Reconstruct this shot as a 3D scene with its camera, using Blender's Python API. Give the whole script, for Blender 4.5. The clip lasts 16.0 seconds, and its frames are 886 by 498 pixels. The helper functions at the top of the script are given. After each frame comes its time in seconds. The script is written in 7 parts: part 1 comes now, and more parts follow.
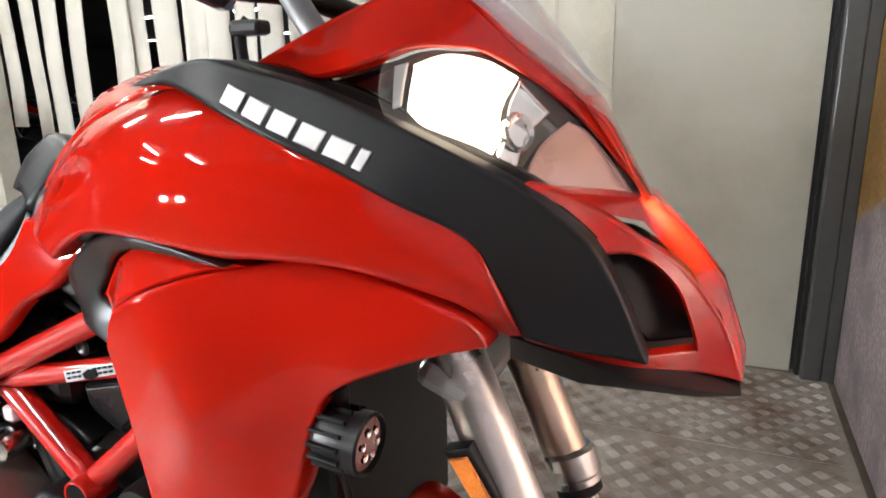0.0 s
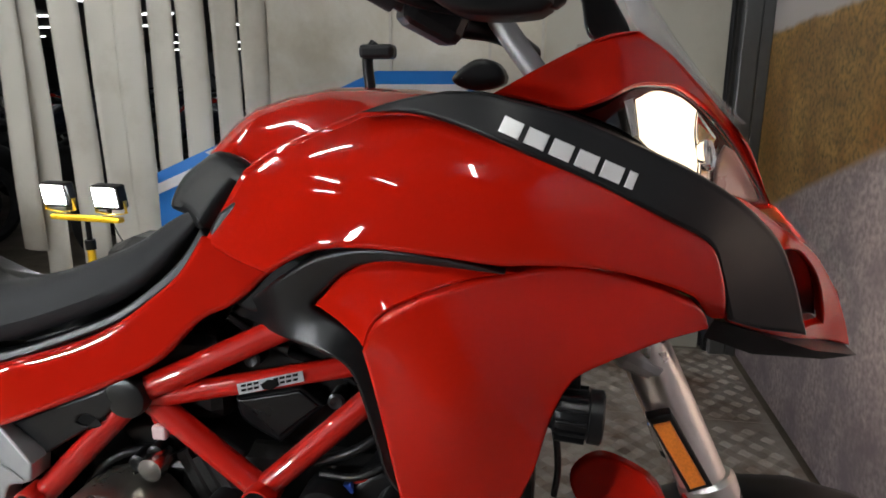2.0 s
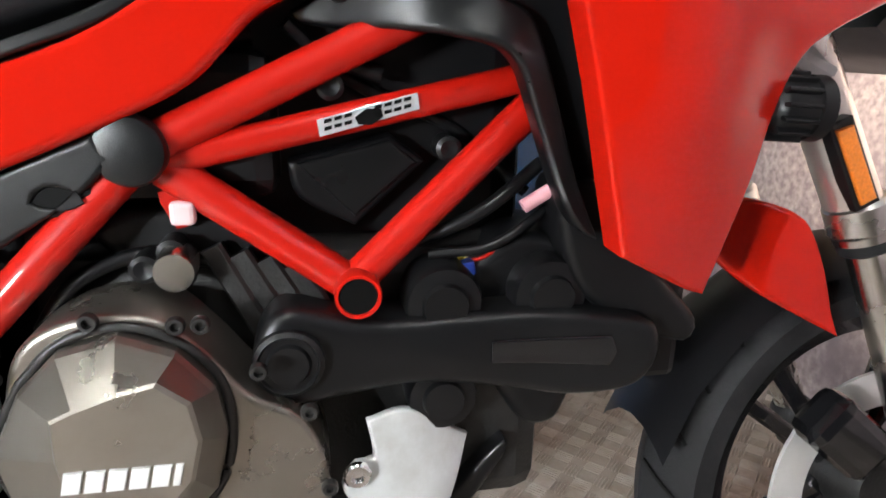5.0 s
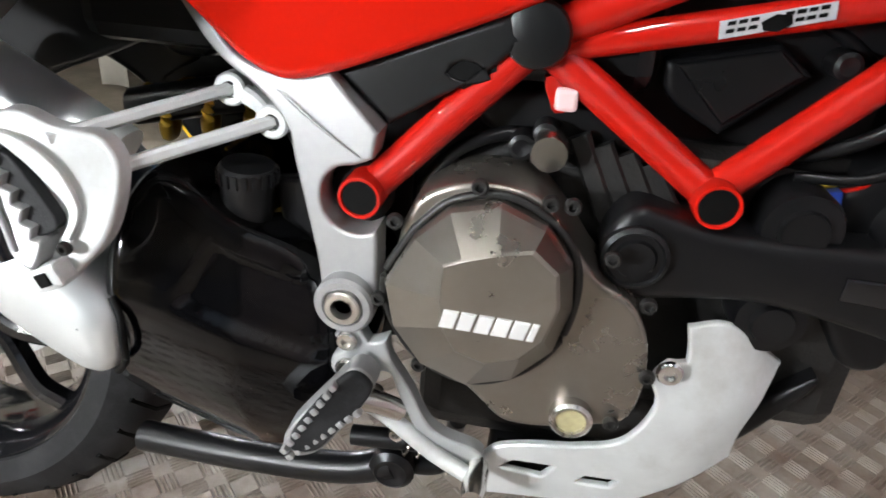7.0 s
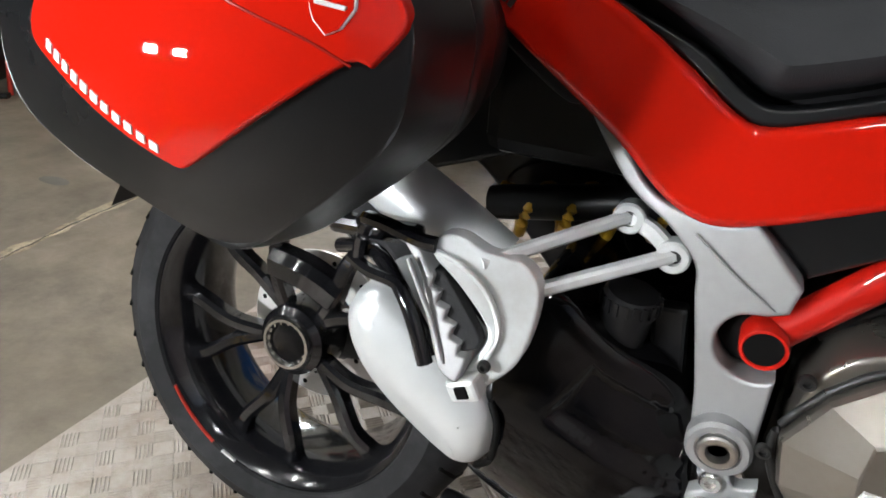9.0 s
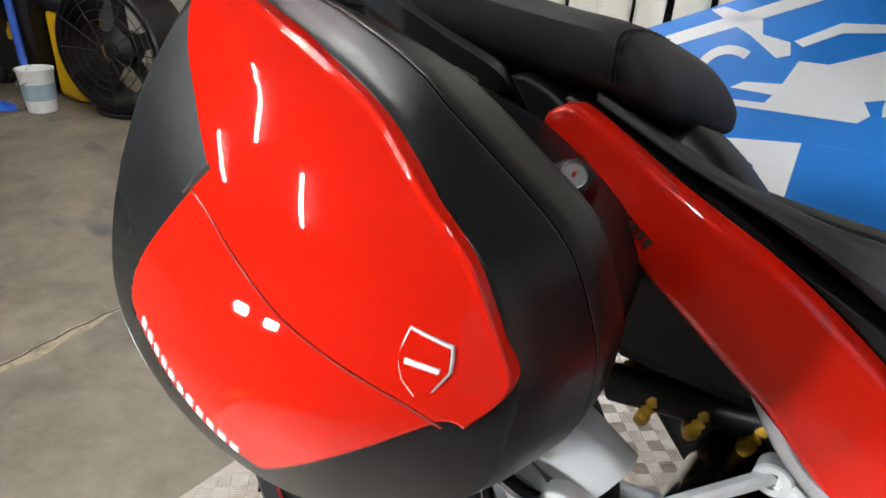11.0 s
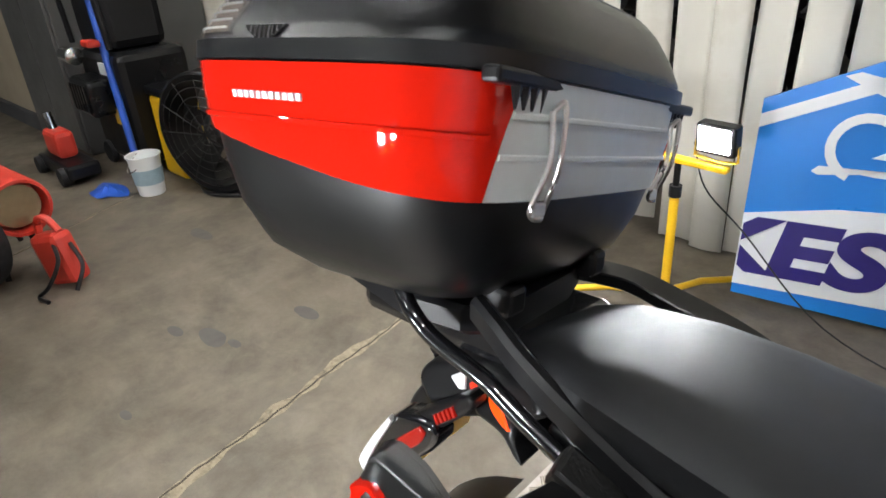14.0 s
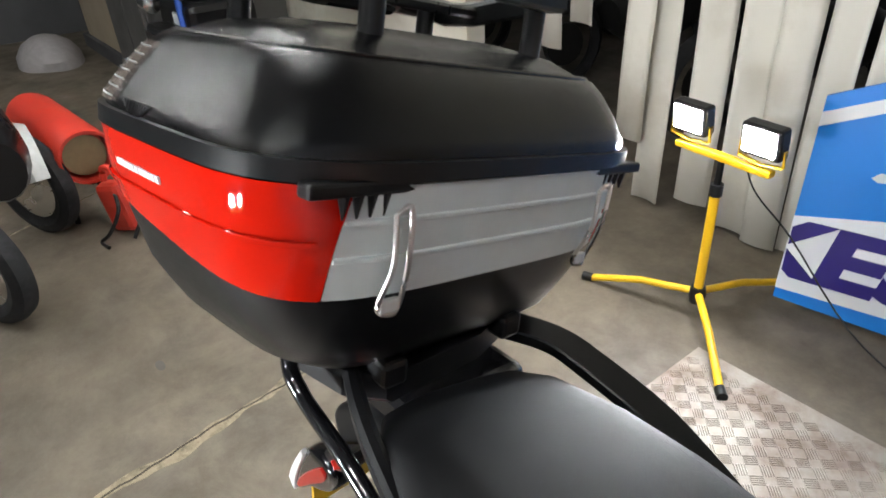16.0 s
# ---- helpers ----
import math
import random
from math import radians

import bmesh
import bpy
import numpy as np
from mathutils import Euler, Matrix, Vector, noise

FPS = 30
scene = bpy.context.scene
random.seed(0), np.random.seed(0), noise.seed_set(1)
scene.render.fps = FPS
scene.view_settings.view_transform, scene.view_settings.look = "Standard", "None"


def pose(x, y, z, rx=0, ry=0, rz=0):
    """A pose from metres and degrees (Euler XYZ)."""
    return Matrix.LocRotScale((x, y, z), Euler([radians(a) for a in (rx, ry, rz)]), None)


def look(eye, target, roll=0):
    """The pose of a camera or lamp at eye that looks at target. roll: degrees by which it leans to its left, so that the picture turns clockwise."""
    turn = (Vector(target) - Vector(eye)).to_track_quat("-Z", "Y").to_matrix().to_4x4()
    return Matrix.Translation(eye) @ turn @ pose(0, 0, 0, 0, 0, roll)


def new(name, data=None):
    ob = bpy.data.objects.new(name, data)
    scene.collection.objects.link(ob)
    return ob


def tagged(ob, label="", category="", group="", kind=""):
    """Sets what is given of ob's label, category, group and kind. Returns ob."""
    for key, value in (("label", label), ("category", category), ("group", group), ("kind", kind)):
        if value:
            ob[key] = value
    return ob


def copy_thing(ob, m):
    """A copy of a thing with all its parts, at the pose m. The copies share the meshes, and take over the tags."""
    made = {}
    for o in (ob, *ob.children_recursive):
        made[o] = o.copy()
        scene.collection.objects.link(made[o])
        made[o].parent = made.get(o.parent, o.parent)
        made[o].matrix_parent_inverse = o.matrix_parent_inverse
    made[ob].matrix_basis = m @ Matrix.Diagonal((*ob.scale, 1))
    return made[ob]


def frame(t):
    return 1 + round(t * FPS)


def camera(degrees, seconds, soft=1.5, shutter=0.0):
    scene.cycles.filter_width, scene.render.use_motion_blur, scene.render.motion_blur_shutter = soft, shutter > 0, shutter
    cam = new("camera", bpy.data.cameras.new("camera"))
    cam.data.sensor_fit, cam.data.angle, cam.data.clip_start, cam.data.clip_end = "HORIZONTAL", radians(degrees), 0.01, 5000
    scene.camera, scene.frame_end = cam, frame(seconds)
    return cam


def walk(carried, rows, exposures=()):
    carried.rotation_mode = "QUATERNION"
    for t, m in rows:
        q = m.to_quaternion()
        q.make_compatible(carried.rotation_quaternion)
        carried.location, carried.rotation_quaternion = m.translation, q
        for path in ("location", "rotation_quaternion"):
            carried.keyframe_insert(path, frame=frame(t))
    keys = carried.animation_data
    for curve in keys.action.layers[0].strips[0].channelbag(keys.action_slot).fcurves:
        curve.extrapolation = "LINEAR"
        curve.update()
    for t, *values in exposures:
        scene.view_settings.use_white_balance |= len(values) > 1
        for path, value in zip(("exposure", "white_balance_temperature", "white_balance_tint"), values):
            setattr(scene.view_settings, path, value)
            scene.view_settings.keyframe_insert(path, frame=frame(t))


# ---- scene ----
cam = camera(68.54, 16.0, soft=1.6, shutter=0.2)
PATH = [
    (0.0, pose(1.596, -0.618, 1.102, 75.71, 1.09, 22.35)),
    (0.5, pose(1.562, -0.635, 1.173, 78.43, 1.25, 21.55)),
    (1.0, pose(1.467, -0.690, 1.214, 80.39, 1.33, 19.04)),
    (1.5, pose(1.368, -0.765, 1.190, 78.03, 0.29, 15.65)),
    (2.0, pose(1.266, -0.810, 1.135, 75.69, -0.05, 9.55)),
    (2.5, pose(1.177, -0.756, 1.083, 75.62, -0.21, 3.11)),
    (3.0, pose(1.102, -0.684, 1.067, 76.85, 0.07, -4.22)),
    (3.5, pose(1.032, -0.671, 1.016, 77.00, -0.65, -8.51)),
    (4.0, pose(0.955, -0.675, 0.921, 77.15, 0.10, -13.13)),
    (4.2, pose(0.934, -0.672, 0.887, 77.36, 0.33, -14.04)),
    (6.3, pose(0.841, -0.689, 0.817, 62.63, -3.41, 1.47)),
    (6.5, pose(0.824, -0.693, 0.821, 62.65, -3.50, 3.60)),
    (7.0, pose(0.766, -0.699, 0.834, 62.86, -3.88, 10.02)),
    (7.5, pose(0.703, -0.708, 0.854, 63.13, -3.79, 14.09)),
    (8.0, pose(0.642, -0.719, 0.878, 63.86, -3.27, 18.12)),
    (8.5, pose(0.601, -0.734, 0.894, 63.05, -3.49, 22.19)),
    (9.0, pose(0.551, -0.728, 0.913, 63.79, -3.64, 26.14)),
    (9.2, pose(0.530, -0.724, 0.924, 64.36, -3.94, 25.89)),
    (11.3, pose(0.475, -0.584, 1.084, 63.29, -2.67, 38.76)),
    (11.5, pose(0.466, -0.568, 1.095, 63.50, -2.40, 38.62)),
    (12.0, pose(0.453, -0.538, 1.125, 65.68, -1.27, 42.00)),
    (12.5, pose(0.442, -0.526, 1.158, 65.67, -0.51, 44.53)),
    (13.0, pose(0.400, -0.507, 1.218, 64.09, 0.78, 46.17)),
    (13.5, pose(0.337, -0.482, 1.276, 62.44, 1.89, 44.87)),
    (14.0, pose(0.275, -0.464, 1.348, 63.00, 3.37, 43.47)),
    (14.5, pose(0.233, -0.441, 1.404, 62.56, 1.75, 41.65)),
    (15.0, pose(0.238, -0.395, 1.450, 62.39, 0.99, 45.22)),
    (15.5, pose(0.294, -0.338, 1.470, 62.05, 0.74, 50.10)),
    (16.0, pose(0.359, -0.281, 1.441, 58.74, 3.06, 51.69)),
]
EXPOSE = [(0.0, 0.55), (0.5, -0.05), (1.0, -0.7), (1.5, -0.95), (2.0, -0.7), (2.5, -0.2), (3.0, 0.1), (3.5, 0.15), (4.2, 0.35), (6.3, 0.35), (7.5, -0.05), (8.0, -0.25), (8.5, -0.3), (9.2, -0.1), (11.3, 0.15), (12.5, 0.3), (13.5, 0.3), (15.0, 0.2), (16.0, 0.2)]
walk(cam, PATH, EXPOSE)

# ---- world and light ----
world = bpy.data.worlds.new("shop_air")
scene.world = world
world.use_nodes = True
world.node_tree.nodes["Background"].inputs[0].default_value = (0.75, 0.8, 0.9, 1)
world.node_tree.nodes["Background"].inputs[1].default_value = 0.1


# dipped beam of the motorcycle's headlamp, thrown ahead of the bike
beam = bpy.data.lights.new("headlamp_beam", "SPOT")
beam.energy, beam.color, beam.spot_size, beam.spot_blend, beam.shadow_soft_size = 75.0, (1.0, 0.86, 0.68), math.radians(105), 0.7, 0.03
beam_ob = bpy.data.objects.new("headlamp_beam", beam)
scene.collection.objects.link(beam_ob)
beam_ob.matrix_world = look((1.545, 0.03, 1.0), (2.2, 0.25, 0.85))

# ---- materials ----
def mat(name, colour, rough=0.5, metal=0.0, coat=0.0, vary=0.15, scale=40.0, bump=0.0, bump_scale=400.0, spec=0.5,
        stain=None, stain_scale=3.0, rough_vary=0.1):
    m = bpy.data.materials.new(name)
    m.use_nodes = True
    nt = m.node_tree
    p = nt.nodes["Principled BSDF"]
    tc = nt.nodes.new("ShaderNodeTexCoord")
    n1 = nt.nodes.new("ShaderNodeTexNoise")
    n1.inputs["Scale"].default_value = scale
    n1.inputs["Detail"].default_value = 5
    nt.links.new(tc.outputs["Object"], n1.inputs["Vector"])
    ramp = nt.nodes.new("ShaderNodeMix")
    ramp.data_type = "RGBA"
    ramp.inputs[6].default_value = (*[c * (1 - vary) for c in colour], 1)
    ramp.inputs[7].default_value = (*[min(1, c * (1 + vary)) for c in colour], 1)
    nt.links.new(n1.outputs["Fac"], ramp.inputs[0])
    out = ramp.outputs[2]
    n2 = nt.nodes.new("ShaderNodeTexNoise")
    n2.inputs["Scale"].default_value = stain_scale
    n2.inputs["Detail"].default_value = 6
    n2.inputs["Roughness"].default_value = 0.65
    nt.links.new(tc.outputs["Object"], n2.inputs["Vector"])
    if stain:
        mr = nt.nodes.new("ShaderNodeMapRange")
        mr.inputs[1].default_value, mr.inputs[2].default_value = 0.48, 0.68
        nt.links.new(n2.outputs["Fac"], mr.inputs[0])
        mx = nt.nodes.new("ShaderNodeMix")
        mx.data_type = "RGBA"
        nt.links.new(mr.outputs[0], mx.inputs[0])
        nt.links.new(out, mx.inputs[6])
        mx.inputs[7].default_value = (*stain, 1)
        out = mx.outputs[2]
    nt.links.new(out, p.inputs["Base Color"])
    rr = nt.nodes.new("ShaderNodeMapRange")
    rr.inputs[1].default_value, rr.inputs[2].default_value = 0.3, 0.7
    rr.inputs[3].default_value, rr.inputs[4].default_value = max(0.02, rough - rough_vary), min(1, rough + rough_vary)
    nt.links.new(n2.outputs["Fac"], rr.inputs[0])
    nt.links.new(rr.outputs[0], p.inputs["Roughness"])
    p.inputs["Metallic"].default_value = metal
    p.inputs["Specular IOR Level"].default_value = spec
    p.inputs["Coat Weight"].default_value = coat
    p.inputs["Coat Roughness"].default_value = 0.03
    if bump:
        n3 = nt.nodes.new("ShaderNodeTexNoise")
        n3.inputs["Scale"].default_value = bump_scale
        n3.inputs["Detail"].default_value = 3
        nt.links.new(tc.outputs["Object"], n3.inputs["Vector"])
        b = nt.nodes.new("ShaderNodeBump")
        b.inputs["Strength"].default_value = bump
        b.inputs["Distance"].default_value = 0.002
        nt.links.new(n3.outputs["Fac"], b.inputs["Height"])
        nt.links.new(b.outputs[0], p.inputs["Normal"])
    return m


def weather(m, scale, low, high, tint=(1, 1, 1)):
    """Broad patches and fine scuffs laid over a material's colour."""
    nt = m.node_tree
    p = nt.nodes["Principled BSDF"]
    src = p.inputs["Base Color"].links[0].from_socket
    tc = nt.nodes.new("ShaderNodeTexCoord")
    for sc, lo, hi, rough in ((scale, low, high, .72), (scale * 6.5, .5 + low / 2, .5 + high / 2, .8)):
        n = nt.nodes.new("ShaderNodeTexNoise")
        n.inputs["Scale"].default_value, n.inputs["Detail"].default_value, n.inputs["Roughness"].default_value = sc, 9, rough
        n.inputs["Distortion"].default_value = .6
        nt.links.new(tc.outputs["Object"], n.inputs["Vector"])
        r = nt.nodes.new("ShaderNodeMapRange")
        r.inputs[1].default_value, r.inputs[2].default_value, r.inputs[3].default_value, r.inputs[4].default_value = .34, .66, 0, 1
        nt.links.new(n.outputs["Fac"], r.inputs[0])
        c = nt.nodes.new("ShaderNodeMix")
        c.data_type = "RGBA"
        c.inputs[6].default_value = (*[lo * t for t in tint], 1)
        c.inputs[7].default_value = (hi, hi, hi, 1)
        nt.links.new(r.outputs[0], c.inputs[0])
        x = nt.nodes.new("ShaderNodeMix")
        x.data_type, x.blend_type = "RGBA", "MULTIPLY"
        x.inputs[0].default_value = 1
        nt.links.new(src, x.inputs[6])
        nt.links.new(c.outputs[2], x.inputs[7])
        src = x.outputs[2]
    nt.links.new(src, p.inputs["Base Color"])


def glow(name, colour, strength):
    m = bpy.data.materials.new(name)
    m.use_nodes = True
    p = m.node_tree.nodes["Principled BSDF"]
    p.inputs["Base Color"].default_value = (*[c * .3 for c in colour], 1)
    p.inputs["Roughness"].default_value = .2
    p.inputs["Emission Color"].default_value = (*colour, 1)
    p.inputs["Emission Strength"].default_value = strength
    return m


def glass(name, colour, rough=0.02, weight=1.0):
    m = bpy.data.materials.new(name)
    m.use_nodes = True
    p = m.node_tree.nodes["Principled BSDF"]
    p.inputs["Base Color"].default_value = (*colour, 1)
    p.inputs["Roughness"].default_value = rough
    p.inputs["Transmission Weight"].default_value = weight
    p.inputs["IOR"].default_value = 1.2
    return m


def pane(name, colour, cover):
    """Thin clear plastic: mostly see-through, with a glossy face and a little dirt."""
    m = mat(name, colour, 0.06, coat=0.6, vary=0.3, scale=150, rough_vary=0.04)
    m.node_tree.nodes["Principled BSDF"].inputs["Alpha"].default_value = cover
    return m


RED = mat("red_gloss_paint", (.45, .009, .003), 0.55, coat=1.0, vary=0.04, scale=8, rough_vary=0.05, spec=0.0)
REDM = mat("red_frame_paint", (.44, .009, .004), .4, coat=.9, vary=.06, scale=20, spec=.15)
MATT = mat("satin_black_paint", (.007, .007, .008), .4, vary=.25, scale=15, bump=.03, bump_scale=900, rough_vary=.06, spec=.26)
PLAS = mat("grained_black_plastic", (.005, .0053, .0058), .31, vary=.3, scale=60, bump=.14, bump_scale=900, spec=.38, rough_vary=.07)
CASEB = mat("shiny_grained_case_plastic", (.0045, .0045, .005), .22, vary=.3, scale=60, bump=.22, bump_scale=800, spec=.32, rough_vary=.06)
PLASD = mat("dark_plastic", (.006, .006, .0066), .33, vary=.3, scale=40, bump=.07, bump_scale=500, spec=.3, rough_vary=.08)
SEAT = mat("black_vinyl", (.014, .0145, .0165), .52, vary=.25, scale=30, bump=.3, bump_scale=1100, rough_vary=.08, spec=.3)
RUBB = mat("tyre_rubber", (0.012, 0.012, 0.013), 0.7, vary=0.3, scale=30, bump=0.2, stain=(0.03, 0.03, 0.032), stain_scale=12, spec=0.25)
GLOSSB = mat("gloss_black_enamel", (0.006, 0.006, 0.007), 0.16, coat=0.5, vary=0.2, scale=25, rough_vary=0.1)
EXHB = mat("black_exhaust_cover", (.002, .002, .0024), .09, coat=.2, vary=.3, scale=30, rough_vary=.07, bump=.05, bump_scale=60, stain=(.006, .005, .004), stain_scale=14, spec=.22)
ROSE = mat("rosy_shine_lens_backing", (0.4, 0.22, 0.19), 0.3, coat=0.5, vary=0.25, scale=25, rough_vary=0.1)
ALU = mat("brushed_grey_aluminium", (0.34, 0.34, 0.34), 0.45, metal=0.55, vary=0.08, scale=90, bump=0.06, bump_scale=900)
SILV = mat("silver_painted_alloy", (.66, .68, .68), .4, metal=.35, vary=.14, scale=35, bump=.06, bump_scale=700, rough_vary=.12, stain=(.52, .52, .5), stain_scale=9)
FRAMEP = mat("grey_cast_frame_plate", (.4, .41, .41), .42, metal=.4, vary=.12, scale=35, bump=.08, bump_scale=700, rough_vary=.1)
MUFF = mat("satin_silver_muffler", (.64, .66, .66), .34, metal=.45, vary=.08, scale=30, rough_vary=.08)
CLUTCH = mat("bronze_grey_cast_cover", (.27, .245, .215), .3, metal=.85, vary=.1, scale=25, bump=.06, bump_scale=900, stain=(.31, .285, .255), stain_scale=7, rough_vary=.08)
CAST = mat("dark_engine_casting", (.02, .0195, .019), .42, metal=0.3, vary=0.35, scale=40, bump=0.3, bump_scale=250)
STEEL = mat("bright_steel", (0.62, 0.6, 0.57), 0.25, metal=1.0, vary=0.06, scale=60)
CHROME = mat("chrome", (0.8, 0.8, 0.8), 0.1, metal=1.0, vary=0.03, scale=60)
FORK = mat("champagne_fork_tube", (0.74, 0.7, 0.66), 0.26, metal=0.9, vary=0.08, scale=60, bump=0.05, bump_scale=600)
GOLD = mat("bronze_fork_tube", (0.62, 0.5, 0.4), 0.28, metal=0.9, vary=0.06, scale=60)
SPRING = mat("yellow_spring_paint", (0.62, 0.36, 0.03), 0.35, vary=0.15, scale=40)
AMBER = mat("amber_reflector", (0.75, 0.2, 0.02), 0.25, coat=0.6, vary=0.35, scale=380, bump=0.5, bump_scale=500)
LETTER = mat("silver_lettering", (0.75, 0.75, 0.74), 0.35, metal=0.3, vary=0.05)
WHITEP = mat("white_print", (0.8, 0.8, 0.8), 0.5, vary=0.05)
SIDEP = mat("dark_grey_print", (.03, .012, .01), .4, vary=.1)
LABEL = mat("silver_label", (0.55, 0.56, 0.58), 0.35, metal=0.3, vary=0.1, scale=80)
# Print black; also painted in as the shade of holes and slots
INK = mat("black_ink_and_hole_shade", (0.003, 0.003, 0.003), 0.6, spec=0.1)
SILVP = mat("silver_grey_case_panel", (.64, .69, .68), 0.42, metal=0.25, vary=0.06, scale=60)
CLEAR = pane("clear_screen", (0.55, 0.6, 0.62), 0.26)
SMOKE = pane("clear_smoked_lens", (0.3, 0.24, 0.2), 0.4)
LENS = pane("headlamp_lens", (0.7, 0.6, 0.56), 0.1)
LAMP = glow("lit_headlamp_reflector", (1.0, .84, .62), 3.4)
BULB = glow("headlamp_bulb", (1.0, .85, .62), 130.0)
LEDW = glow("white_led_face", (0.93, 0.97, 1.0), 480.0)
LEDK = glow("white_led_face_full_power", (.93, .97, 1.0), 900.0)
TUBEW = glow("fluorescent_tube", (.96, .98, .97), 170.0)
TUBEB = glow("showroom_tube", (.93, .97, 1.0), 7.0)
TAILR = glow("lit_red_tail_lens", (.9, .03, .01), 1.1)
TAILD = glow("dim_red_lens", (.5, .012, .006), .32)
REDL = mat("dark_red_lens", (0.25, 0.012, 0.008), 0.15, coat=0.8, vary=0.2, scale=200)
ORNG = glow("lit_orange_lens", (1.0, 0.075, 0.006), 1.2)
BLUEC = mat("blue_connector", (0.03, 0.09, 0.5), 0.4)
PINK = mat("pink_sleeve", (0.7, 0.35, 0.38), 0.5)
YWIRE = mat("yellow_wire", (0.7, 0.5, 0.05), 0.5)
SIGHT = mat("oil_sight_glass", (0.4, 0.36, 0.2), 0.12, coat=0.6, vary=0.3, scale=120)
DISC = mat("drilled_brake_disc", (0.62, 0.61, 0.59), 0.4, metal=0.35, vary=0.12, scale=40)

CONC = mat("stained_concrete", (.13, .109, .084), .55, vary=.2, scale=16, bump=.3, bump_scale=60, stain=(.085, .072, .056), stain_scale=2.2, rough_vary=.18)
PLATE = mat("worn_tread_plate", (.31, .285, .262), 0.52, metal=0.15, vary=0.2, scale=7, bump=0.12, bump_scale=150, stain=(0.14, 0.085, 0.06), stain_scale=3.1, rough_vary=0.12)
WALLW = mat("cream_white_wall", (0.7, 0.68, 0.62), 0.7, vary=0.07, scale=3, bump=0.15, bump_scale=80, stain=(0.52, 0.49, 0.42), stain_scale=1.3)
STRIP = mat("cream_pvc_strip", (0.66, 0.63, 0.56), 0.5, vary=0.06, scale=4, stain=(0.55, 0.51, 0.43), stain_scale=2.2)
CEIL = mat("grey_ceiling", (.14, .14, .14), 0.8, vary=0.1, scale=3)
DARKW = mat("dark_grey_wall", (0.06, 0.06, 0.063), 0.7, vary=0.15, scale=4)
weather(CONC, .8, .62, 1.3, (1, .96, .88))
weather(PLATE, 1.3, .7, 1.25, (1, .93, .86))
weather(WALLW, .9, .86, 1.05, (1, .97, .9))
DPOST = mat("dark_post_paint", (.1, .1, .1), .4, metal=.3, vary=.2, scale=20)
PADG = mat("worn_grey_pad", (.1, .1, .098), .5, vary=.3, scale=60, stain=(.16, .155, .15), stain_scale=30)
POSTM = mat("galvanised_post", (0.3, 0.31, 0.31), 0.45, metal=0.5, vary=0.15, scale=25)
BLUE = mat("sign_blue", (0.012, 0.2, 0.66), 0.35, vary=0.05, scale=3)
NAVY = mat("sign_navy", (0.018, 0.01, 0.15), 0.4, vary=0.08)
SIGNW = mat("sign_white", (0.75, 0.77, 0.8), 0.38, vary=0.03)
YELL = mat("yellow_powder_coat", (0.72, 0.42, 0.01), 0.35, vary=0.1, scale=20)
CABG = mat("grey_metal_cabinet", (0.085, 0.083, 0.08), 0.5, metal=0.2, vary=0.12, scale=8)
BEIGE = mat("beige_door_panel", (0.35, 0.29, 0.21), 0.6, vary=0.1, scale=5)
REDG = mat("red_workshop_paint", (0.5, 0.035, 0.02), 0.4, vary=0.15, scale=12)
CLOTH = mat("black_cloth", (0.02, 0.02, 0.021), 0.9, vary=0.3, scale=30, bump=0.4, bump_scale=120)
BUCK = mat("white_plastic_bucket", (0.7, 0.7, 0.68), 0.45, vary=0.08, scale=10)
BLUEP = mat("blue_painted_pole", (0.02, 0.08, 0.4), 0.4)


# ---- mesh tools ----
def hang(ob, parent):
    ob.parent = parent
    ob.matrix_parent_inverse = parent.matrix_world.inverted()
    return ob


def mesh_ob(name, verts, faces, material, parent=None, label="", smooth=True, angle=35):
    me = bpy.data.meshes.new(name)
    me.from_pydata([tuple(v) for v in verts], [], faces)
    me.validate()
    me.update()
    bm = bmesh.new()
    bm.from_mesh(me)
    bmesh.ops.recalc_face_normals(bm, faces=bm.faces)
    if smooth:
        for f in bm.faces:
            f.smooth = True
        lim = radians(angle)
        for e in bm.edges:
            if len(e.link_faces) == 2 and e.calc_face_angle(0) > lim:
                e.smooth = False
    bm.to_mesh(me)
    bm.free()
    me.materials.append(material)
    ob = new(name, me)
    if parent is not None:
        hang(ob, parent)
    if label:
        tagged(ob, label=label)
    return ob


def root(name, x, y, z, label, category, group=""):
    ob = new(name)
    ob.empty_display_size = 0.1
    ob.matrix_world = Matrix.Translation((x, y, z))
    bpy.context.view_layer.update()
    return tagged(ob, label=label, category=category, group=group)


def curve2(points, step):
    """Smooth closed outline through 2D points; a third value marks a corner."""
    n = len(points)
    pts = [Vector(p[:2]) for p in points]
    sharp = [len(p) > 2 for p in points]
    out = []
    for i in range(n):
        p1, p2 = pts[i], pts[(i + 1) % n]
        t1 = Vector((0, 0)) if sharp[i] else (p2 - pts[i - 1]) * 0.5
        t2 = Vector((0, 0)) if sharp[(i + 1) % n] else (pts[(i + 2) % n] - p1) * 0.5
        if sharp[i]:
            t1 = (p2 - p1) * 0.7
        if sharp[(i + 1) % n]:
            t2 = (p2 - p1) * 0.7
        d = (p2 - p1).length
        t1 = t1 * min(1, 1.2 * d / max(t1.length, 1e-6))
        t2 = t2 * min(1, 1.2 * d / max(t2.length, 1e-6))
        k = max(1, round(d / step))
        for j in range(k):
            s = j / k
            out.append(p1 * (2 * s**3 - 3 * s**2 + 1) + t1 * (s**3 - 2 * s**2 + s) + p2 * (3 * s**2 - 2 * s**3) + t2 * (s**3 - s**2))
    return out


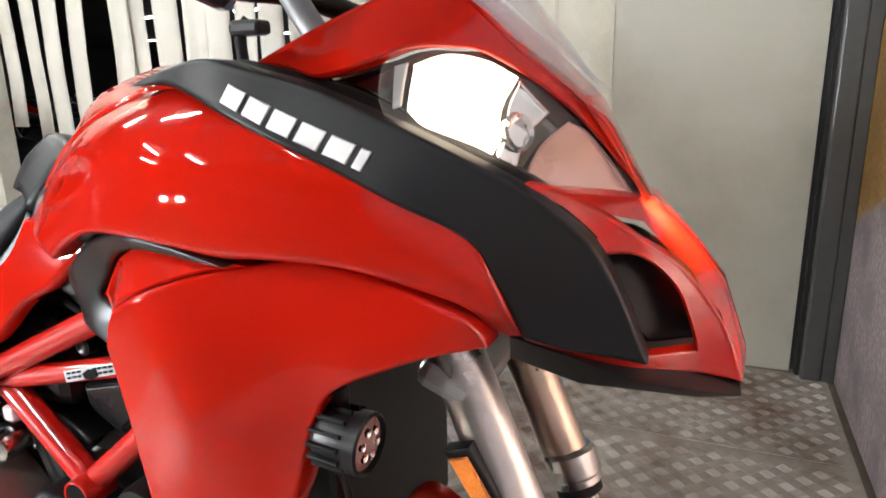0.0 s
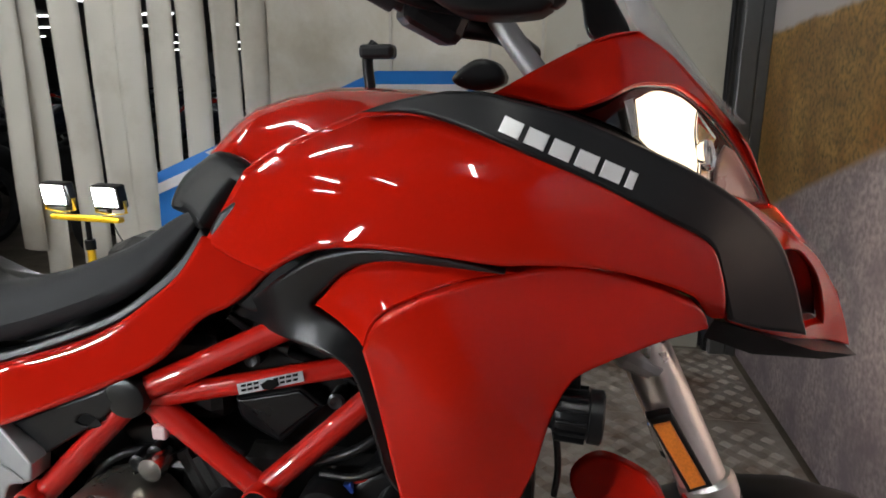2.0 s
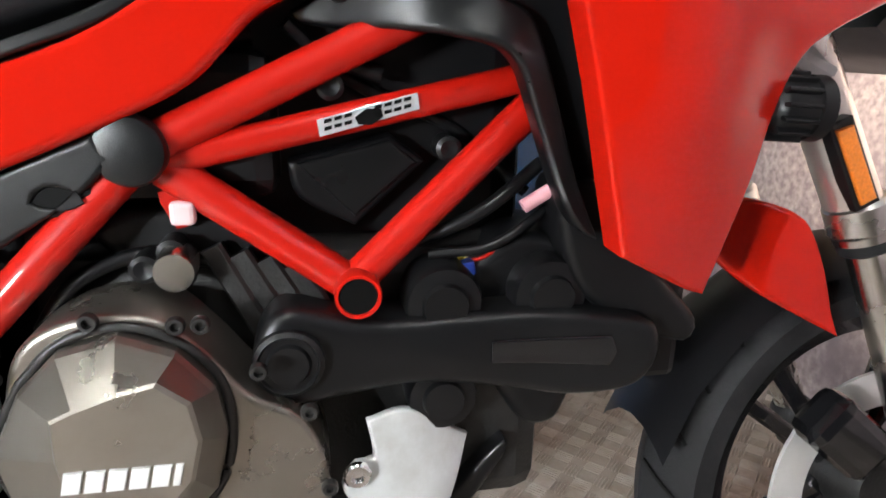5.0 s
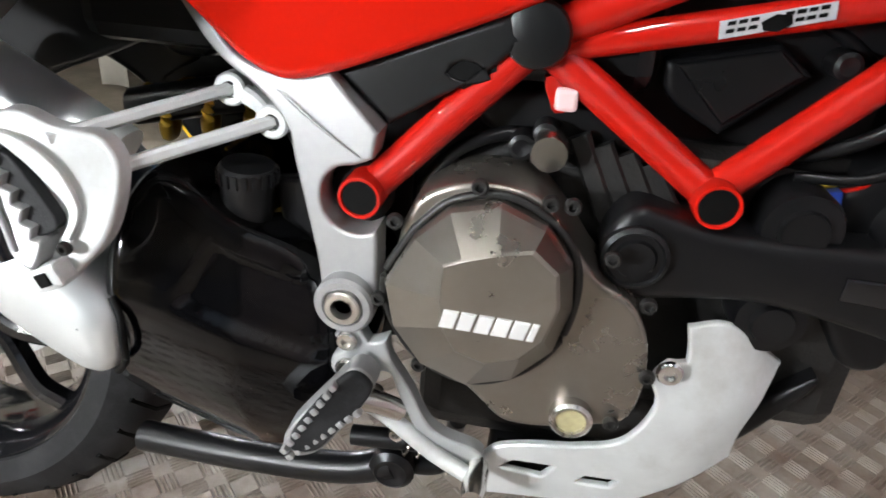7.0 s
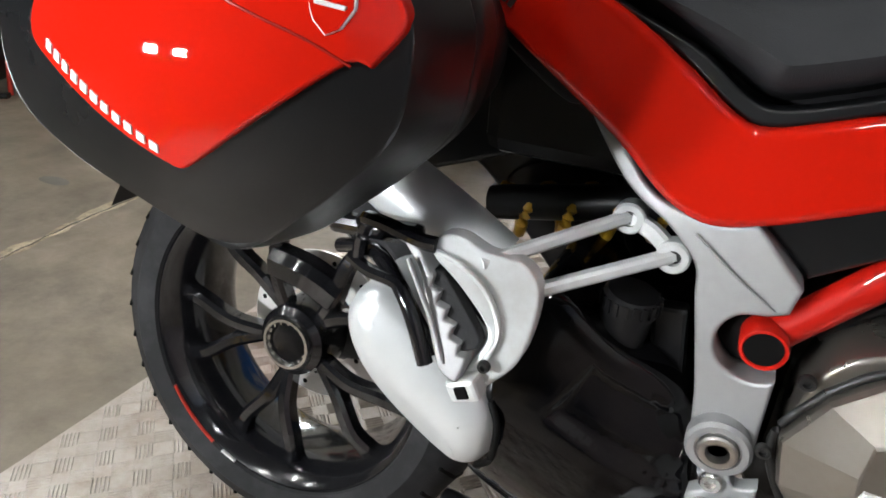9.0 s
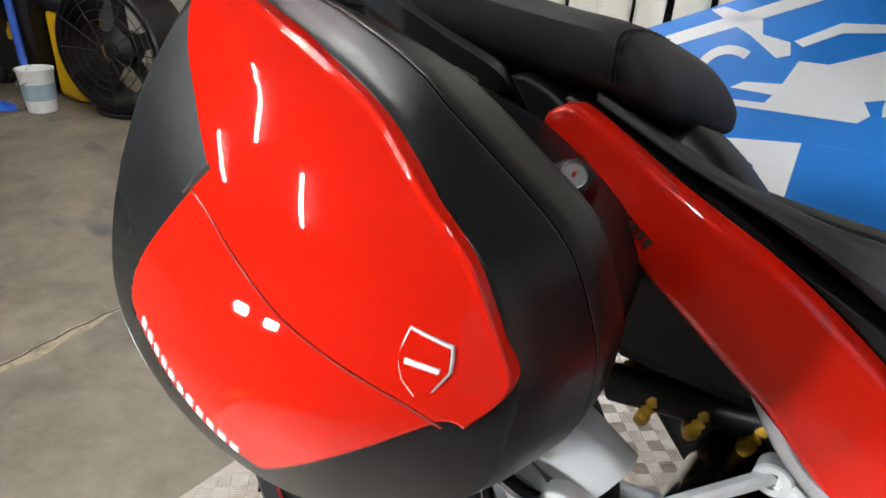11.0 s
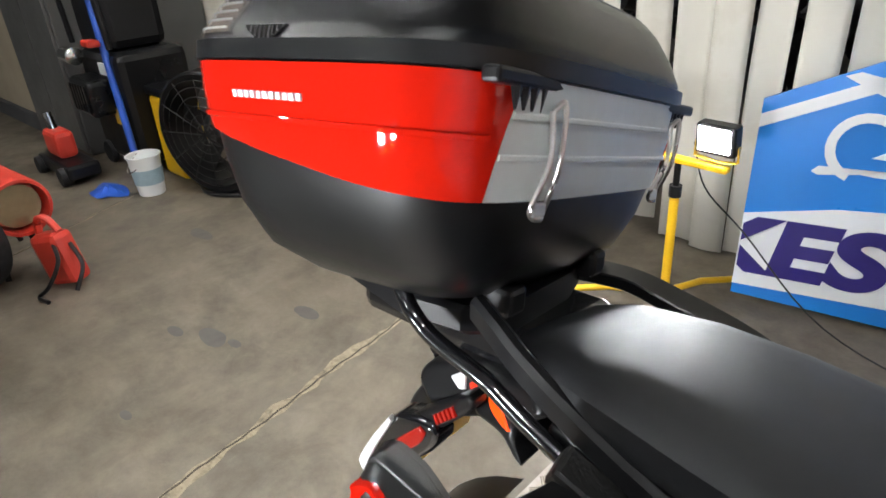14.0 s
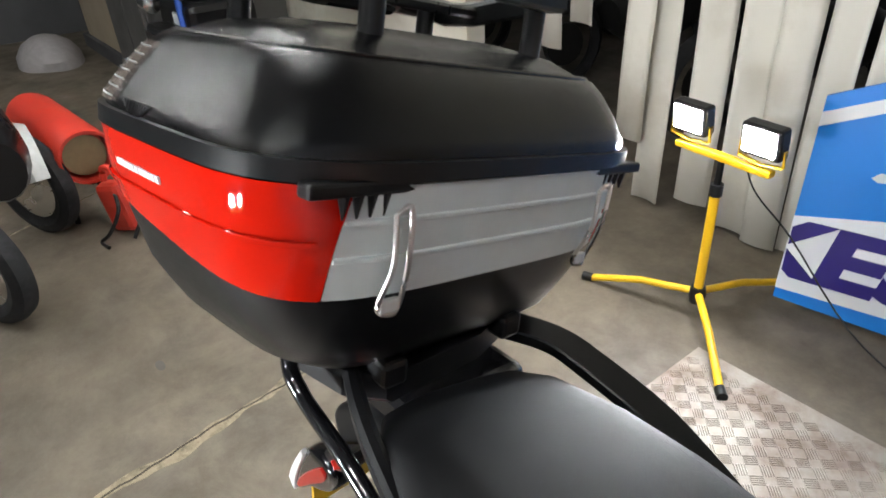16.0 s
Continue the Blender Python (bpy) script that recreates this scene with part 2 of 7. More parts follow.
def sheet(ctrl):
    """A smooth depth y(x, z) through a few guide points (x, z, y)."""
    if callable(ctrl):
        return ctrl
    if not isinstance(ctrl, (list, tuple)):
        return lambda x, z: np.full(np.shape(x), float(ctrl))
    g = np.array(ctrl, float)
    n = len(g)

    def k(a, b):
        r = np.hypot(a[:, None, 0] - b[None, :, 0], a[:, None, 1] - b[None, :, 1])
        return r * r * np.log(r + 1e-9)
    a = np.zeros((n + 3, n + 3))
    a[:n, :n] = k(g, g) + 8e-4 * np.eye(n)
    a[:n, n] = 1
    a[:n, n + 1:] = g[:, :2]
    a[n:, :n] = a[:n, n:].T
    w = np.linalg.solve(a, np.concatenate([g[:, 2], np.zeros(3)]))

    def f(x, z):
        q = np.stack([np.ravel(x), np.ravel(z)], 1)
        return k(q, g) @ w[:n] + w[n] + q @ w[n + 1:]
    return f


def bowl(points, order=2):
    """A low-order smooth depth surface y(x, z) near the guide points (x, z, y)."""
    g = np.array(points, float)
    c = g[:, :2].mean(0)

    def terms(x, z):
        x, z = np.asarray(x, float) - c[0], np.asarray(z, float) - c[1]
        return np.stack([x**i * z**j for i in range(order + 1) for j in range(order + 1 - i)], -1)
    w = np.linalg.lstsq(terms(g[:, 0], g[:, 1]), g[:, 2], rcond=None)[0]
    return lambda x, z: terms(x, z) @ w


def panel(name, outline, depth, material, parent, label="", thick=0.008, edge=0.006, res=0.014, lift=0.0, holes=(), back=None, angle=40, shrink=0.0, drop=0.0):
    """A moulded panel seen from -y: outline in (x, z), surface depth y(x, z), rounded rim, wall going inward."""
    from mathutils.geometry import delaunay_2d_cdt
    f = sheet(depth)
    loops = []
    for i, h in enumerate([outline] + list(holes)):
        q = np.array([p[:] for p in curve2(h, res * 0.6)])
        area = np.sum(q[:, 0] * np.roll(q[:, 1], -1) - np.roll(q[:, 0], -1) * q[:, 1])
        loops.append(q[::-1] if (area < 0) == (i == 0) else q)
    A = np.concatenate(loops)
    B = np.concatenate([np.roll(q, -1, 0) for q in loops])

    def inside(q, A, B):
        c = np.zeros(len(q), bool)
        for a, b in zip(A, B):
            hit = (a[1] > q[:, 1]) != (b[1] > q[:, 1])
            with np.errstate(divide="ignore", invalid="ignore"):
                c ^= hit & (q[:, 0] < (b[0] - a[0]) * (q[:, 1] - a[1]) / (b[1] - a[1] + 1e-15) + a[0])
        return c
    inner, normals, widths = [], [], []
    for q in loops:
        d = np.roll(q, -1, 0) - q
        d /= np.maximum(np.linalg.norm(d, axis=1, keepdims=True), 1e-9)
        n = np.stack([-d[:, 1], d[:, 0]], 1)
        n = n + np.roll(n, 1, 0)
        n /= np.maximum(np.linalg.norm(n, axis=1, keepdims=True), 1e-9)
        # free way inward from every rim point
        ab = B - A
        den = n[:, None, 0] * ab[None, :, 1] - n[:, None, 1] * ab[None, :, 0]
        den = np.where(np.abs(den) < 1e-12, 1e-12, den)
        w = A[None] - q[:, None]
        s = (w[..., 0] * ab[None, :, 1] - w[..., 1] * ab[None, :, 0]) / den
        t = (w[..., 0] * n[:, None, 1] - w[..., 1] * n[:, None, 0]) / den
        s = np.where((t >= 0) & (t <= 1) & (s > 1e-5), s, 9.0).min(1)
        e = np.minimum(edge, 0.35 * s)
        e = np.minimum(np.minimum(e, np.roll(e, 1)), np.roll(e, -1))
        e = (e + np.roll(e, 1) + np.roll(e, -1)) / 3
        inner.append(q + n * e[:, None] * 1.35)
        normals.append(n)
        widths.append(e)
    IA = np.concatenate(inner)
    IB = np.concatenate([np.roll(q, -1, 0) for q in inner])
    lo, hi = A.min(0), A.max(0)
    gx, gz = np.meshgrid(np.arange(lo[0], hi[0], res), np.arange(lo[1], hi[1], res))
    gx = gx + (np.arange(gx.shape[0]) % 2)[:, None] * res / 2
    g = np.stack([gx.ravel(), gz.ravel()], 1)
    g = g[inside(g, IA, IB)] if len(g) else g
    if len(g):
        ab = IB - IA
        t = np.clip(((g[:, None] - IA) * ab).sum(2) / np.maximum((ab * ab).sum(1), 1e-12), 0, 1)
        g = g[np.sqrt((((IA + t[..., None] * ab) - g[:, None]) ** 2).sum(2).min(1)) > res * 0.5]
    edges, s = [], 0
    for q in inner:
        edges += [(s + i, s + (i + 1) % len(q)) for i in range(len(q))]
        s += len(q)
    out = delaunay_2d_cdt([Vector(p) for p in IA] + [Vector(p) for p in g], edges, [], 0, 1e-7)
    P = np.array([v[:] for v in out[0]])
    cen = np.array([P[list(t)].mean(0) for t in out[2]])
    F = [list(t) for t, k_ in zip(out[2], inside(cen, IA, IB)) if k_]
    home = {}
    for j, src in enumerate(out[3]):
        for i in src:
            home[i] = j
    v3 = [(P[i, 0], y, P[i, 1]) for i, y in enumerate(f(P[:, 0], P[:, 1]) - lift)]
    centre = A.mean(0)
    s = 0
    for q, n, e in zip(loops, normals, widths):
        k = len(q)
        prev = [home.get(s + i) for i in range(k)]
        rim_y = None
        for phi in (90, 60, 30, 0):
            w = e * (1 - math.cos(radians(phi)))
            p = q + n * w[:, None]
            pi = q + n * e[:, None]
            y = f(pi[:, 0], pi[:, 1]) - lift + e * (1 - math.sin(radians(phi)))
            cur = list(range(len(v3), len(v3) + k))
            v3 += [(p[i, 0], y[i], p[i, 1]) for i in range(k)]
            F += [[prev[i], prev[(i + 1) % k], cur[(i + 1) % k], cur[i]] for i in range(k) if prev[i] is not None and prev[(i + 1) % k] is not None and prev[i] != prev[(i + 1) % k]]
            prev, rim_y = cur, y
        cur = list(range(len(v3), len(v3) + k))
        qb = centre + (q - centre) * (1 - shrink)
        v3 += [(qb[i, 0], rim_y[i] + thick if back is None else back, qb[i, 1] - (drop * (back - rim_y[i]) if back is not None else 0)) for i in range(k)]
        F += [[prev[i], prev[(i + 1) % k], cur[(i + 1) % k], cur[i]] for i in range(k)]
        s += k
    return mesh_ob(name, v3, F, material, parent, label, angle=angle)


def catmull(points, per=6):
    pts = [Vector(p) for p in points]
    if len(pts) < 3:
        return pts
    ext = [pts[0] * 2 - pts[1]] + pts + [pts[-1] * 2 - pts[-2]]
    out = []
    for i in range(1, len(ext) - 2):
        p0, p1, p2, p3 = ext[i - 1:i + 3]
        for j in range(per):
            s = j / per
            out.append(0.5 * ((2 * p1) + (p2 - p0) * s + (2 * p0 - 5 * p1 + 4 * p2 - p3) * s * s + (3 * p1 - p0 - 3 * p2 + p3) * s**3))
    return out + [pts[-1]]


def sweep(path, ring, closed=False, scale=None, up=Vector((0, 0, 1))):
    """Verts and faces of a ring of 2D points swept along a path."""
    n, k = len(path), len(ring)
    verts, faces = [], []
    for i, p in enumerate(path):
        a = path[i - 1] if (i or closed) else path[0]
        b = path[(i + 1) % n] if (i < n - 1 or closed) else path[-1]
        t = (Vector(b) - Vector(a)).normalized()
        u = up if abs(t.dot(up)) < 0.95 else Vector((1, 0, 0))
        s = t.cross(u).normalized()
        w = s.cross(t)
        m = scale[i] if scale else 1
        verts += [Vector(p) + s * (r[0] * m) + w * (r[1] * m) for r in ring]
    for i in range(n - (0 if closed else 1)):
        for j in range(k):
            a, b = i * k, ((i + 1) % n) * k
            faces.append([a + j, a + (j + 1) % k, b + (j + 1) % k, b + j])
    if not closed:
        faces += [list(range(k)), list(range((n - 1) * k, n * k))]
    return verts, faces


def tube(name, points, r, material, parent, label="", n=14, smooth=True, per=6, scale=None):
    path = catmull(points, per) if smooth else [Vector(p) for p in points]
    ring = [(r * math.cos(2 * math.pi * i / n), r * math.sin(2 * math.pi * i / n)) for i in range(n)]
    v, f = sweep(path, ring, scale=scale)
    return mesh_ob(name, v, f, material, parent, label, angle=50)


def bar(name, points, w, h, material, parent, label="", smooth=True, per=5, bev=0.25, scale=None, up=Vector((0, 0, 1))):
    path = catmull(points, per) if smooth else [Vector(p) for p in points]
    c = min(w, h) * bev
    a, b = w / 2, h / 2
    ring = [(a, b - c), (a - c, b), (c - a, b), (-a, b - c), (-a, c - b), (c - a, -b), (a - c, -b), (a, c - b)]
    v, f = sweep(path, ring, scale=scale, up=up)
    return mesh_ob(name, v, f, material, parent, label, angle=30)


def lathe(name, profile, at, axis, material, parent, label="", n=32, angle=35):
    """profile: (radius, distance along the axis) from one end to the other."""
    ax = Vector(axis).normalized()
    u = ax.orthogonal().normalized()
    w = ax.cross(u)
    verts, faces = [], []
    for r, d in profile:
        for j in range(n):
            a = 2 * math.pi * j / n
            verts.append(Vector(at) + ax * d + (u * math.cos(a) + w * math.sin(a)) * max(r, 1e-4))
    for i in range(len(profile) - 1):
        for j in range(n):
            faces.append([i * n + j, i * n + (j + 1) % n, (i + 1) * n + (j + 1) % n, (i + 1) * n + j])
    if profile[0] != profile[-1]:
        faces += [list(range(n)), list(range((len(profile) - 1) * n, len(profile) * n))]
    else:
        verts = verts[:-n]
        m = len(profile) - 1
        faces = [[i * n + j, i * n + (j + 1) % n, ((i + 1) % m) * n + (j + 1) % n, ((i + 1) % m) * n + j] for i in range(m) for j in range(n)]
    return mesh_ob(name, verts, faces, material, parent, label, angle=angle)


def block(name, size, m, material, parent=None, label="", bev=0.004, seg=2):
    bm = bmesh.new()
    bmesh.ops.create_cube(bm, size=1)
    for v in bm.verts:
        v.co = Vector((v.co.x * size[0], v.co.y * size[1], v.co.z * size[2]))
    if bev:
        bmesh.ops.bevel(bm, geom=bm.edges[:], offset=min(bev, min(size) * 0.45), segments=seg, affect="EDGES", profile=0.5)
    bm.transform(m)
    me = bpy.data.meshes.new(name)
    bm.to_mesh(me)
    bm.free()
    me.materials.append(material)
    ob = new(name, me)
    if parent is not None:
        hang(ob, parent)
    if label:
        tagged(ob, label=label)
    return ob


def slab(name, x0, x1, y0, y1, z0, z1, material, parent=None, label="", bev=0.0):
    return block(name, (x1 - x0, y1 - y0, z1 - z0), Matrix.Translation(((x0 + x1) / 2, (y0 + y1) / 2, (z0 + z1) / 2)), material, parent, label, bev)


def loft(name, rings, material, parent, label="", angle=40, caps=True):
    k = len(rings[0])
    verts = [v for r in rings for v in r]
    faces = [[i * k + j, i * k + (j + 1) % k, (i + 1) * k + (j + 1) % k, (i + 1) * k + j] for i in range(len(rings) - 1) for j in range(k)]
    if caps:
        faces += [list(range(k)), list(range((len(rings) - 1) * k, len(rings) * k))]
    return mesh_ob(name, verts, faces, material, parent, label, angle=angle)


LEAN = pose(0, -0.128, 0, -9, 0, 1.5)


def leaned(x, y, z):
    """A point of the upright motorcycle, where it stands leaning on its side stand."""
    return LEAN @ Vector((x, y, z))


def screw(at, r, parent, material=None, axis=(0, -1, 0), name="bolt"):
    b = lathe(name, [(r, 0), (r, 0.004), (r * 0.85, 0.006), (r * 0.5, 0.006), (r * 0.45, 0.002), (0.0005, 0.002)], at, axis, material or STEEL, parent, n=14)
    return b

# ---- motorcycle ----
bike = root("motorcycle", 0.78, -0.1, 0, "red and black adventure touring motorcycle leaning on its side stand", "motorcycle")

TANK = [(1.091, 1.103, -.112), (1.05, 1.1, -.095), (1.21, 1.079, -.167), (1.274, 1.053, -.179), (1.322, 1.031, -.175), (1.371, 1.008, -.172), (1.419, .984, -.151), (1.438, .945, -.14), (1.45, .9, -.12),
        (1.08, 1.045, -.183), (1.14, 1.045, -.195), (1.03, 1.04, -.16), (.96, 1.03, -.125), (.9, 1.0, -.105), (.87, 1.03, -.07), (.9, .95, -.135), (.85, .9, -.12), (1.0, .97, -.182),
        (1.08, 1.0, -.193), (1.14, 1.0, -.203), (1.2, 1.0, -.204), (1.1, .97, -.192), (1.2, .97, -.203), (1.3, .96, -.188), (1.3, 1.0, -.19), (1.1, .91, -.19), (1.3, .93, -.18), (1.39, .95, -.167)]
TANK = bowl(TANK, 4)
BLADE = [(1.1, 1.1, -.13), (1.208, 1.085, -.172), (1.274, 1.06, -.177), (1.322, 1.035, -.173), (1.371, 1.01, -.17), (1.419, .986, -.151), (1.438, .945, -.137), (1.458, .89, -.112), (1.556, .861, -.06), (1.533, .925, -.073), (1.509, .971, -.083), (1.482, .999, -.1), (1.449, 1.025, -.115), (1.41, 1.048, -.132), (1.365, 1.07, -.14), (1.321, 1.09, -.148)]
LOW = [(1.097, .902, -.217), (1.135, .93, -.222), (1.084, .855, -.213), (1.1, .794, -.216), (1.114, .73, -.219), (1.126, .677, -.223), (1.18, .8, -.222), (1.18, .9, -.222), (1.2, .945, -.2), (1.268, .957, -.18), (1.303, .956, -.174), (1.358, .942, -.163),
       (1.425, .905, -.15), (1.431, .886, -.134), (1.39, .88, -.159), (1.353, .866, -.17), (1.323, .853, -.176), (1.287, .818, -.174), (1.273, .779, -.177), (1.26, .728, -.181), (1.216, .63, -.198)]
FACET = [(1.008, .891, -.147), (1.044, .881, -.168), (1.073, .875, -.198), (1.097, .902, -.217), (1.135, .928, -.214), (1.185, .944, -.2), (1.05, .935, -.16), (1.1, .955, -.17), (1.15, .955, -.18), (1.22, .95, -.19)]
FIN = [(.868, .848, -.088), (.9, .85, -.092), (.974, .845, -.145), (1.034, .835, -.168), (1.053, .812, -.166), (1.075, .755, -.171), (1.091, .709, -.188), (1.02, .878, -.143), (1.051, .867, -.15), (1.07, .85, -.15), (1.088, .79, -.158), (1.108, .722, -.16),
       (.96, .9, -.145), (1.0, .94, -.16), (1.1, .965, -.188), (1.2, .955, -.2)]
SIDE = [(.235, .93, -.148), (.52, .72, -.168), (.75, .8, -.15), (.86, .92, -.125), (.37, .86, -.168), (.6, .75, -.17), (.66, .83, -.15)]

# tank and fairing panels
TANK_EDGE = [(.906, 1.035, 1), (.927, 1.049), (.967, 1.071), (1.036, 1.096), (1.06, 1.106), (1.123, 1.108), (1.194, 1.092), (1.28, 1.055), (1.387, 1.007),
             (1.424, .982), (1.44, .95), (1.459, .889, 1), (1.437, .893), (1.41, .925), (1.332, .955), (1.262, .962), (1.217, .961), (1.168, .967), (1.102, .971), (1.041, .967), (1.002, .954), (.962, .93, 1), (.91, .938), (.857, .948, 1)]
panel("tank_side", TANK_EDGE, TANK, RED, bike, "glossy red fuel tank side", thick=.02, edge=.007, res=.009)
panel("tank_stripe_panel", [(1.061, 1.105, 1), (1.104, 1.118), (1.149, 1.126), (1.191, 1.126), (1.231, 1.117), (1.275, 1.106), (1.321, 1.088), (1.365, 1.069), (1.41, 1.047), (1.449, 1.024),
       (1.482, .998), (1.509, .97), (1.533, .925), (1.557, .86, 1), (1.5, .873), (1.459, .889, 1), (1.438, .945), (1.42, .982), (1.371, 1.01), (1.322, 1.033), (1.274, 1.055), (1.191, 1.087), (1.123, 1.104)],
      BLADE, MATT, bike, "satin black tank stripe panel", thick=.022, edge=.005, res=.01, lift=.006)
panel("lower_fairing", [(1.097, .902), (1.135, .926), (1.185, .943), (1.239, .953), (1.268, .957), (1.303, .956), (1.358, .942), (1.415, .917), (1.43, .9), (1.434, .886, 1), (1.39, .879), (1.353, .866), (1.323, .853), (1.3, .838), (1.286, .815), (1.273, .779),
       (1.26, .728), (1.24, .68), (1.219, .63, 1), (1.2, .637), (1.126, .676, 1), (1.114, .73), (1.1, .794), (1.086, .85), (1.081, .868, 1)],
      LOW, RED, bike, "glossy red lower side fairing", thick=.03, edge=.005, res=.01)
panel("fairing_shoulder", [(1.007, .891, 1), (1.03, .917), (1.052, .937), (1.078, .951), (1.11, .957), (1.15, .957), (1.235, .9535, 1), (1.185, .944), (1.135, .927), (1.098, .904), (1.082, .869, 1), (1.073, .874), (1.044, .881)],
      FACET, RED, bike, "glossy red fairing shoulder", thick=.02, edge=.003, res=.009)
panel("side_fin", [(.874, .859, 1), (.931, .895), (.966, .922), (1.005, .947), (1.044, .963), (1.091, .972), (1.136, .971), (1.225, .956, 1), (1.15, .958), (1.11, .958), (1.078, .952), (1.05, .938), (1.028, .918),
       (1.005, .893), (1.018, .879), (1.051, .867), (1.064, .858), (1.072, .842), (1.088, .79), (1.108, .722), (1.122, .68, 1), (1.106, .688), (1.091, .709), (1.075, .755), (1.058, .805),
       (1.048, .824), (1.03, .836), (.974, .845), (.899, .848), (.88, .852)], FIN, PLAS, bike, "black grained plastic side fin", thick=.02, edge=.005, res=.01, lift=.002)
panel("fin_inner_wall", [(1.0, .9), (1.06, .85), (1.085, .79), (1.105, .72), (1.12, .67), (1.2, .655), (1.22, .74), (1.22, .9), (1.1, .94)], -.135, PLASD, bike, thick=.02, edge=.006, res=.02)
panel("side_cover", [(.238, .934, 1), (.235, .92), (.30, .868), (.40, .797), (.455, .757), (.49, .725), (.515, .708), (.545, .700), (.583, .709), (.65, .735), (.73, .768), (.80, .803), (.853, .855),
       (.9, .88), (.955, .928, 1), (.91, .95), (.857, .958, 1), (.829, .915), (.79, .88), (.743, .847), (.69, .822), (.62, .801), (.57, .787), (.545, .792), (.495, .828), (.435, .866), (.36, .9), (.262, .943)],
      SIDE, RED, bike, "glossy red seat side cover", thick=.012, edge=.008, res=.013)
panel("tank_backing", [(.86, .93), (.9, 1.0), (1.1, 1.02), (1.3, .99), (1.43, .9), (1.3, .88), (1.1, .89), (.97, .87), (.9, .87)], -.115, PLASD, bike, "", thick=.02, edge=.006, res=.03)
# the tank top between its two creases
rings = []
for xr, yr, zr, xc, zc in ((.862, -.05, 1.02, .80, 1.035), (.905, -.068, 1.036, .845, 1.078), (.93, -.07, 1.05, .875, 1.098), (.967, -.074, 1.071, .93, 1.113), (1.02, -.09, 1.091, .985, 1.122), (1.06, -.1, 1.104, 1.03, 1.122), (1.13, -.12, 1.115, 1.1, 1.116), (1.22, -.13, 1.108, 1.2, 1.10)):
    ring = []
    for j in range(13):
        s = j / 6 - 1
        q = 1 - s * s
        sag = 0.012 * math.sin(math.pi * abs(s)) if abs(s) < 1 else 0
        ring.append(Vector((xr + (xc - xr) * q, .045 + s * (.045 - yr), zr + (zc - zr) * q - max(0, s) * .032 + sag)))
    rings.append(ring)
mesh_ob("tank_top", [v for r in rings for v in r], [[i * 13 + j, i * 13 + j + 1, (i + 1) * 13 + j + 1, (i + 1) * 13 + j] for i in range(7) for j in range(12)], RED, bike, "glossy red fuel tank top")
panel("tank_cushion", [(.802, .983), (.806, 1.006), (.818, 1.026), (.84, 1.043), (.857, 1.053), (.88, 1.05), (.911, 1.036), (.907, 1.024), (.885, .995), (.86, .962), (.847, .96), (.826, .974)], [(.8, .98, -.092), (.85, 1.04, -.075), (.9, 1.02, -.09), (.855, .96, -.115)], PLAS, bike,
      "black rubber knee cushion behind the tank", back=.1, edge=.016, res=.01, drop=.22)
# the stripe panel's upper face, going in to the dashboard
edge_line = [(1.08, 1.112), (1.104, 1.117), (1.149, 1.125), (1.191, 1.125), (1.231, 1.116), (1.275, 1.105), (1.321, 1.087), (1.365, 1.068), (1.41, 1.046), (1.449, 1.023), (1.482, .997), (1.509, .969)]
bf = sheet(BLADE)
rows = []
for x, z in edge_line:
    y = float(bf(np.array([x]), np.array([z]))[0])
    rows.append([Vector((x, y - .004, z - .004)), Vector((x, y + .01, z)), Vector((x, y + .04, z + .002)), Vector((x, y + .09, z - .004)), Vector((x, y + .14, z - .02))])
mesh_ob("stripe_top_face", [v for r in rows for v in r], [[i * 5 + j, i * 5 + j + 1, (i + 1) * 5 + j + 1, (i + 1) * 5 + j] for i in range(len(rows) - 1) for j in range(4)], INK, bike, "satin black inner face of the stripe panel")
# lettering blocks on the stripe, slanted
for i in range(6):
    x0, z0 = 1.213 + i * .0242, 1.0905 - i * .0102
    w = .0195 if i < 5 else .008
    panel("letter_block", [(x0, z0, 1), (x0 + w, z0 - w * .42, 1), (x0 + w + .006, z0 - w * .42 + .0145, 1), (x0 + .006, z0 + .0145, 1)], BLADE, LETTER, bike, "", thick=.004, edge=.0012, res=.02, lift=.008)
# front cowl, lamp and beak
NOSE = [(1.198, 1.127, -.104), (1.345, 1.128, -.106), (1.353, 1.19, -.02), (1.541, .972, .05), (1.477, 1.083, .02), (1.44, 1.02, -.09)]
panel("front_cowl", [(1.2, 1.124, 1), (1.244, 1.149), (1.29, 1.173), (1.324, 1.188), (1.355, 1.192, 1), (1.39, 1.168), (1.423, 1.136), (1.456, 1.105), (1.479, 1.084), (1.503, 1.058), (1.541, .978, 1),
       (1.522, 1.008), (1.48, 1.062), (1.44, 1.101), (1.399, 1.128), (1.376, 1.132), (1.348, 1.131), (1.316, 1.117), (1.28, 1.108), (1.242, 1.116)], NOSE, RED, bike, "glossy red front cowl", thick=.02, edge=.004, res=.011)
rings = []
for x, z, y in ((1.21, 1.13, -.1), (1.29, 1.175, -.07), (1.355, 1.192, -.025), (1.42, 1.138, -.015), (1.48, 1.083, .012), (1.545, .975, .05)):
    rings.append([Vector((x + .0 * (1 - s * s), .075 + s * (.075 - y), z + .006 * (1 - s * s))) for s in (-1, -.6, -.2, .2, .6, 1)])
mesh_ob("cowl_top", [v for r in rings[1:] for v in r], [[i * 6 + j, i * 6 + j + 1, (i + 1) * 6 + j + 1, (i + 1) * 6 + j] for i in range(4) for j in range(5)], RED, bike, "glossy red cowl top")
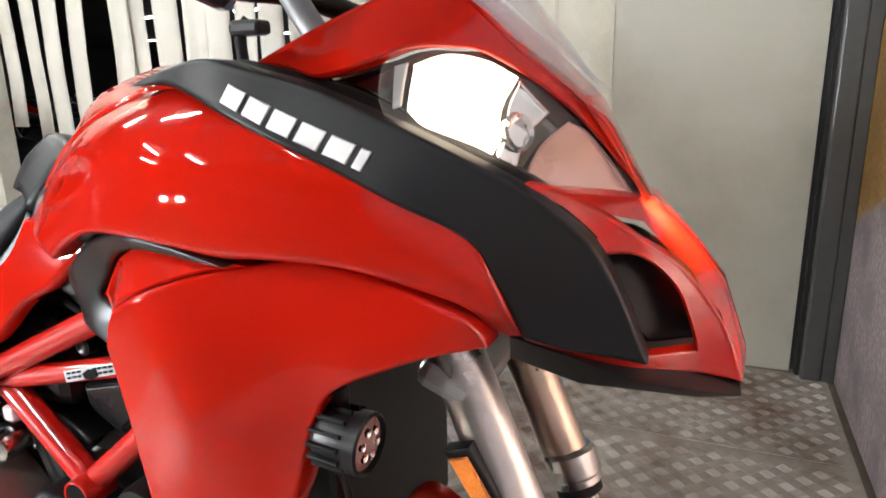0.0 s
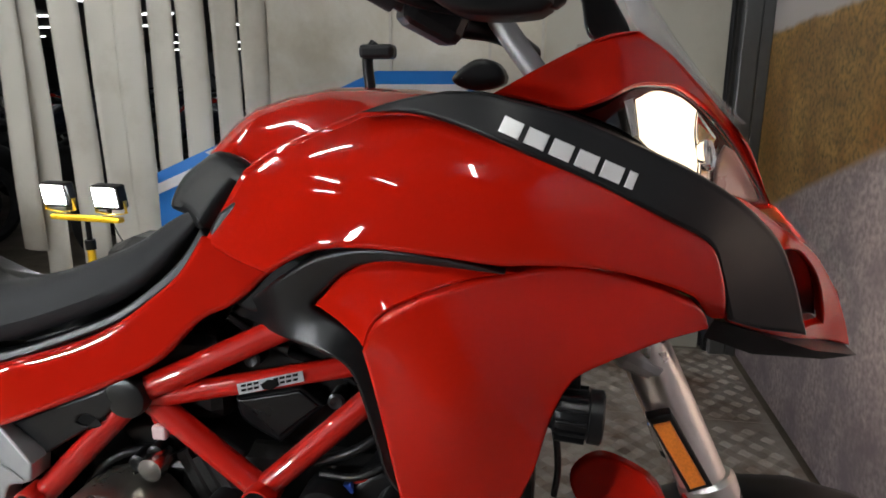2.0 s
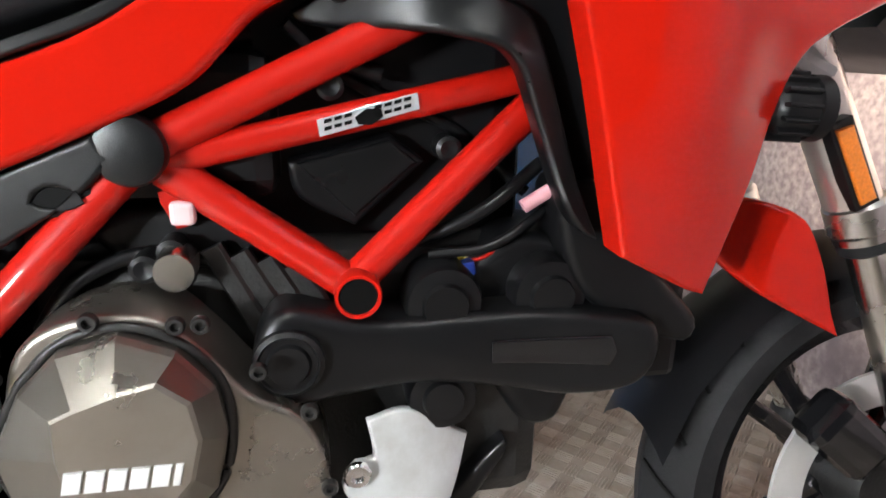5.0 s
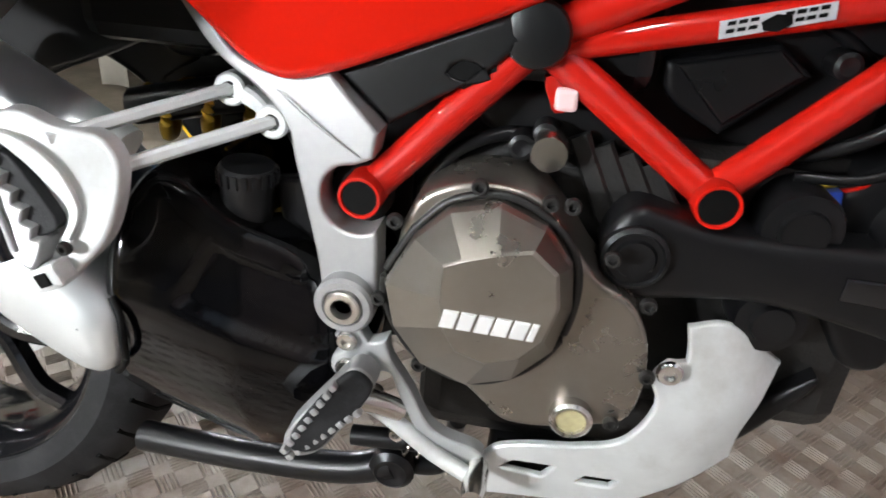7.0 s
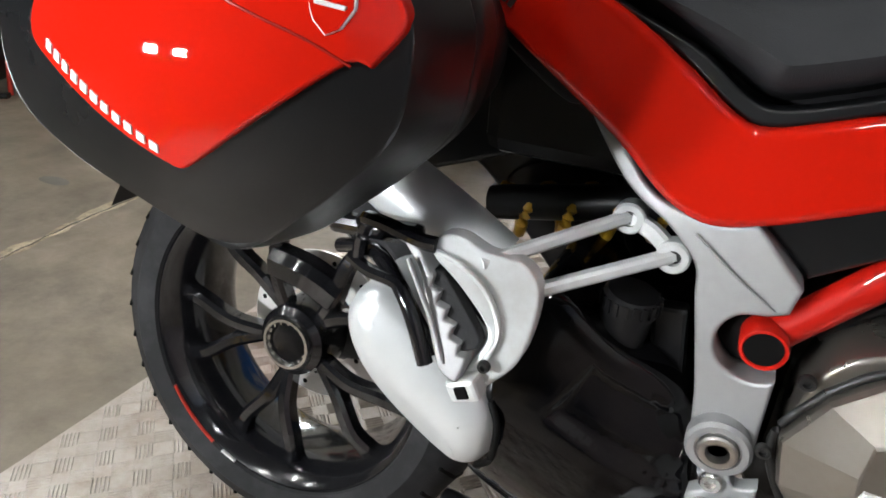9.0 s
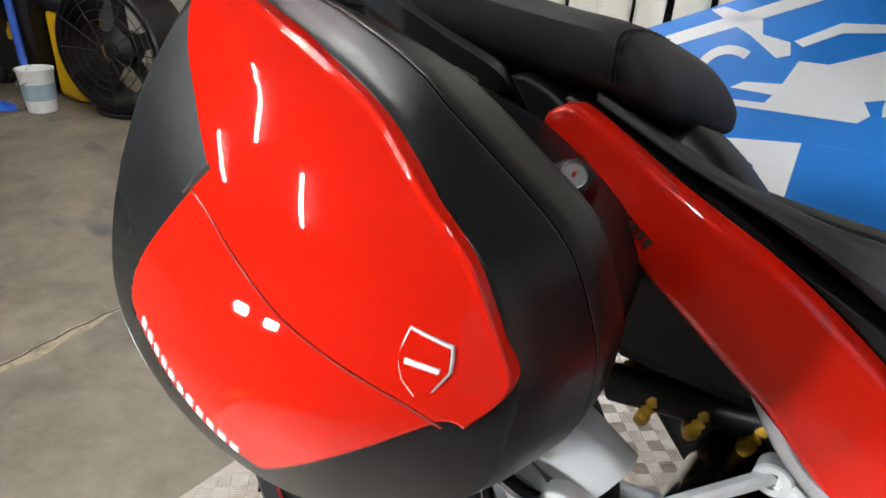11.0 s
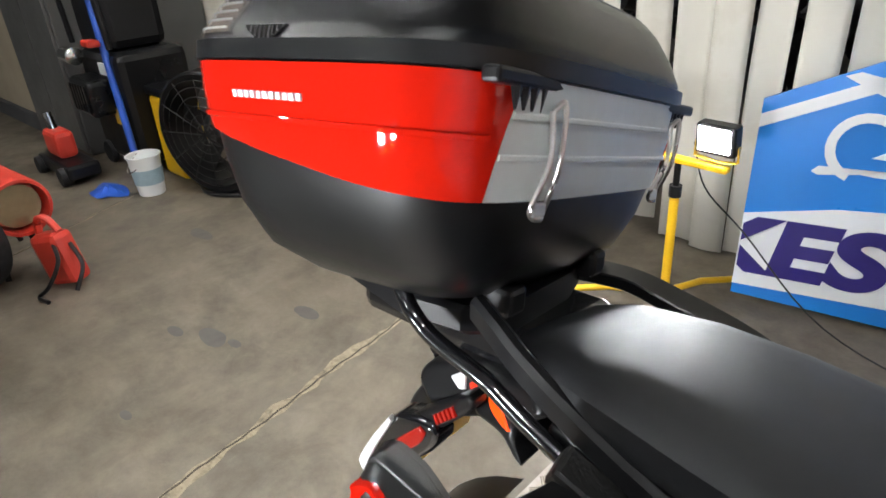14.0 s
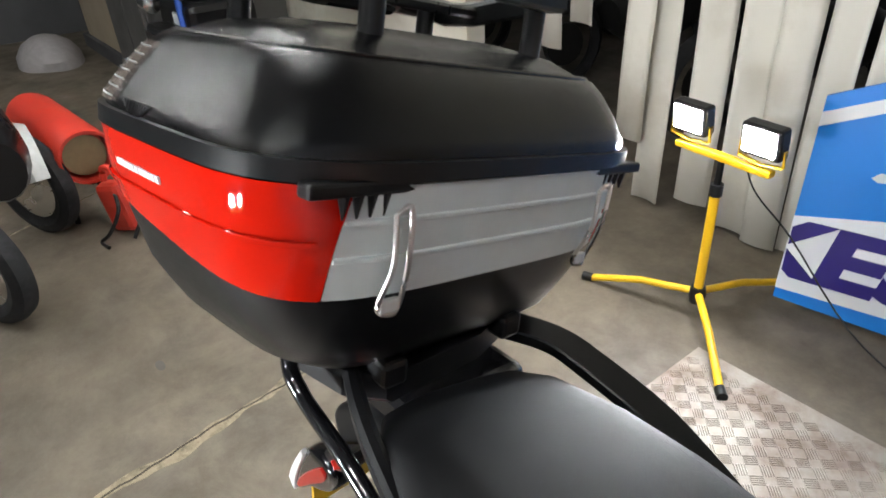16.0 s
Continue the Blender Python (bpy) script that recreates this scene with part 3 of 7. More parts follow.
lamp = panel("headlamp", [(1.28, 1.107, 1), (1.316, 1.116), (1.348, 1.13), (1.376, 1.13), (1.399, 1.127), (1.44, 1.1), (1.48, 1.061), (1.522, 1.007), (1.539, .977), (1.532, .962, 1), (1.499, .979), (1.449, 1.012), (1.427, 1.02), (1.381, 1.053), (1.335, 1.085)],
             [(x, z, y + .035) for x, z, y in NOSE], GLOSSB, bike, "black headlamp housing", thick=.02, edge=.003, res=.014)
NOSE_IN = [(x, z, y + .022) for x, z, y in NOSE]
panel("reflector", [(1.35, 1.118, 1), (1.372, 1.127), (1.4, 1.121), (1.424, 1.106, 1), (1.418, 1.08), (1.42, 1.05), (1.415, 1.03, 1), (1.39, 1.05, 1), (1.368, 1.066), (1.354, 1.08, 1)], NOSE_IN, LAMP, lamp, "lit headlamp reflector", thick=.006, edge=.003, res=.01)
panel("inner_reflector", [(1.426, 1.104, 1), (1.452, 1.074, 1), (1.44, 1.055), (1.436, 1.022, 1), (1.418, 1.029, 1), (1.423, 1.05), (1.421, 1.08)], NOSE_IN, CHROME, lamp, "chrome inner reflector", thick=.006, edge=.003, res=.01)
lathe("projector_ring", [(.016, -.004), (.018, .004), (.016, .007), (.013, .004), (.012, -.002)], (1.432, -.05, 1.058), (.85, -.45, .25), CHROME, lamp, "chrome lamp ring", n=24)
panel("side_strip", [(1.337, 1.117, 1), (1.346, 1.12, 1), (1.35, 1.084, 1), (1.345, 1.082, 1)], [(x, z, y + .02) for x, z, y in NOSE], ALU, lamp, "grey strip beside the reflector", thick=.004, edge=.001)
# Pink backing colour stands in for red bodywork reflected in the clear lens
panel("lens_backing", [(1.466, 1.064, 1), (1.482, 1.054), (1.51, 1.015), (1.532, .978, 1), (1.5, .983), (1.455, 1.01), (1.442, 1.02, 1), (1.45, 1.046)], [(x, z, y + .02) for x, z, y in NOSE], ROSE, lamp, "clear lens corner with a painted rosy reflection", thick=.006, edge=.003, res=.01)
lathe("bulb", [(.002, -.016), (.011, -.012), (.013, .0), (.011, .012), (.002, .016)], (1.383, -.062, 1.085), (.9, -.4, .1), BULB, lamp, "bright headlamp bulb", n=18)
panel("lens", [(1.335, 1.118), (1.348, 1.13), (1.376, 1.13), (1.399, 1.127), (1.44, 1.1), (1.48, 1.061), (1.522, 1.007), (1.539, .977), (1.532, .962, 1), (1.499, .979), (1.449, 1.012), (1.427, 1.02), (1.381, 1.053), (1.345, 1.08)],
      NOSE, LENS, lamp, "clear headlamp lens", thick=.002, edge=.003, res=.014)
panel("brow_piece", [(1.17, 1.105), (1.225, 1.122), (1.282, 1.118), (1.335, 1.126), (1.352, 1.12), (1.352, 1.078), (1.385, 1.048), (1.418, 1.025), (1.41, 1.0), (1.35, 1.02), (1.27, 1.055)],
      [(1.2, 1.11, -.06), (1.28, 1.1, -.065), (1.34, 1.1, -.06), (1.44, 1.0, -.06)], GLOSSB, lamp, "black headlamp brow", thick=.02, edge=.004, res=.016)
slab("headlamp_back", 1.24, 1.45, .02, .1, .9, 1.05, PLASD, lamp, "", bev=.01)
BEAK = [(1.463, 1.018, -.094), (1.525, .977, -.03), (1.574, .941, -.012), (1.611, .891, .008), (1.628, .854, .01), (1.639, .82, .015), (1.592, .852, -.004), (1.531, .954, -.066), (1.556, .86, -.054), (1.458, .886, -.106), (1.5, .87, -.085), (1.545, .9, -.06)]
MOUTH = [(1.511, .955, 1), (1.537, .9535), (1.557, .939), (1.577, .912), (1.59, .875), (1.595, .855, 1), (1.556, .862, 1), (1.53, .915)]
panel("beak", [(1.44, 1.022, 1), (1.463, 1.018), (1.493, 1.0), (1.525, .977), (1.574, .941), (1.611, .891), (1.628, .854), (1.639, .82, 1), (1.6, .832), (1.56, .842), (1.5, .866), (1.458, .886, 1), (1.5, .878), (1.537, .872, 1), (1.517, .922), (1.497, .962), (1.47, .993)],
      BEAK, RED, bike, "glossy red beak", thick=.016, edge=.003, res=.009, holes=[MOUTH])
panel("beak_intake", [(1.505, .965), (1.54, .962), (1.59, .91), (1.606, .848, 1), (1.55, .858, 1), (1.52, .91)], [(x, z, y + .045) for x, z, y in BEAK], PLASD, bike, "black air intake", thick=.02, edge=.004, res=.015)
loft("beak_underside", [[Vector((1.445, y, .888)), Vector((1.56, y + .03, .848)), Vector((1.637, y + .1, .818)), Vector((1.6, y + .1, .81)), Vector((1.5, y + .04, .835)), Vector((1.44, y + .02, .86))] for y in (-.11, -.06, .0, .1)], PLASD, bike, "black beak underside")
rings = []
for x, z, y in ((1.46, 1.005, -.09), (1.541, .974, -.0), (1.584, .928, .0), (1.614, .89, .01), (1.639, .82, .02)):
    rings.append([Vector((x + .004 * (1 - s * s), .085 + s * (.085 - y), z + .012 * (1 - s * s))) for s in (-1, -.6, -.2, .2, .6, 1)])
mesh_ob("beak_top", [v for r in rings for v in r], [[i * 6 + j, i * 6 + j + 1, (i + 1) * 6 + j + 1, (i + 1) * 6 + j] for i in range(4) for j in range(5)], RED, bike, "glossy red beak top")
# wind screen, its bracket
scr = []
for (xn, yn, zn), (xs, zs) in (((1.484, .0, 1.091), (1.484, 1.09)), ((1.416, .0, 1.145), (1.45, 1.14)), ((1.355, .0, 1.2), (1.41, 1.19)), ((1.328, -.005, 1.248), (1.366, 1.25)), ((1.302, -.02, 1.29), (1.325, 1.305)), ((1.262, -.03, 1.335), (1.276, 1.345)), ((1.19, -.03, 1.405), (1.2, 1.405))):
    row = []
    for j in range(9):
        s = j / 4 - 1
        k = 1 - abs(s) ** 2.2
        row.append(Vector((xn + (xs - xn) * k, .08 + s * (.08 - yn), zn + (zs - zn) * k)))
    scr.append(row)
ws = mesh_ob("wind_screen", [v for r in scr for v in r], [[i * 9 + j, i * 9 + j + 1, (i + 1) * 9 + j + 1, (i + 1) * 9 + j] for i in range(6) for j in range(8)], CLEAR, bike, "clear tinted wind screen")
ws.visible_shadow = False
mod = ws.modifiers.new("shell", "SOLIDIFY")
mod.thickness = 0.003
panel("screen_bracket", [(1.275, 1.272), (1.288, 1.285), (1.31, 1.265), (1.352, 1.198), (1.345, 1.185), (1.305, 1.19), (1.292, 1.235)], .04, PLAS, bike, "black screen bracket", thick=.02, edge=.004)
screw((1.317, .035, 1.278), .011, bike, PLASD)
screw((1.30, .10, 1.29), .011, bike, PLASD)
# handlebar, hand guard, mirror stem
tube("handlebar", [(1.235, .05, 1.17), (1.20, -.03, 1.19), (1.14, -.09, 1.20), (1.06, -.14, 1.245), (.975, -.19, 1.285)], .012, PLASD, bike, "black handlebar")
tube("grip", [(1.10, -.115, 1.222), (1.04, -.152, 1.255), (.972, -.192, 1.287)], .018, RUBB, bike, "black rubber grip")
block("switch_housing", (.07, .05, .045), Matrix.Translation((1.135, -.095, 1.205)) @ pose(0, 0, 0, 0, 25, 30), PLASD, bike, "black switch housing", bev=.012)
block("brake_reservoir", (.05, .045, .04), Matrix.Translation((1.19, -.06, 1.235)) @ pose(0, 0, 0, 0, 10, 20), PLASD, bike, "black fluid reservoir", bev=.008)
tube("brake_lever", [(1.19, -.1, 1.205), (1.12, -.16, 1.215), (1.03, -.21, 1.26)], .006, PLASD, bike)
tube("clip_stem", [(1.27, -.07, 1.115), (1.233, -.067, 1.161), (1.2, -.06, 1.205)], .013, ALU, bike, "grey handlebar riser")
GUARD = [(.98, 1.3, -.235), (1.12, 1.31, -.25), (1.25, 1.3, -.215), (1.285, 1.21, -.16), (1.2, 1.36, -.2)]
hg = panel("hand_guard", [(.976, 1.3), (.99, 1.317), (1.079, 1.314, 1), (1.093, 1.324, 1), (1.131, 1.332), (1.205, 1.352), (1.252, 1.335), (1.262, 1.309), (1.275, 1.247), (1.272, 1.207), (1.255, 1.202), (1.24, 1.217), (1.215, 1.247), (1.144, 1.287), (1.047, 1.287, 1), (.98, 1.28)],
           GUARD, PLAS, bike, "black hand guard with indicator", thick=.014, edge=.006)
panel("indicator_lens", [(1.158, 1.329), (1.205, 1.344), (1.24, 1.321), (1.268, 1.262), (1.26, 1.254, 1), (1.246, 1.253), (1.22, 1.267), (1.192, 1.29)], [(x, z, y + .004) for x, z, y in GUARD], STEEL, hg, "bright indicator reflector", thick=.004, edge=.003, lift=.005)
for k in range(6):
    s_ = k / 5
    lathe("led_cell", [(.006, .004), (.005, -.001), (.002, -.003), (.0005, -.003)], (1.185 + .065 * s_, -.238 + .028 * s_, 1.322 - .048 * s_), (.1, 1, 0), CHROME, hg, "", n=12)
panel("indicator_lens", [(1.158, 1.33), (1.205, 1.345), (1.241, 1.322), (1.269, 1.262), (1.26, 1.253, 1), (1.245, 1.252), (1.219, 1.266), (1.19, 1.29)], GUARD, SMOKE, hg, "clear indicator lens", thick=.004, edge=.003, lift=.006)
panel("guard_underside", [(.99, 1.285), (1.06, 1.268), (1.114, 1.246), (1.129, 1.226), (1.176, 1.198), (1.25, 1.198), (1.262, 1.215), (1.203, 1.262), (1.123, 1.3), (1.0, 1.3)], -.185, PLASD, bike, "black lever and switch housing", thick=.07, edge=.012)
tube("mirror_stem", [(1.005, .12, 1.12), (1.0, .123, 1.17), (1.01, .13, 1.19)], .008, PLASD, bike)
block("far_lever", (.05, .03, .02), Matrix.Translation((1.015, .125, 1.178)), PLASD, bike, bev=.006)
panel("instrument_hood", [(1.13, 1.14), (1.16, 1.165), (1.19, 1.16), (1.2, 1.135), (1.16, 1.125)], .06, PLASD, bike, thick=.06, edge=.008)
# forks and front wheel
for yl, nm in ((-.105, "fork_leg"), (.105, "fork_leg")):
    top, mid, low = leaned(1.335, yl, .93), leaned(1.475, yl, .635), leaned(1.59, yl, .33)
    leg = tube(nm, [top, (top + mid) / 2, mid], .0285, FORK if yl < 0 else GOLD, bike, "silver upper fork tube", smooth=False, n=20)
    tube("stanchion", [mid, low], .0215, STEEL, leg, "polished steel fork stanchion", smooth=False, n=18)
    d = (low - mid).normalized()
    lathe("fork_collar", [(.03, -.045), (.034, -.04), (.034, -.012), (.031, -.008), (.031, 0), (.025, .001)], mid, d, STEEL, leg, "machined fork collar", n=24)
    lathe("dust_seal", [(.029, 0), (.029, .012), (.023, .016)], mid, d, RUBB, leg, n=24)
    lathe("fork_foot", [(.024, -.03), (.03, -.02), (.032, .03), (.02, .05)], low, d, CAST, leg, n=18)
block("triple_clamp", (.065, .27, .032), Matrix.Translation(leaned(1.37, 0, .815)) @ pose(0, 0, 0, -9, 24, 1.5), ALU, bike, "grey lower fork clamp", bev=.012)
amb = panel("side_reflector_base", [(1.383, .768, 1), (1.409, .777, 1), (1.462, .69, 1), (1.436, .678, 1)], -.118, PLASD, bike, "black reflector holder", thick=.014, edge=.003)
panel("side_reflector", [(1.39, .762, 1), (1.408, .768, 1), (1.453, .694, 1), (1.437, .686, 1)], -.118, AMBER, amb, "amber side reflector", thick=.006, edge=.002, lift=.004)
FW = leaned(1.575, 0, .3)
AX = (LEAN.to_3x3() @ Vector((0, -1, 0))).normalized()
fw = lathe("front_wheel", [(.29, -.03), (.302, 0), (.29, .03), (.262, .055), (.232, .05), (.222, .03), (.222, -.03), (.232, -.05), (.262, -.055), (.29, -.03)], FW, AX, RUBB, bike, "black front tyre on a black rim", n=72)
lathe("rim", [(.232, -.045), (.205, -.03), (.2, 0), (.205, .03), (.232, .045), (.226, .03), (.21, 0), (.226, -.03), (.232, -.045)], FW, AX, GLOSSB, fw, "gloss black front rim", n=64)
lathe("brake_disc", [(.16, .055), (.16, .06), (.115, .06), (.115, .055), (.16, .055)], FW, AX, DISC, fw, "drilled front brake disc", n=48)
lathe("hub", [(.03, -.06), (.045, -.03), (.045, .03), (.03, .06)], FW, AX, CAST, fw, n=24)
block("brake_caliper", (.11, .05, .07), Matrix.Translation(FW + AX * .075 + Vector((-.09, 0, .1))) @ pose(0, 0, 0, 0, 40, 0), GLOSSB, bike, "black front brake caliper", bev=.015)
for k in range(10):
    a = 2 * math.pi * k / 10 + (.16 if k % 2 else -.16)
    u, w = AX.orthogonal().normalized(), AX.cross(AX.orthogonal().normalized())
    o = u * math.cos(a) + w * math.sin(a)
    i_ = u * math.cos(a * .9 + .1 * a) + w * math.sin(a)
    bar("spoke", [FW + i_ * .04, FW + o * .12, FW + o * .21], .02, .022, GLOSSB, fw)
# tread blocks of the front tyre
for k in range(26):
    a = 2 * math.pi * k / 26
    u, w = AX.orthogonal().normalized(), AX.cross(AX.orthogonal().normalized())
    c, t = u * math.cos(a) + w * math.sin(a), w * math.cos(a) - u * math.sin(a)
    bar("tread_groove", [FW + c * .3025 + AX * .004, FW + c * .2965 + AX * .027 + t * .012, FW + c * .279 + AX * .045 + t * .03], .005, .003, INK, fw, smooth=False, up=c)
panel("front_mudguard", [(1.305, .64), (1.34, .68), (1.4, .668), (1.425, .63), (1.46, .53, 1), (1.4, .56), (1.34, .595)], [(1.32, .65, -.06), (1.4, .66, -.085), (1.45, .55, -.1), (1.36, .6, -.095)], RED, bike, "glossy red rear half of front mudguard", thick=.012, edge=.006)
panel("mudguard_front", [(1.487, .65), (1.535, .63), (1.56, .595), (1.6, .5), (1.635, .4), (1.6, .39), (1.545, .5), (1.505, .615)], [(1.49, .64, -.08), (1.56, .6, -.1), (1.62, .42, -.1)], RED, bike, "glossy red front mudguard side", thick=.012, edge=.006)
g = []
for a in range(9):
    th = radians(20 + a * 15)
    g.append([leaned(1.575 - .335 * math.cos(th) * (1), yl, .3 + .335 * math.sin(th) - abs(yl) ** 2 * 6) for yl in (-.075, -.06, -.03, 0, .03, .06, .075)])
mesh_ob("mudguard_crown", [v for r in g for v in r], [[i * 7 + j, i * 7 + j + 1, (i + 1) * 7 + j + 1, (i + 1) * 7 + j] for i in range(8) for j in range(6)], MATT, bike, "black front mudguard crown")
# auxiliary fog lamp with cooling fins
FOG, FOGX = Vector((1.279, -.157, .79)), Vector((1, -.04, -.06)).normalized()
fog = lathe("fog_lamp", [(.0, -.012), (.017, -.012), (.02, .0), (.025, .004), (.0265, .008), (.0265, .036), (.029, .037), (.0295, .05), (.027, .052), (.026, .046), (.001, .044)], FOG, FOGX, PLASD, bike, "black round fog lamp with cooling fins", n=28)
FU = FOGX.orthogonal().normalized()
FV = FOGX.cross(FU)
for k in range(14):
    a = 2 * math.pi * k / 14
    c = FU * math.cos(a) + FV * math.sin(a)
    bar("cooling_fin", [FOG + c * .0275 + FOGX * .002, FOG + c * .0275 + FOGX * .034], .0035, .008, PLASD, fog, smooth=False, up=c)
lathe("lens", [(.025, .047), (.018, .049), (.001, .05)], FOG, FOGX, ROSE, fog, "clear fog lamp lens", n=24)
for k in range(6):
    a = 2 * math.pi * k / 6
    lathe("led_cell", [(.005, .0), (.0045, .003), (.001, .001)], FOG + (FU * math.cos(a) + FV * math.sin(a)) * .013 + FOGX * .0485, FOGX, CHROME, fog, "", n=10)
block("lamp_bracket", (.03, .012, .03), Matrix.Translation(FOG + Vector((.012, .004, .033))), PLASD, fog, bev=.004)
tube("fog_lamp_cable", [FOG + Vector((.0, .012, -.02)), (1.284, -.14, .74), (1.287, -.13, .7), (1.284, -.12, .66)], .004, PLASD, bike)
# radiator shroud inside the fairing
slab("radiator", 1.14, 1.26, -.11, .2, .5, .82, PLASD, bike, "black radiator", bev=.01)
panel("radiator_shroud", [(1.1, .71), (1.14, .72), (1.19, .65), (1.25, .585), (1.24, .56), (1.17, .585), (1.12, .63)], -.15, PLASD, bike, "black radiator shroud", thick=.06, edge=.01)

# trellis frame
def pipe(name, pts, r=.0165, parent=bike):
    return tube(name, pts, r, REDM, parent, "", smooth=False, n=18)


pipe("frame_tube", [(.612, -.152, .6), (.756, -.125, .75)])
pipe("frame_tube", [(.756, -.125, .752), (.936, -.11, .838), (1.1, -.09, .915)])
pipe("frame_tube", [(.77, -.118, .742), (1.04, -.1, .8), (1.12, -.09, .818)], .0135)
pipe("frame_tube", [(.77, -.115, .735), (.918, -.13, .632)])
pipe("frame_tube", [(.918, -.13, .632), (1.069, -.1, .768), (1.2, -.07, .885)])
for at in ((.613, -.158, .6035), (.922, -.138, .63)):
    lathe("frame_boss", [(.0205, .022), (.0205, -.019), (.0195, -.021), (.0172, -.021), (.0162, -.0195), (.0162, -.004), (.001, -.002)], at, (0, 1, 0), REDM, bike, "red open frame tube end", n=28)
    # Black filling paints the dark inside the open tube end
    lathe("boss_hole_shade", [(.0164, -.019), (.0162, -.0185), (.0155, -.007), (.012, -.006), (.006, -.006), (.005, -.003), (.001, -.003)], at, (0, 1, 0), INK, bike, n=20)
lathe("frame_cap", [(.027, .02), (.028, .004), (.026, .0), (.02, -.002), (.001, -.001)], (.752, -.148, .753), (0, 1, 0), PLAS, bike, "black round frame plug", n=28)
stk = panel("frame_sticker", [(.893, .7745, 1), (.977, .7965, 1), (.979, .783, 1), (.895, .7605, 1)], [(.77, .742, -.1335), (1.04, .8, -.1155), (.9, .9, -.125), (1.0, .6, -.118)], LABEL, bike, "silver identity sticker", thick=.001, edge=.0004, res=.02, lift=.0015)
for i in range(9):
    x0 = .899 + i * .0083
    if 3 <= i <= 4:
        continue
    for dz in (0, .0055):
        panel("print_bar", [(x0, .766 + (x0 - .895) * .262 + dz * 1.1 - .0015, 1), (x0 + .0062, .7676 + (x0 - .895) * .262 + dz * 1.1 - .0015, 1), (x0 + .0062, .7712 + (x0 - .895) * .262 + dz * 1.1 - .002, 1), (x0, .7696 + (x0 - .895) * .262 + dz * 1.1 - .002, 1)],
              [(.77, .742, -.1335), (1.04, .8, -.1155), (.9, .9, -.125), (1.0, .6, -.118)], INK, stk, thick=.0006, edge=.0002, res=.05, lift=.0028)
panel("print_oval", [(.924, .7765), (.934, .7835), (.946, .7835), (.948, .777), (.938, .77), (.927, .7705)], [(.77, .742, -.1335), (1.04, .8, -.1155), (.9, .9, -.125), (1.0, .6, -.118)], INK, stk, thick=.0006, edge=.0003, res=.05, lift=.0028)
panel("frame_hook", [(.762, .715), (.787, .714), (.789, .69), (.775, .683), (.768, .695)], -.115, REDM, bike, thick=.006, edge=.002)
# engine bay filling, boxes and wiring
slab("engine_core", .64, 1.12, -.1, .14, .36, .66, CAST, bike, "dark engine casting", bev=.03)
slab("air_box", .66, 1.1, -.06, .06, .62, .93, PLASD, bike, "black air box", bev=.04)
panel("battery_box", [(.866, .733, 1), (.958, .756, 1), (.99, .732, 1), (.925, .672, 1), (.875, .7)], -.085, PLASD, bike, "black electrics box", thick=.08, edge=.006)
panel("box_lid", [(.874, .732, 1), (.957, .752, 1), (.982, .732, 1), (.925, .682, 1)], -.088, PLAS, bike, thick=.004, edge=.003)
panel("air_duct", [(.70, .69), (.76, .70), (.82, .69), (.88, .66), (.86, .645), (.72, .655)], -.1, PLASD, bike, "black air duct", thick=.08, edge=.012)
for k in range(4):
    bar("cylinder_fin", [(.80 + k * .022, -.11, .665 - k * .006), (.84 + k * .022, -.115, .585)], .012, .02, CAST, bike)
for pts, m_, r in (([(.87, -.09, .85), (.93, -.07, .80), (1.02, -.06, .76), (1.09, -.08, .70)], PLASD, .006), ([(.98, -.1, .66), (1.04, -.11, .69), (1.1, -.09, .73)], PLASD, .007),
                   ([(.99, -.11, .65), (1.05, -.12, .66), (1.12, -.1, .70)], PLASD, .005), ([(1.02, -.1, .64), (1.035, -.11, .652), (1.05, -.11, .65)], YWIRE, .0025),
                   ([(1.02, -.1, .637), (1.04, -.112, .645), (1.06, -.11, .655)], REDM, .002), ([(1.075, -.12, .695), (1.1, -.12, .71)], PINK, .007), ([(.86, -.1, .79), (.9, -.09, .82), (.95, -.09, .81)], PLASD, .008),
                   ([(.66, -.12, .60), (.69, -.12, .64), (.74, -.11, .66), (.8, -.1, .65)], PLASD, .007), ([(.7, -.08, .8), (.76, -.07, .83), (.84, -.06, .84)], PLASD, .01)):
    tube("wire", pts, r, m_, bike, n=8)
block("connector", (.028, .014, .014), Matrix.Translation((1.02, -.11, .634)) @ pose(0, 0, 0, 0, -12, 0), BLUEC, bike, "blue wiring connector", bev=.002)
for at in ((.905, -.1, .80), (1.01, -.09, .745), (.75, -.13, .655), (.77, -.12, .665)):
    lathe("cable_boss", [(.012, .02), (.012, -.006), (.008, -.008), (.001, -.006)], at, (0, 1, 0), PLASD, bike, n=14)
block("plug", (.02, .012, .02), Matrix.Translation((.783, -.128, .70)), mat("pale_pink_plug", (.7, .5, .5), .5), bike, "pale pink plug", bev=.004)
lathe("oil_filler", [(.016, .03), (.018, 0), (.016, -.008), (.001, -.008)], (.775, -.14, .655), (0, 1, 0), STEEL, bike, n=18)

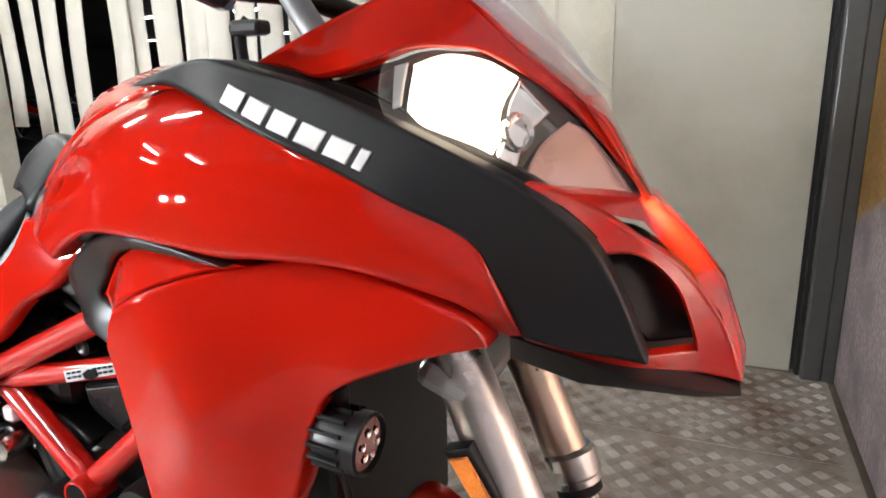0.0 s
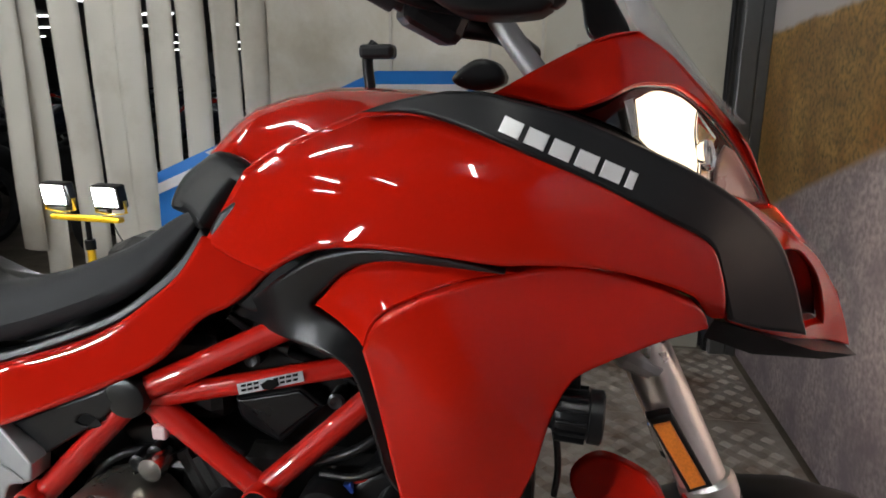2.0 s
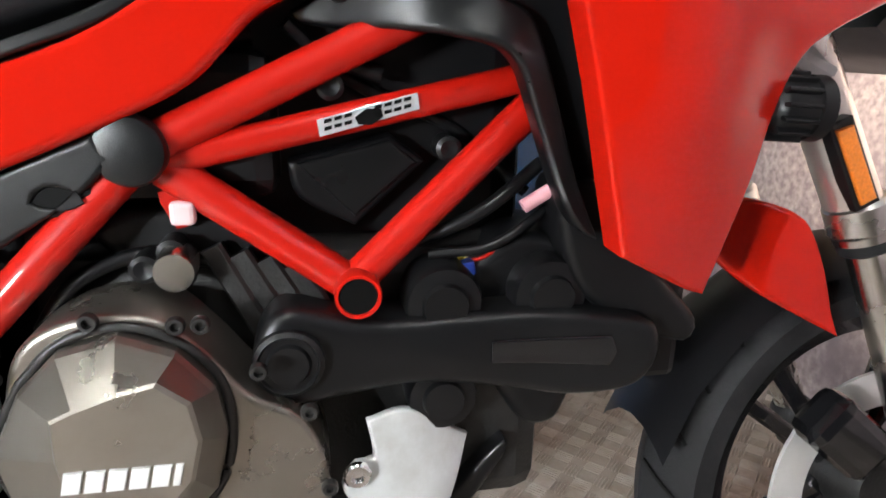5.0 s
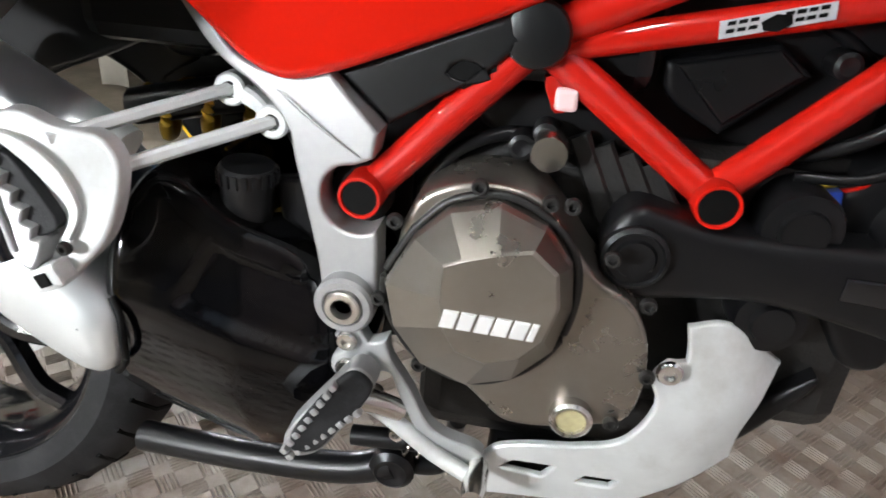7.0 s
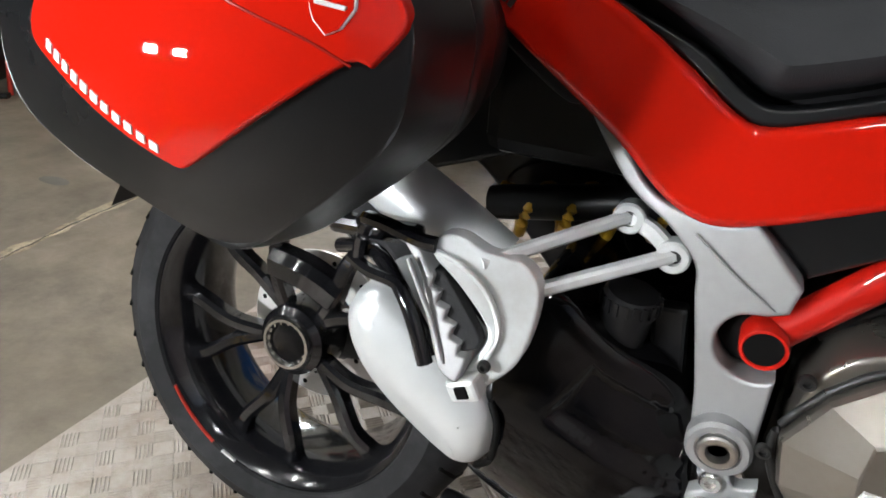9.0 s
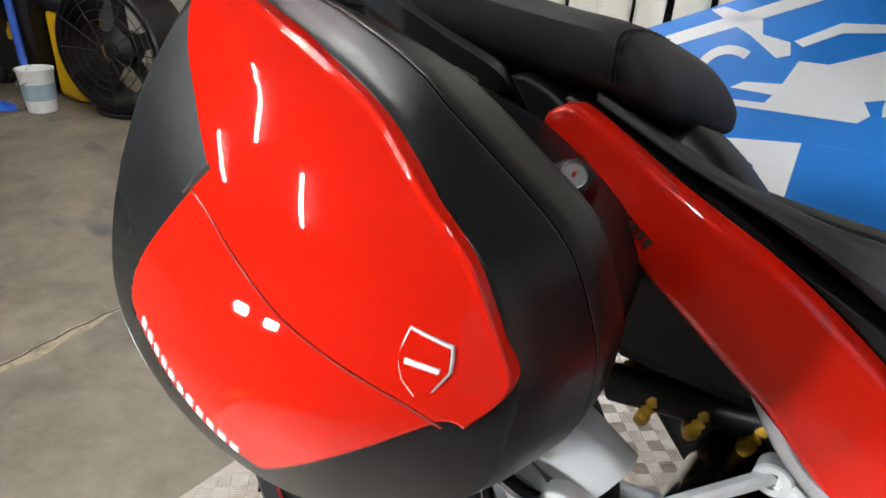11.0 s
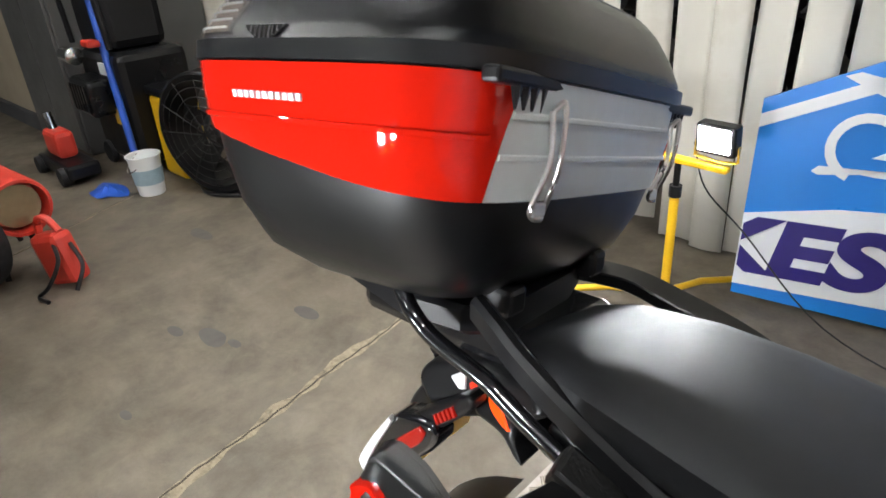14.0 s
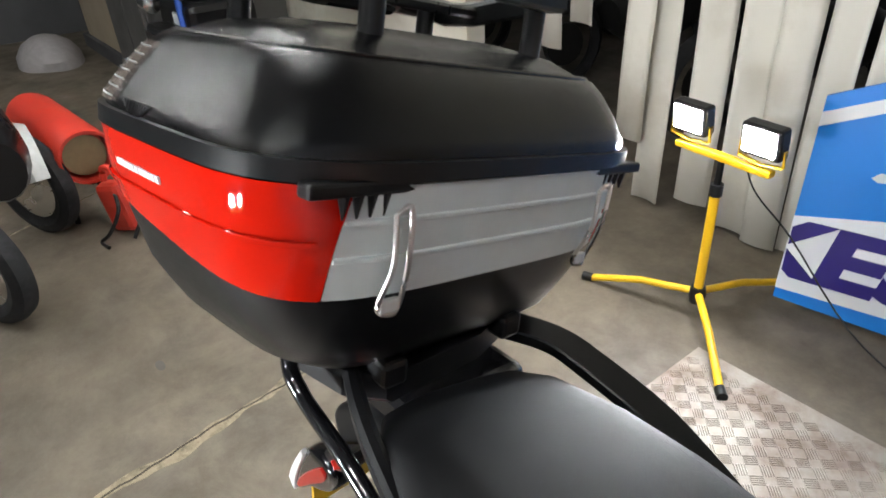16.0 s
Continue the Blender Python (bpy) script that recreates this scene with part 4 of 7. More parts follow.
# clutch cover
CC = Vector((.735, 0, .54))
panel("crankcase_cover", [(.66, .6), (.70, .632), (.764, .632), (.8, .6), (.832, .56), (.869, .537), (.889, .496), (.893, .445), (.882, .408), (.838, .392), (.8, .383), (.765, .385), (.737, .41), (.68, .46), (.65, .52)],
      -.185, CLUTCH, bike, "bronze grey crankcase cover", thick=.07, edge=.006, res=.016)
OUTER = [(.669, .585), (.699, .615), (.742, .626), (.782, .61), (.808, .578), (.814, .535), (.803, .487), (.77, .449), (.727, .434), (.681, .451), (.653, .489), (.644, .535)]
INNER = [(.702, .577), (.717, .584), (.745, .594), (.772, .6), (.793, .583), (.798, .553), (.79, .52), (.772, .498), (.745, .488), (.718, .496), (.705, .517), (.701, .545)]
levels = [[Vector((x, -.17, z)) for x, z in OUTER], [Vector((x, -.198, z)) for x, z in OUTER],
          [Vector((CC.x + (x - CC.x) * .97, -.204, CC.z + (z - CC.z) * .97)) for x, z in OUTER],
          [Vector((x + (x - CC.x) * .05, -.2325, z + (z - CC.z) * .05)) for x, z in INNER], [Vector((x, -.2345, z)) for x, z in INNER]]
cl = loft("clutch_cover", levels, CLUTCH, bike, "bronze grey faceted clutch cover", angle=9)
tube("cover_gasket", [Vector((x + (x - CC.x) * .03, -.188, z + (z - CC.z) * .03)) for x, z in OUTER + OUTER[:1]], .004, CAST, cl, "", n=8)
for i in range(6):
    x0 = .7035 + i * .0152
    w = .0128 if i < 5 else .0055
    panel("letter_block", [(x0 - .002, .5205 - i * .0002, 1), (x0 + w - .002, .5203 - i * .0002, 1), (x0 + w + .002, .5375 - i * .0002, 1), (x0 + .002, .5377 - i * .0002, 1)], -.2345, LETTER, cl, thick=.004, edge=.0012, res=.02, lift=.003)
for ang, r in ((98, .096), (62, .1), (148, .1), (196, .102), (240, .112)):
    screw(CC + Vector((math.cos(radians(ang)) * r, -.19, math.sin(radians(ang)) * r)), .0075, bike, CAST)
for at in ((.84, -.19, .585), (.878, -.19, .545), (.892, -.19, .47), (.87, -.19, .41), (.80, -.19, .628)):
    screw(at, .0075, bike, CAST)
lathe("sight_glass", [(.021, .02), (.021, -.004), (.018, -.007), (.015, -.006), (.0145, -.002)], (.832, -.192, .408), (0, 1, 0), STEEL, bike, "oil level sight glass rim", n=28)
lathe("sight_window", [(.0145, .0), (.001, -.0005)], (.832, -.195, .408), (0, 1, 0), SIGHT, bike, "yellow oil sight window", n=24)
# belt cover and cylinder heads
panel("belt_cover", [(.832, .577), (.84, .606), (.861, .622), (.947, .604), (1.095, .607), (1.187, .597), (1.2, .565), (1.18, .53), (1.12, .52), (1.064, .528), (.981, .54), (.905, .534), (.868, .531), (.843, .545)],
      [(.85, .58, -.165), (1.0, .57, -.165), (1.18, .56, -.175), (1.0, .61, -.15), (1.0, .53, -.15)], PLASD, bike, "black cam belt cover", thick=.07, edge=.012, res=.014)
panel("belt_cover_badge", [(1.04, .582, 1), (1.15, .585, 1), (1.157, .57), (1.15, .555, 1), (1.04, .56, 1)], [(.85, .58, -.165), (1.0, .57, -.165), (1.18, .56, -.175), (1.0, .61, -.15), (1.0, .53, -.15)], GLOSSB, bike, "", thick=.004, edge=.002, lift=.003)
lathe("belt_cap", [(.03, .02), (.03, -.004), (.026, -.007), (.024, -.004), (.019, -.004), (.017, -.008), (.001, -.008)], (.862, -.165, .577), (0, 1, 0), PLASD, bike, "black round belt cap", n=32)
for x, z, r in ((1.0, .612, .036), (1.1, .615, .036), (1.0, .518, .034)):
    lathe("pulley_cover", [(r, .06), (r, .0), (r * .93, -.008), (r * .6, -.01), (r * .55, -.016), (.001, -.016)], (x, -.135, z), (0, 1, 0), PLASD, bike, "black pulley cover", n=32)
panel("head_cover", [(1.05, .66), (1.1, .665), (1.16, .64), (1.19, .6), (1.02, .6)], -.115, PLASD, bike, thick=.1, edge=.015)
panel("oil_cooler_duct", [(1.06, .53), (1.19, .53), (1.15, .5), (1.13, .46), (1.1, .455), (1.075, .48)], -.11, PLASD, bike, thick=.1, edge=.015)
# skid plate
panel("skid_plate", [(.927, .507, 1), (.968, .511), (1.028, .467, 1), (1.004, .402), (1.002, .358, 1), (.94, .305), (.901, .273, 1), (.745, .257, 1), (.737, .275, 1), (.757, .324), (.79, .341), (.846, .354), (.89, .374), (.912, .421), (.903, .45), (.916, .47), (.932, .472)],
      [(.93, .48, -.158), (.9, .3, -.165), (.75, .3, -.165), (.97, .5, -.15), (1.028, .467, -.125), (.998, .44, -.16), (.952, .335, -.168), (1.0, .36, -.15)], SILV, bike, "silver painted skid plate", thick=.005, edge=.003, res=.012,
      holes=[[(.769, .301, 1), (.785, .315, 1), (.831, .318, 1), (.816, .299, 1)], [(.853, .3, 1), (.862, .312, 1), (.898, .314, 1), (.889, .301, 1)]])
panel("skid_plate_floor", [(.76, .276), (.9, .288), (1.0, .38), (1.07, .45), (1.07, .43), (1.01, .34), (.91, .255), (.76, .25)], -.12, PLASD, bike, "dark skid plate underside", thick=.24, edge=.01)
# Black sheet behind the skid plate slots, in place of their shade
slab("slot_shadow", .765, .905, -.15, -.145, .29, .325, INK, bike)
screw((.917, -.168, .463), .013, bike, CHROME)
tube("header_pipe", [(1.03, -.04, .56), (1.075, -.05, .47), (1.05, -.05, .38), (.98, -.03, .32)], .028, EXHB, bike, "dark exhaust header pipe")
slab("lower_block", .66, 1.0, -.09, .13, .27, .42, CAST, bike, "", bev=.03)

# right frame casting and foot rests
panel("frame_plate", [(.342, .866, 1), (.362, .866, 1), (.437, .775), (.482, .722), (.51, .707), (.549, .701), (.583, .709, 1), (.628, .664, 1), (.624, .64, 1), (.608, .632), (.588, .626), (.575, .608), (.576, .584), (.592, .568), (.615, .566), (.63, .575, 1), (.631, .529), (.63, .487), (.607, .459), (.58, .475), (.568, .54), (.547, .633), (.54, .661), (.512, .688), (.47, .713), (.43, .757), (.39, .81)],
      [(.4, .8, -.12), (.35, .86, -.11), (.5, .7, -.155), (.6, .66, -.17), (.6, .5, -.175)], ALU, bike, "brushed grey aluminium frame plate", thick=.03, edge=.0035, res=.012, holes=[])
bar("plate_crease", [(.535, -.1665, .69), (.57, -.1715, .665), (.612, -.1735, .64)], .002, .002, ALU, bike)
lathe("plate_recess", [(.03, .0), (.03, -.004), (.028, -.005), (.001, -.005)], (.608, -.142, .598), (0, 1, 0), INK, bike, "", n=28)
pv = lathe("swingarm_pivot", [(.03, .01), (.03, -.006), (.027, -.01), (.021, -.01), (.02, -.006), (.001, -.006)], (.602, -.183, .495), (0, 1, 0), ALU, bike, "silver swingarm pivot bolt", n=32)
lathe("pivot_bolt", [(.018, .0), (.018, -.01), (.016, -.012), (.011, -.012), (.009, -.004), (.001, -.004)], (.602, -.185, .495), (0, 1, 0), STEEL, pv, n=28)
panel("foot_rest_bracket", [(.591, .456), (.605, .469), (.619, .466), (.626, .453), (.645, .461, 1), (.648, .439), (.67, .404), (.697, .356), (.741, .34), (.752, .332, 1), (.738, .3, 1), (.714, .312), (.682, .347), (.658, .396), (.648, .42), (.626, .416), (.608, .403), (.59, .41), (.588, .428), (.603, .442)],
      -.185, FRAMEP, bike, "silver foot rest bracket", thick=.014, edge=.003, res=.01)
for at in ((.605, -.186, .454), (.604, -.186, .421)):
    screw(at, .011, bike, STEEL)
FOOT = [(.56, .36, -.247), (.63, .43, -.215), (.6, .36, -.235), (.6, .42, -.232)]
peg = panel("foot_rest", [(.562, .378), (.56, .352), (.575, .346), (.593, .353), (.613, .378), (.631, .402), (.64, .424), (.632, .44), (.618, .445), (.593, .418)], FOOT, ALU, bike, "grey toothed foot rest", thick=.022, edge=.003, res=.008)
panel("rubber_pad", [(.568, .38), (.568, .358), (.591, .357), (.612, .381), (.631, .405), (.639, .426), (.62, .444), (.594, .419)], FOOT, RUBB, peg, "black rubber pad", thick=.016, edge=.004, lift=.006, res=.008)
for k in range(9):
    s = k / 8
    for x0, z0, x1, z1, y0, y1 in ((.562, .36, .606, .432, -.25, -.232), (.566, .35, .628, .4, -.247, -.226)):
        block("peg_tooth", (.007, .01, .007), Matrix.Translation((x0 + (x1 - x0) * s, y0 + (y1 - y0) * s, z0 + (z1 - z0) * s)) @ pose(0, 0, 0, 0, 45, 0), ALU, peg, bev=.0015)
tube("foot_rest_pivot", [(.61, -.2, .395), (.64, -.19, .385), (.66, -.18, .37)], .012, STEEL, bike, "steel foot rest pivot")
tube("brake_pedal", [(.60, -.18, .39), (.655, -.185, .36), (.70, -.19, .33), (.745, -.2, .315)], .009, SILV, bike, "silver brake pedal")
lathe("pedal_tip", [(.011, -.02), (.013, -.01), (.013, .02), (.011, .03)], (.748, -.2, .316), (0, -1, 0), STEEL, bike, "ribbed steel pedal tip", n=16)
lathe("brake_switch", [(.012, -.04), (.012, .04), (.008, .045)], (.64, -.15, .30), (1, 0, .1), PLASD, bike, n=14)
tube("pedal_spring", [(.655 + .005 * k, -.16 + .008 * math.sin(k * 2.1), .30 + .008 * math.cos(k * 2.1)) for k in range(14)], .0022, STEEL, bike, n=6, per=3)
for x, z in ((.63, .38), (.66, .36), (.655, .325), (.69, .31)):
    screw((x, -.165, z), .009, bike, STEEL)
tube("centre_stand_leg", [(.30, -.11, .19), (.45, -.12, .2), (.58, -.125, .215), (.645, -.125, .24)], .02, PLASD, bike, "black folded centre stand leg")
lathe("stand_pivot", [(.026, .02), (.028, -.01), (.02, -.016), (.012, -.012), (.001, -.012)], (.645, -.13, .24), (0, 1, 0), PLASD, bike, "black stand pivot", n=24)
tube("stand_lever", [(.64, -.125, .245), (.69, -.12, .24), (.72, -.11, .26)], .012, PLASD, bike)
tube("side_stand", [leaned(.72, .12, .26), leaned(.70, .2, .13), Vector((.68, .31, .012))], .014, PLASD, bike, "black side stand resting on the floor")
block("side_stand_foot", (.08, .05, .012), Matrix.Translation((.68, .31, .008)), PLASD, bike, bev=.004)
# trim between seat cover and frame
panel("frame_trim", [(.583, .707, 1), (.728, .766, 1), (.74, .748, 1), (.72, .725), (.63, .665, 1), (.626, .672)], -.15, PLAS, bike, "dark grained frame trim", thick=.02, edge=.004, holes=[[(.68, .716), (.692, .727), (.708, .724), (.714, .716), (.695, .711)]])
slab("trim_backing", .672, .722, -.1465, -.143, .704, .734, INK, bike)
# reservoir
rv = lathe("brake_fluid_reservoir", [(.024, -.03), (.026, .0), (.026, .018), (.028, .018), (.028, .034), (.025, .038), (.001, .038)], (.49, -.145, .573), (.1, -.05, 1), PLASD, bike, "black rear brake fluid reservoir", n=28)
for k in range(20):
    a = 2 * math.pi * k / 20
    block("cap_rib", (.003, .004, .013), Matrix.Translation((.493 + .0285 * math.cos(a), -.1465 + .0285 * math.sin(a), .6)) @ pose(0, 0, 0, 0, 0, math.degrees(a)), PLASD, rv, bev=0)
block("reservoir_bracket", (.035, .02, .09), Matrix.Translation((.535, -.12, .55)) @ pose(0, 0, 0, 0, -8, 0), PLASD, bike, "black reservoir bracket", bev=.005)
tube("reservoir_hose", [(.495, -.12, .54), (.5, -.12, .51), (.53, -.12, .5), (.55, -.12, .52)], .007, ALU, bike, n=10)

# passenger foot rest hanger
for a, b, w in (((.473, -.122, .676), (.372, -.25, .651), .013), ((.521, -.141, .655), (.387, -.25, .617), .015)):
    bar("hanger_arm", [a, ((a[0] + b[0]) / 2, (a[1] + b[1]) / 2, (a[2] + b[2]) / 2), b], .012, w, SILV, bike, "silver passenger foot rest arm", up=Vector((0, 1, 0)))
for at in ((.473, -.126, .676), (.521, -.145, .655)):
    lathe("arm_eye", [(.016, .012), (.016, -.004), (.014, -.006), (.008, -.006), (.0075, .0), (.001, .0)], at, (0, 1, 0), SILV, bike, "", n=24)
    lathe("eye_bolt", [(.0073, -.001), (.006, -.003), (.001, -.003)], at, (0, 1, 0), CAST, bike, n=14)
bar("arm_link", [(.473, -.122, .676), (.5, -.13, .667), (.521, -.141, .655)], .012, .018, SILV, bike)
PLY = [(.33, .66, -.264), (.42, .625, -.244), (.4, .57, -.28), (.385, .545, -.284), (.37, .64, -.26), (.425, .58, -.268)]
panel("foot_rest_plate", [(.328, .658, 1), (.333, .67), (.343, .674), (.356, .672), (.377, .662), (.408, .655), (.424, .637), (.428, .612), (.426, .585), (.418, .567), (.404, .552), (.391, .537, 1), (.379, .54, 1), (.379, .557), (.391, .584), (.39, .598), (.359, .631), (.336, .649)],
      PLY, SILV, bike, "silver passenger foot rest plate", thick=.014, edge=.004, res=.008)
bar("plate_ridge", [(.336, -.266, .66), (.36, -.264, .652), (.386, -.262, .63), (.402, -.268, .6), (.398, -.28, .578)], .004, .006, SILV, bike, up=Vector((0, 1, 0)))
PEG = [(.31, .65, -.272), (.38, .565, -.3), (.38, .59, -.288), (.33, .62, -.28)]
pp = panel("passenger_foot_rest", [(.305, .662, 1), (.32, .658), (.328, .648), (.337, .637, 1), (.336, .629, 1), (.346, .626, 1), (.345, .617, 1), (.356, .614, 1), (.355, .605, 1), (.366, .602, 1), (.364, .592, 1), (.375, .589, 1), (.374, .58, 1), (.383, .578), (.379, .558), (.362, .564), (.352, .579), (.339, .605), (.326, .635), (.314, .651)],
           PEG, ALU, bike, "folded grey alloy passenger foot rest", thick=.02, edge=.003, res=.006)
bar("peg_rib", [(.315, -.278, .652), (.33, -.284, .63), (.346, -.289, .604), (.364, -.299, .571)], .004, .005, ALU, pp, up=Vector((0, 1, 0)))
panel("rubber_pad", [(.329, .64, 1), (.341, .64), (.36, .623), (.388, .594), (.388, .585), (.37, .58), (.355, .6), (.34, .618)], [(x, z, y + .008) for x, z, y in PEG], RUBB, pp, "black serrated rubber", thick=.01, edge=.002, res=.008)
for pts in ([(.24, -.235, .655), (.258, -.25, .666), (.285, -.258, .668), (.315, -.262, .664), (.334, -.262, .664)],
            [(.228, -.235, .612), (.26, -.252, .612), (.296, -.262, .614), (.31, -.265, .6), (.324, -.266, .578), (.338, -.262, .552)], [(.25, -.24, .66), (.242, -.24, .636), (.238, -.238, .61)]):
    bar("peg_bracket", pts, .014, .014, GLOSSB, bike, "gloss black foot rest bracket", bev=.3)
panel("heat_shield", [(.1, .6), (.13, .7), (.18, .8), (.4, .8), (.4, .75), (.36, .712), (.30, .68), (.223, .65)], -.05, PLASD, bike, "black heat shield", thick=.02, edge=.006)
screw((.398, -.284, .573), .006, bike, CAST)
block("rest_hinge", (.03, .022, .022), Matrix.Translation((.385, -.29, .549)) @ pose(0, 0, 0, 0, -25, 0), SILV, bike, "silver foot rest hinge", bev=.004)
block("hinge_slot", (.012, .004, .012), Matrix.Translation((.385, -.301, .549)) @ pose(0, 0, 0, 0, -25, 0), INK, bike, bev=.001)

# exhaust
def CAN(x, z):
    """Rounded barrel lying along the falling line of the exhaust."""
    d = (np.asarray(x, float) - .312) * .535 + (np.asarray(z, float) - .499) * .845
    return -.262 + 9 * d * d


panel("muffler_end", [(0.228, 0.535), (0.229, 0.563), (0.245, 0.584), (0.272, 0.590), (0.312, 0.563), (0.355, 0.525), (0.386, 0.500), (0.399, 0.482), (0.401, 0.458), (0.397, 0.432), (0.381, 0.410), (0.358, 0.404), (0.316, 0.420), (0.273, 0.454), (0.242, 0.495)],
      CAN, MUFF, bike, "satin silver muffler end", back=-.16, edge=.03, res=.007, angle=60)
tube("muffler_seal", [(.392, -.236, .496), (.403, -.244, .48), (.405, -.248, .458), (.4, -.244, .43), (.384, -.236, .409)], .004, INK, bike, "", n=8)


def BOX(x, z):
    """Round behind the muffler, then a crease and a flatter field set further in."""
    x, z = np.asarray(x, float), np.asarray(z, float)
    s = (x - .45) * .47 + (z - .44) * .88
    r = (x - .45) * .88 - (z - .44) * .47
    # shallow pocket on the front half
    p = np.minimum(np.minimum(s - .042, .107 - s), r + .03)
    return -.238 + 3.2 * s * s + .13 * np.clip(r + .07, 0, 1) + .011 * np.clip(p / .007, 0, 1) + np.clip(x - .5, 0, 1) * .25


panel("exhaust_box", [(.37, .43), (.385, .55), (.405, .6), (.435, .603), (.486, .568), (.55, .53), (.58, .48), (.59, .42), (.6, .357), (.55, .3), (.47, .268), (.4, .285), (.352, .362)], BOX, EXHB, bike, "gloss black exhaust box", back=.0, edge=.016, res=.006, angle=50)
ex3 = []
for x, y, z, r in ((.185, -.13, .679, .034), (.2, -.132, .67, .038), (.25, -.135, .644, .04), (.3, -.135, .617, .04), (.345, -.13, .592, .036)):
    ex3.append([Vector((x, y, z)) + Vector((0, math.cos(t) * r, 0)) + Vector((.55, 0, .83)) * (math.sin(t) * r) for t in [2 * math.pi * j / 24 for j in range(24)]])
loft("upper_silencer", ex3, MUFF, bike, "satin silver upper silencer tube", angle=50)
panel("inner_wheel_arch", [(.03, .76), (.05, .87), (.4, .83), (.7, .8), (.75, .717), (.692, .505), (.632, .3), (.5, .3), (.42, .42), (.33, .52), (.24, .62), (.12, .68)], .07, PLASD, bike, "black inner wheel arch", thick=.02, edge=.01, res=.03, holes=[[(.295, .607), (.345, .66), (.395, .66), (.43, .628), (.42, .607)]])
slab("under_seat_tray", .3, .86, -.1, .02, .7, .83, PLASD, bike, "black tray under the seat", bev=.02)
block("pannier_bracket", (.11, .024, .022), Matrix.Translation((.235, -.2, .632)) @ pose(0, 0, 0, 0, -5, 0), GLOSSB, bike, "black pannier bracket", bev=.008)
tube("bracket_strut", [(.19, -.2, .6), (.224, -.21, .612), (.262, -.235, .622), (.298, -.262, .612), (.32, -.274, .59), (.338, -.28, .55)], .008, GLOSSB, bike)

# rear wheel
RW = Vector((.012, -.024, .33))
rw = lathe("rear_wheel", [(.315, -.045), (.322, 0), (.315, .045), (.297, .078), (.265, .094), (.236, .088), (.225, .06), (.225, -.06), (.236, -.088), (.265, -.094), (.297, -.078), (.315, -.045)], RW, AX, RUBB, bike, "black rear tyre on a black rim", n=80)
lathe("rim", [(.237, .082), (.23, .084), (.222, .078), (.212, .06), (.2, .03), (.196, -.04), (.21, -.07), (.235, -.082), (.225, -.06), (.204, -.03), (.208, .03), (.226, .06), (.237, .082)], RW, AX, GLOSSB, rw, "gloss black rear rim", n=72)
U0 = (Vector((0, 0, 1)) - AX * AX.z).normalized()
W0 = AX.cross(U0)
lathe("hub", [(.06, -.05), (.062, .02), (.055, .05), (.045, .058), (.04, .056)], RW, AX, GLOSSB, rw, "gloss black wheel hub", n=36)
lathe("wheel_nut", [(.041, .05), (.041, .062), (.0395, .066), (.0355, .066), (.034, .062), (.033, .045), (.001, .03)], RW, AX, STEEL, rw, "steel wheel nut ring", n=36)
lathe("axle_bore", [(.0325, .056), (.0315, .0575), (.03, .056), (.024, .05), (.022, .03), (.001, .028)], RW, AX, INK, rw, n=24)
for k in range(16):
    a = 2 * math.pi * k / 16
    block("nut_tooth", (.0035, .0035, .006), Matrix.Translation(RW + AX * .06 + (U0 * math.cos(a) + W0 * math.sin(a)) * .0325), STEEL, rw, bev=.0008)
for k in range(5):
    a = 2 * math.pi * k / 5 + .45
    c0 = U0 * math.cos(a) + W0 * math.sin(a)
    for s in (-.26, .26):
        c1 = U0 * math.cos(a + s * .55) + W0 * math.sin(a + s * .55)
        c2 = U0 * math.cos(a + s) + W0 * math.sin(a + s)
        bar("spoke", [RW + c0 * .05 + AX * .03, RW + c1 * .11 + AX * .045, RW + c2 * .165 + AX * .05, RW + c2 * .208 + AX * .04], .022, .03, GLOSSB, rw, "gloss black spoke", up=AX)
dsc = lathe("rear_brake_disc", [(.125, -.03), (.125, -.025), (.07, -.025), (.07, -.03), (.125, -.03)], RW, AX, DISC, rw, "drilled rear brake disc", n=56)
for k in range(36):
    a = 2 * math.pi * k / 36
    r = (.085, .098, .111)[k % 3]
    lathe("drill_hole", [(.0045, -.0245), (.0002, -.0243)], RW + (U0 * math.cos(a) + W0 * math.sin(a)) * r, AX, INK, dsc, n=8)
bar("caliper", [RW + Vector((-.03, -.03, .13)), RW + Vector((.03, -.035, .125)), RW + Vector((.075, -.03, .1))], .05, .05, GLOSSB, bike, "black rear brake caliper")
bar("rim_tape", [RW + AX * .0855 + (U0 * math.cos(t) + W0 * math.sin(t)) * .233 for t in [2.15 + i * .06 for i in range(9)]] , .002, .006, REDG, rw, "red rim tape", smooth=False, up=AX)
bar("rim_tape", [RW + AX * .0855 + (U0 * math.cos(t) + W0 * math.sin(t)) * .233 for t in [2.72 + i * .03 for i in range(5)]] , .002, .006, WHITEP, rw, "white rim tape", smooth=False, up=AX)
for k in range(34):
    a = 2 * math.pi * k / 34
    c, t = U0 * math.cos(a) + W0 * math.sin(a), W0 * math.cos(a) - U0 * math.sin(a)
    bar("tread_groove", [RW + c * .3215 + AX * .01, RW + c * .315 + AX * .046 + t * .014, RW + c * .29 + AX * .0835 + t * .04], .006, .003, INK, rw, smooth=False, up=c)
tube("swing_arm", [leaned(.59, .06, .46), leaned(.4, .1, .4), leaned(.2, .12, .35), leaned(.0, .1, .33)], .05, CAST, bike, "dark single sided swingarm", scale=None)
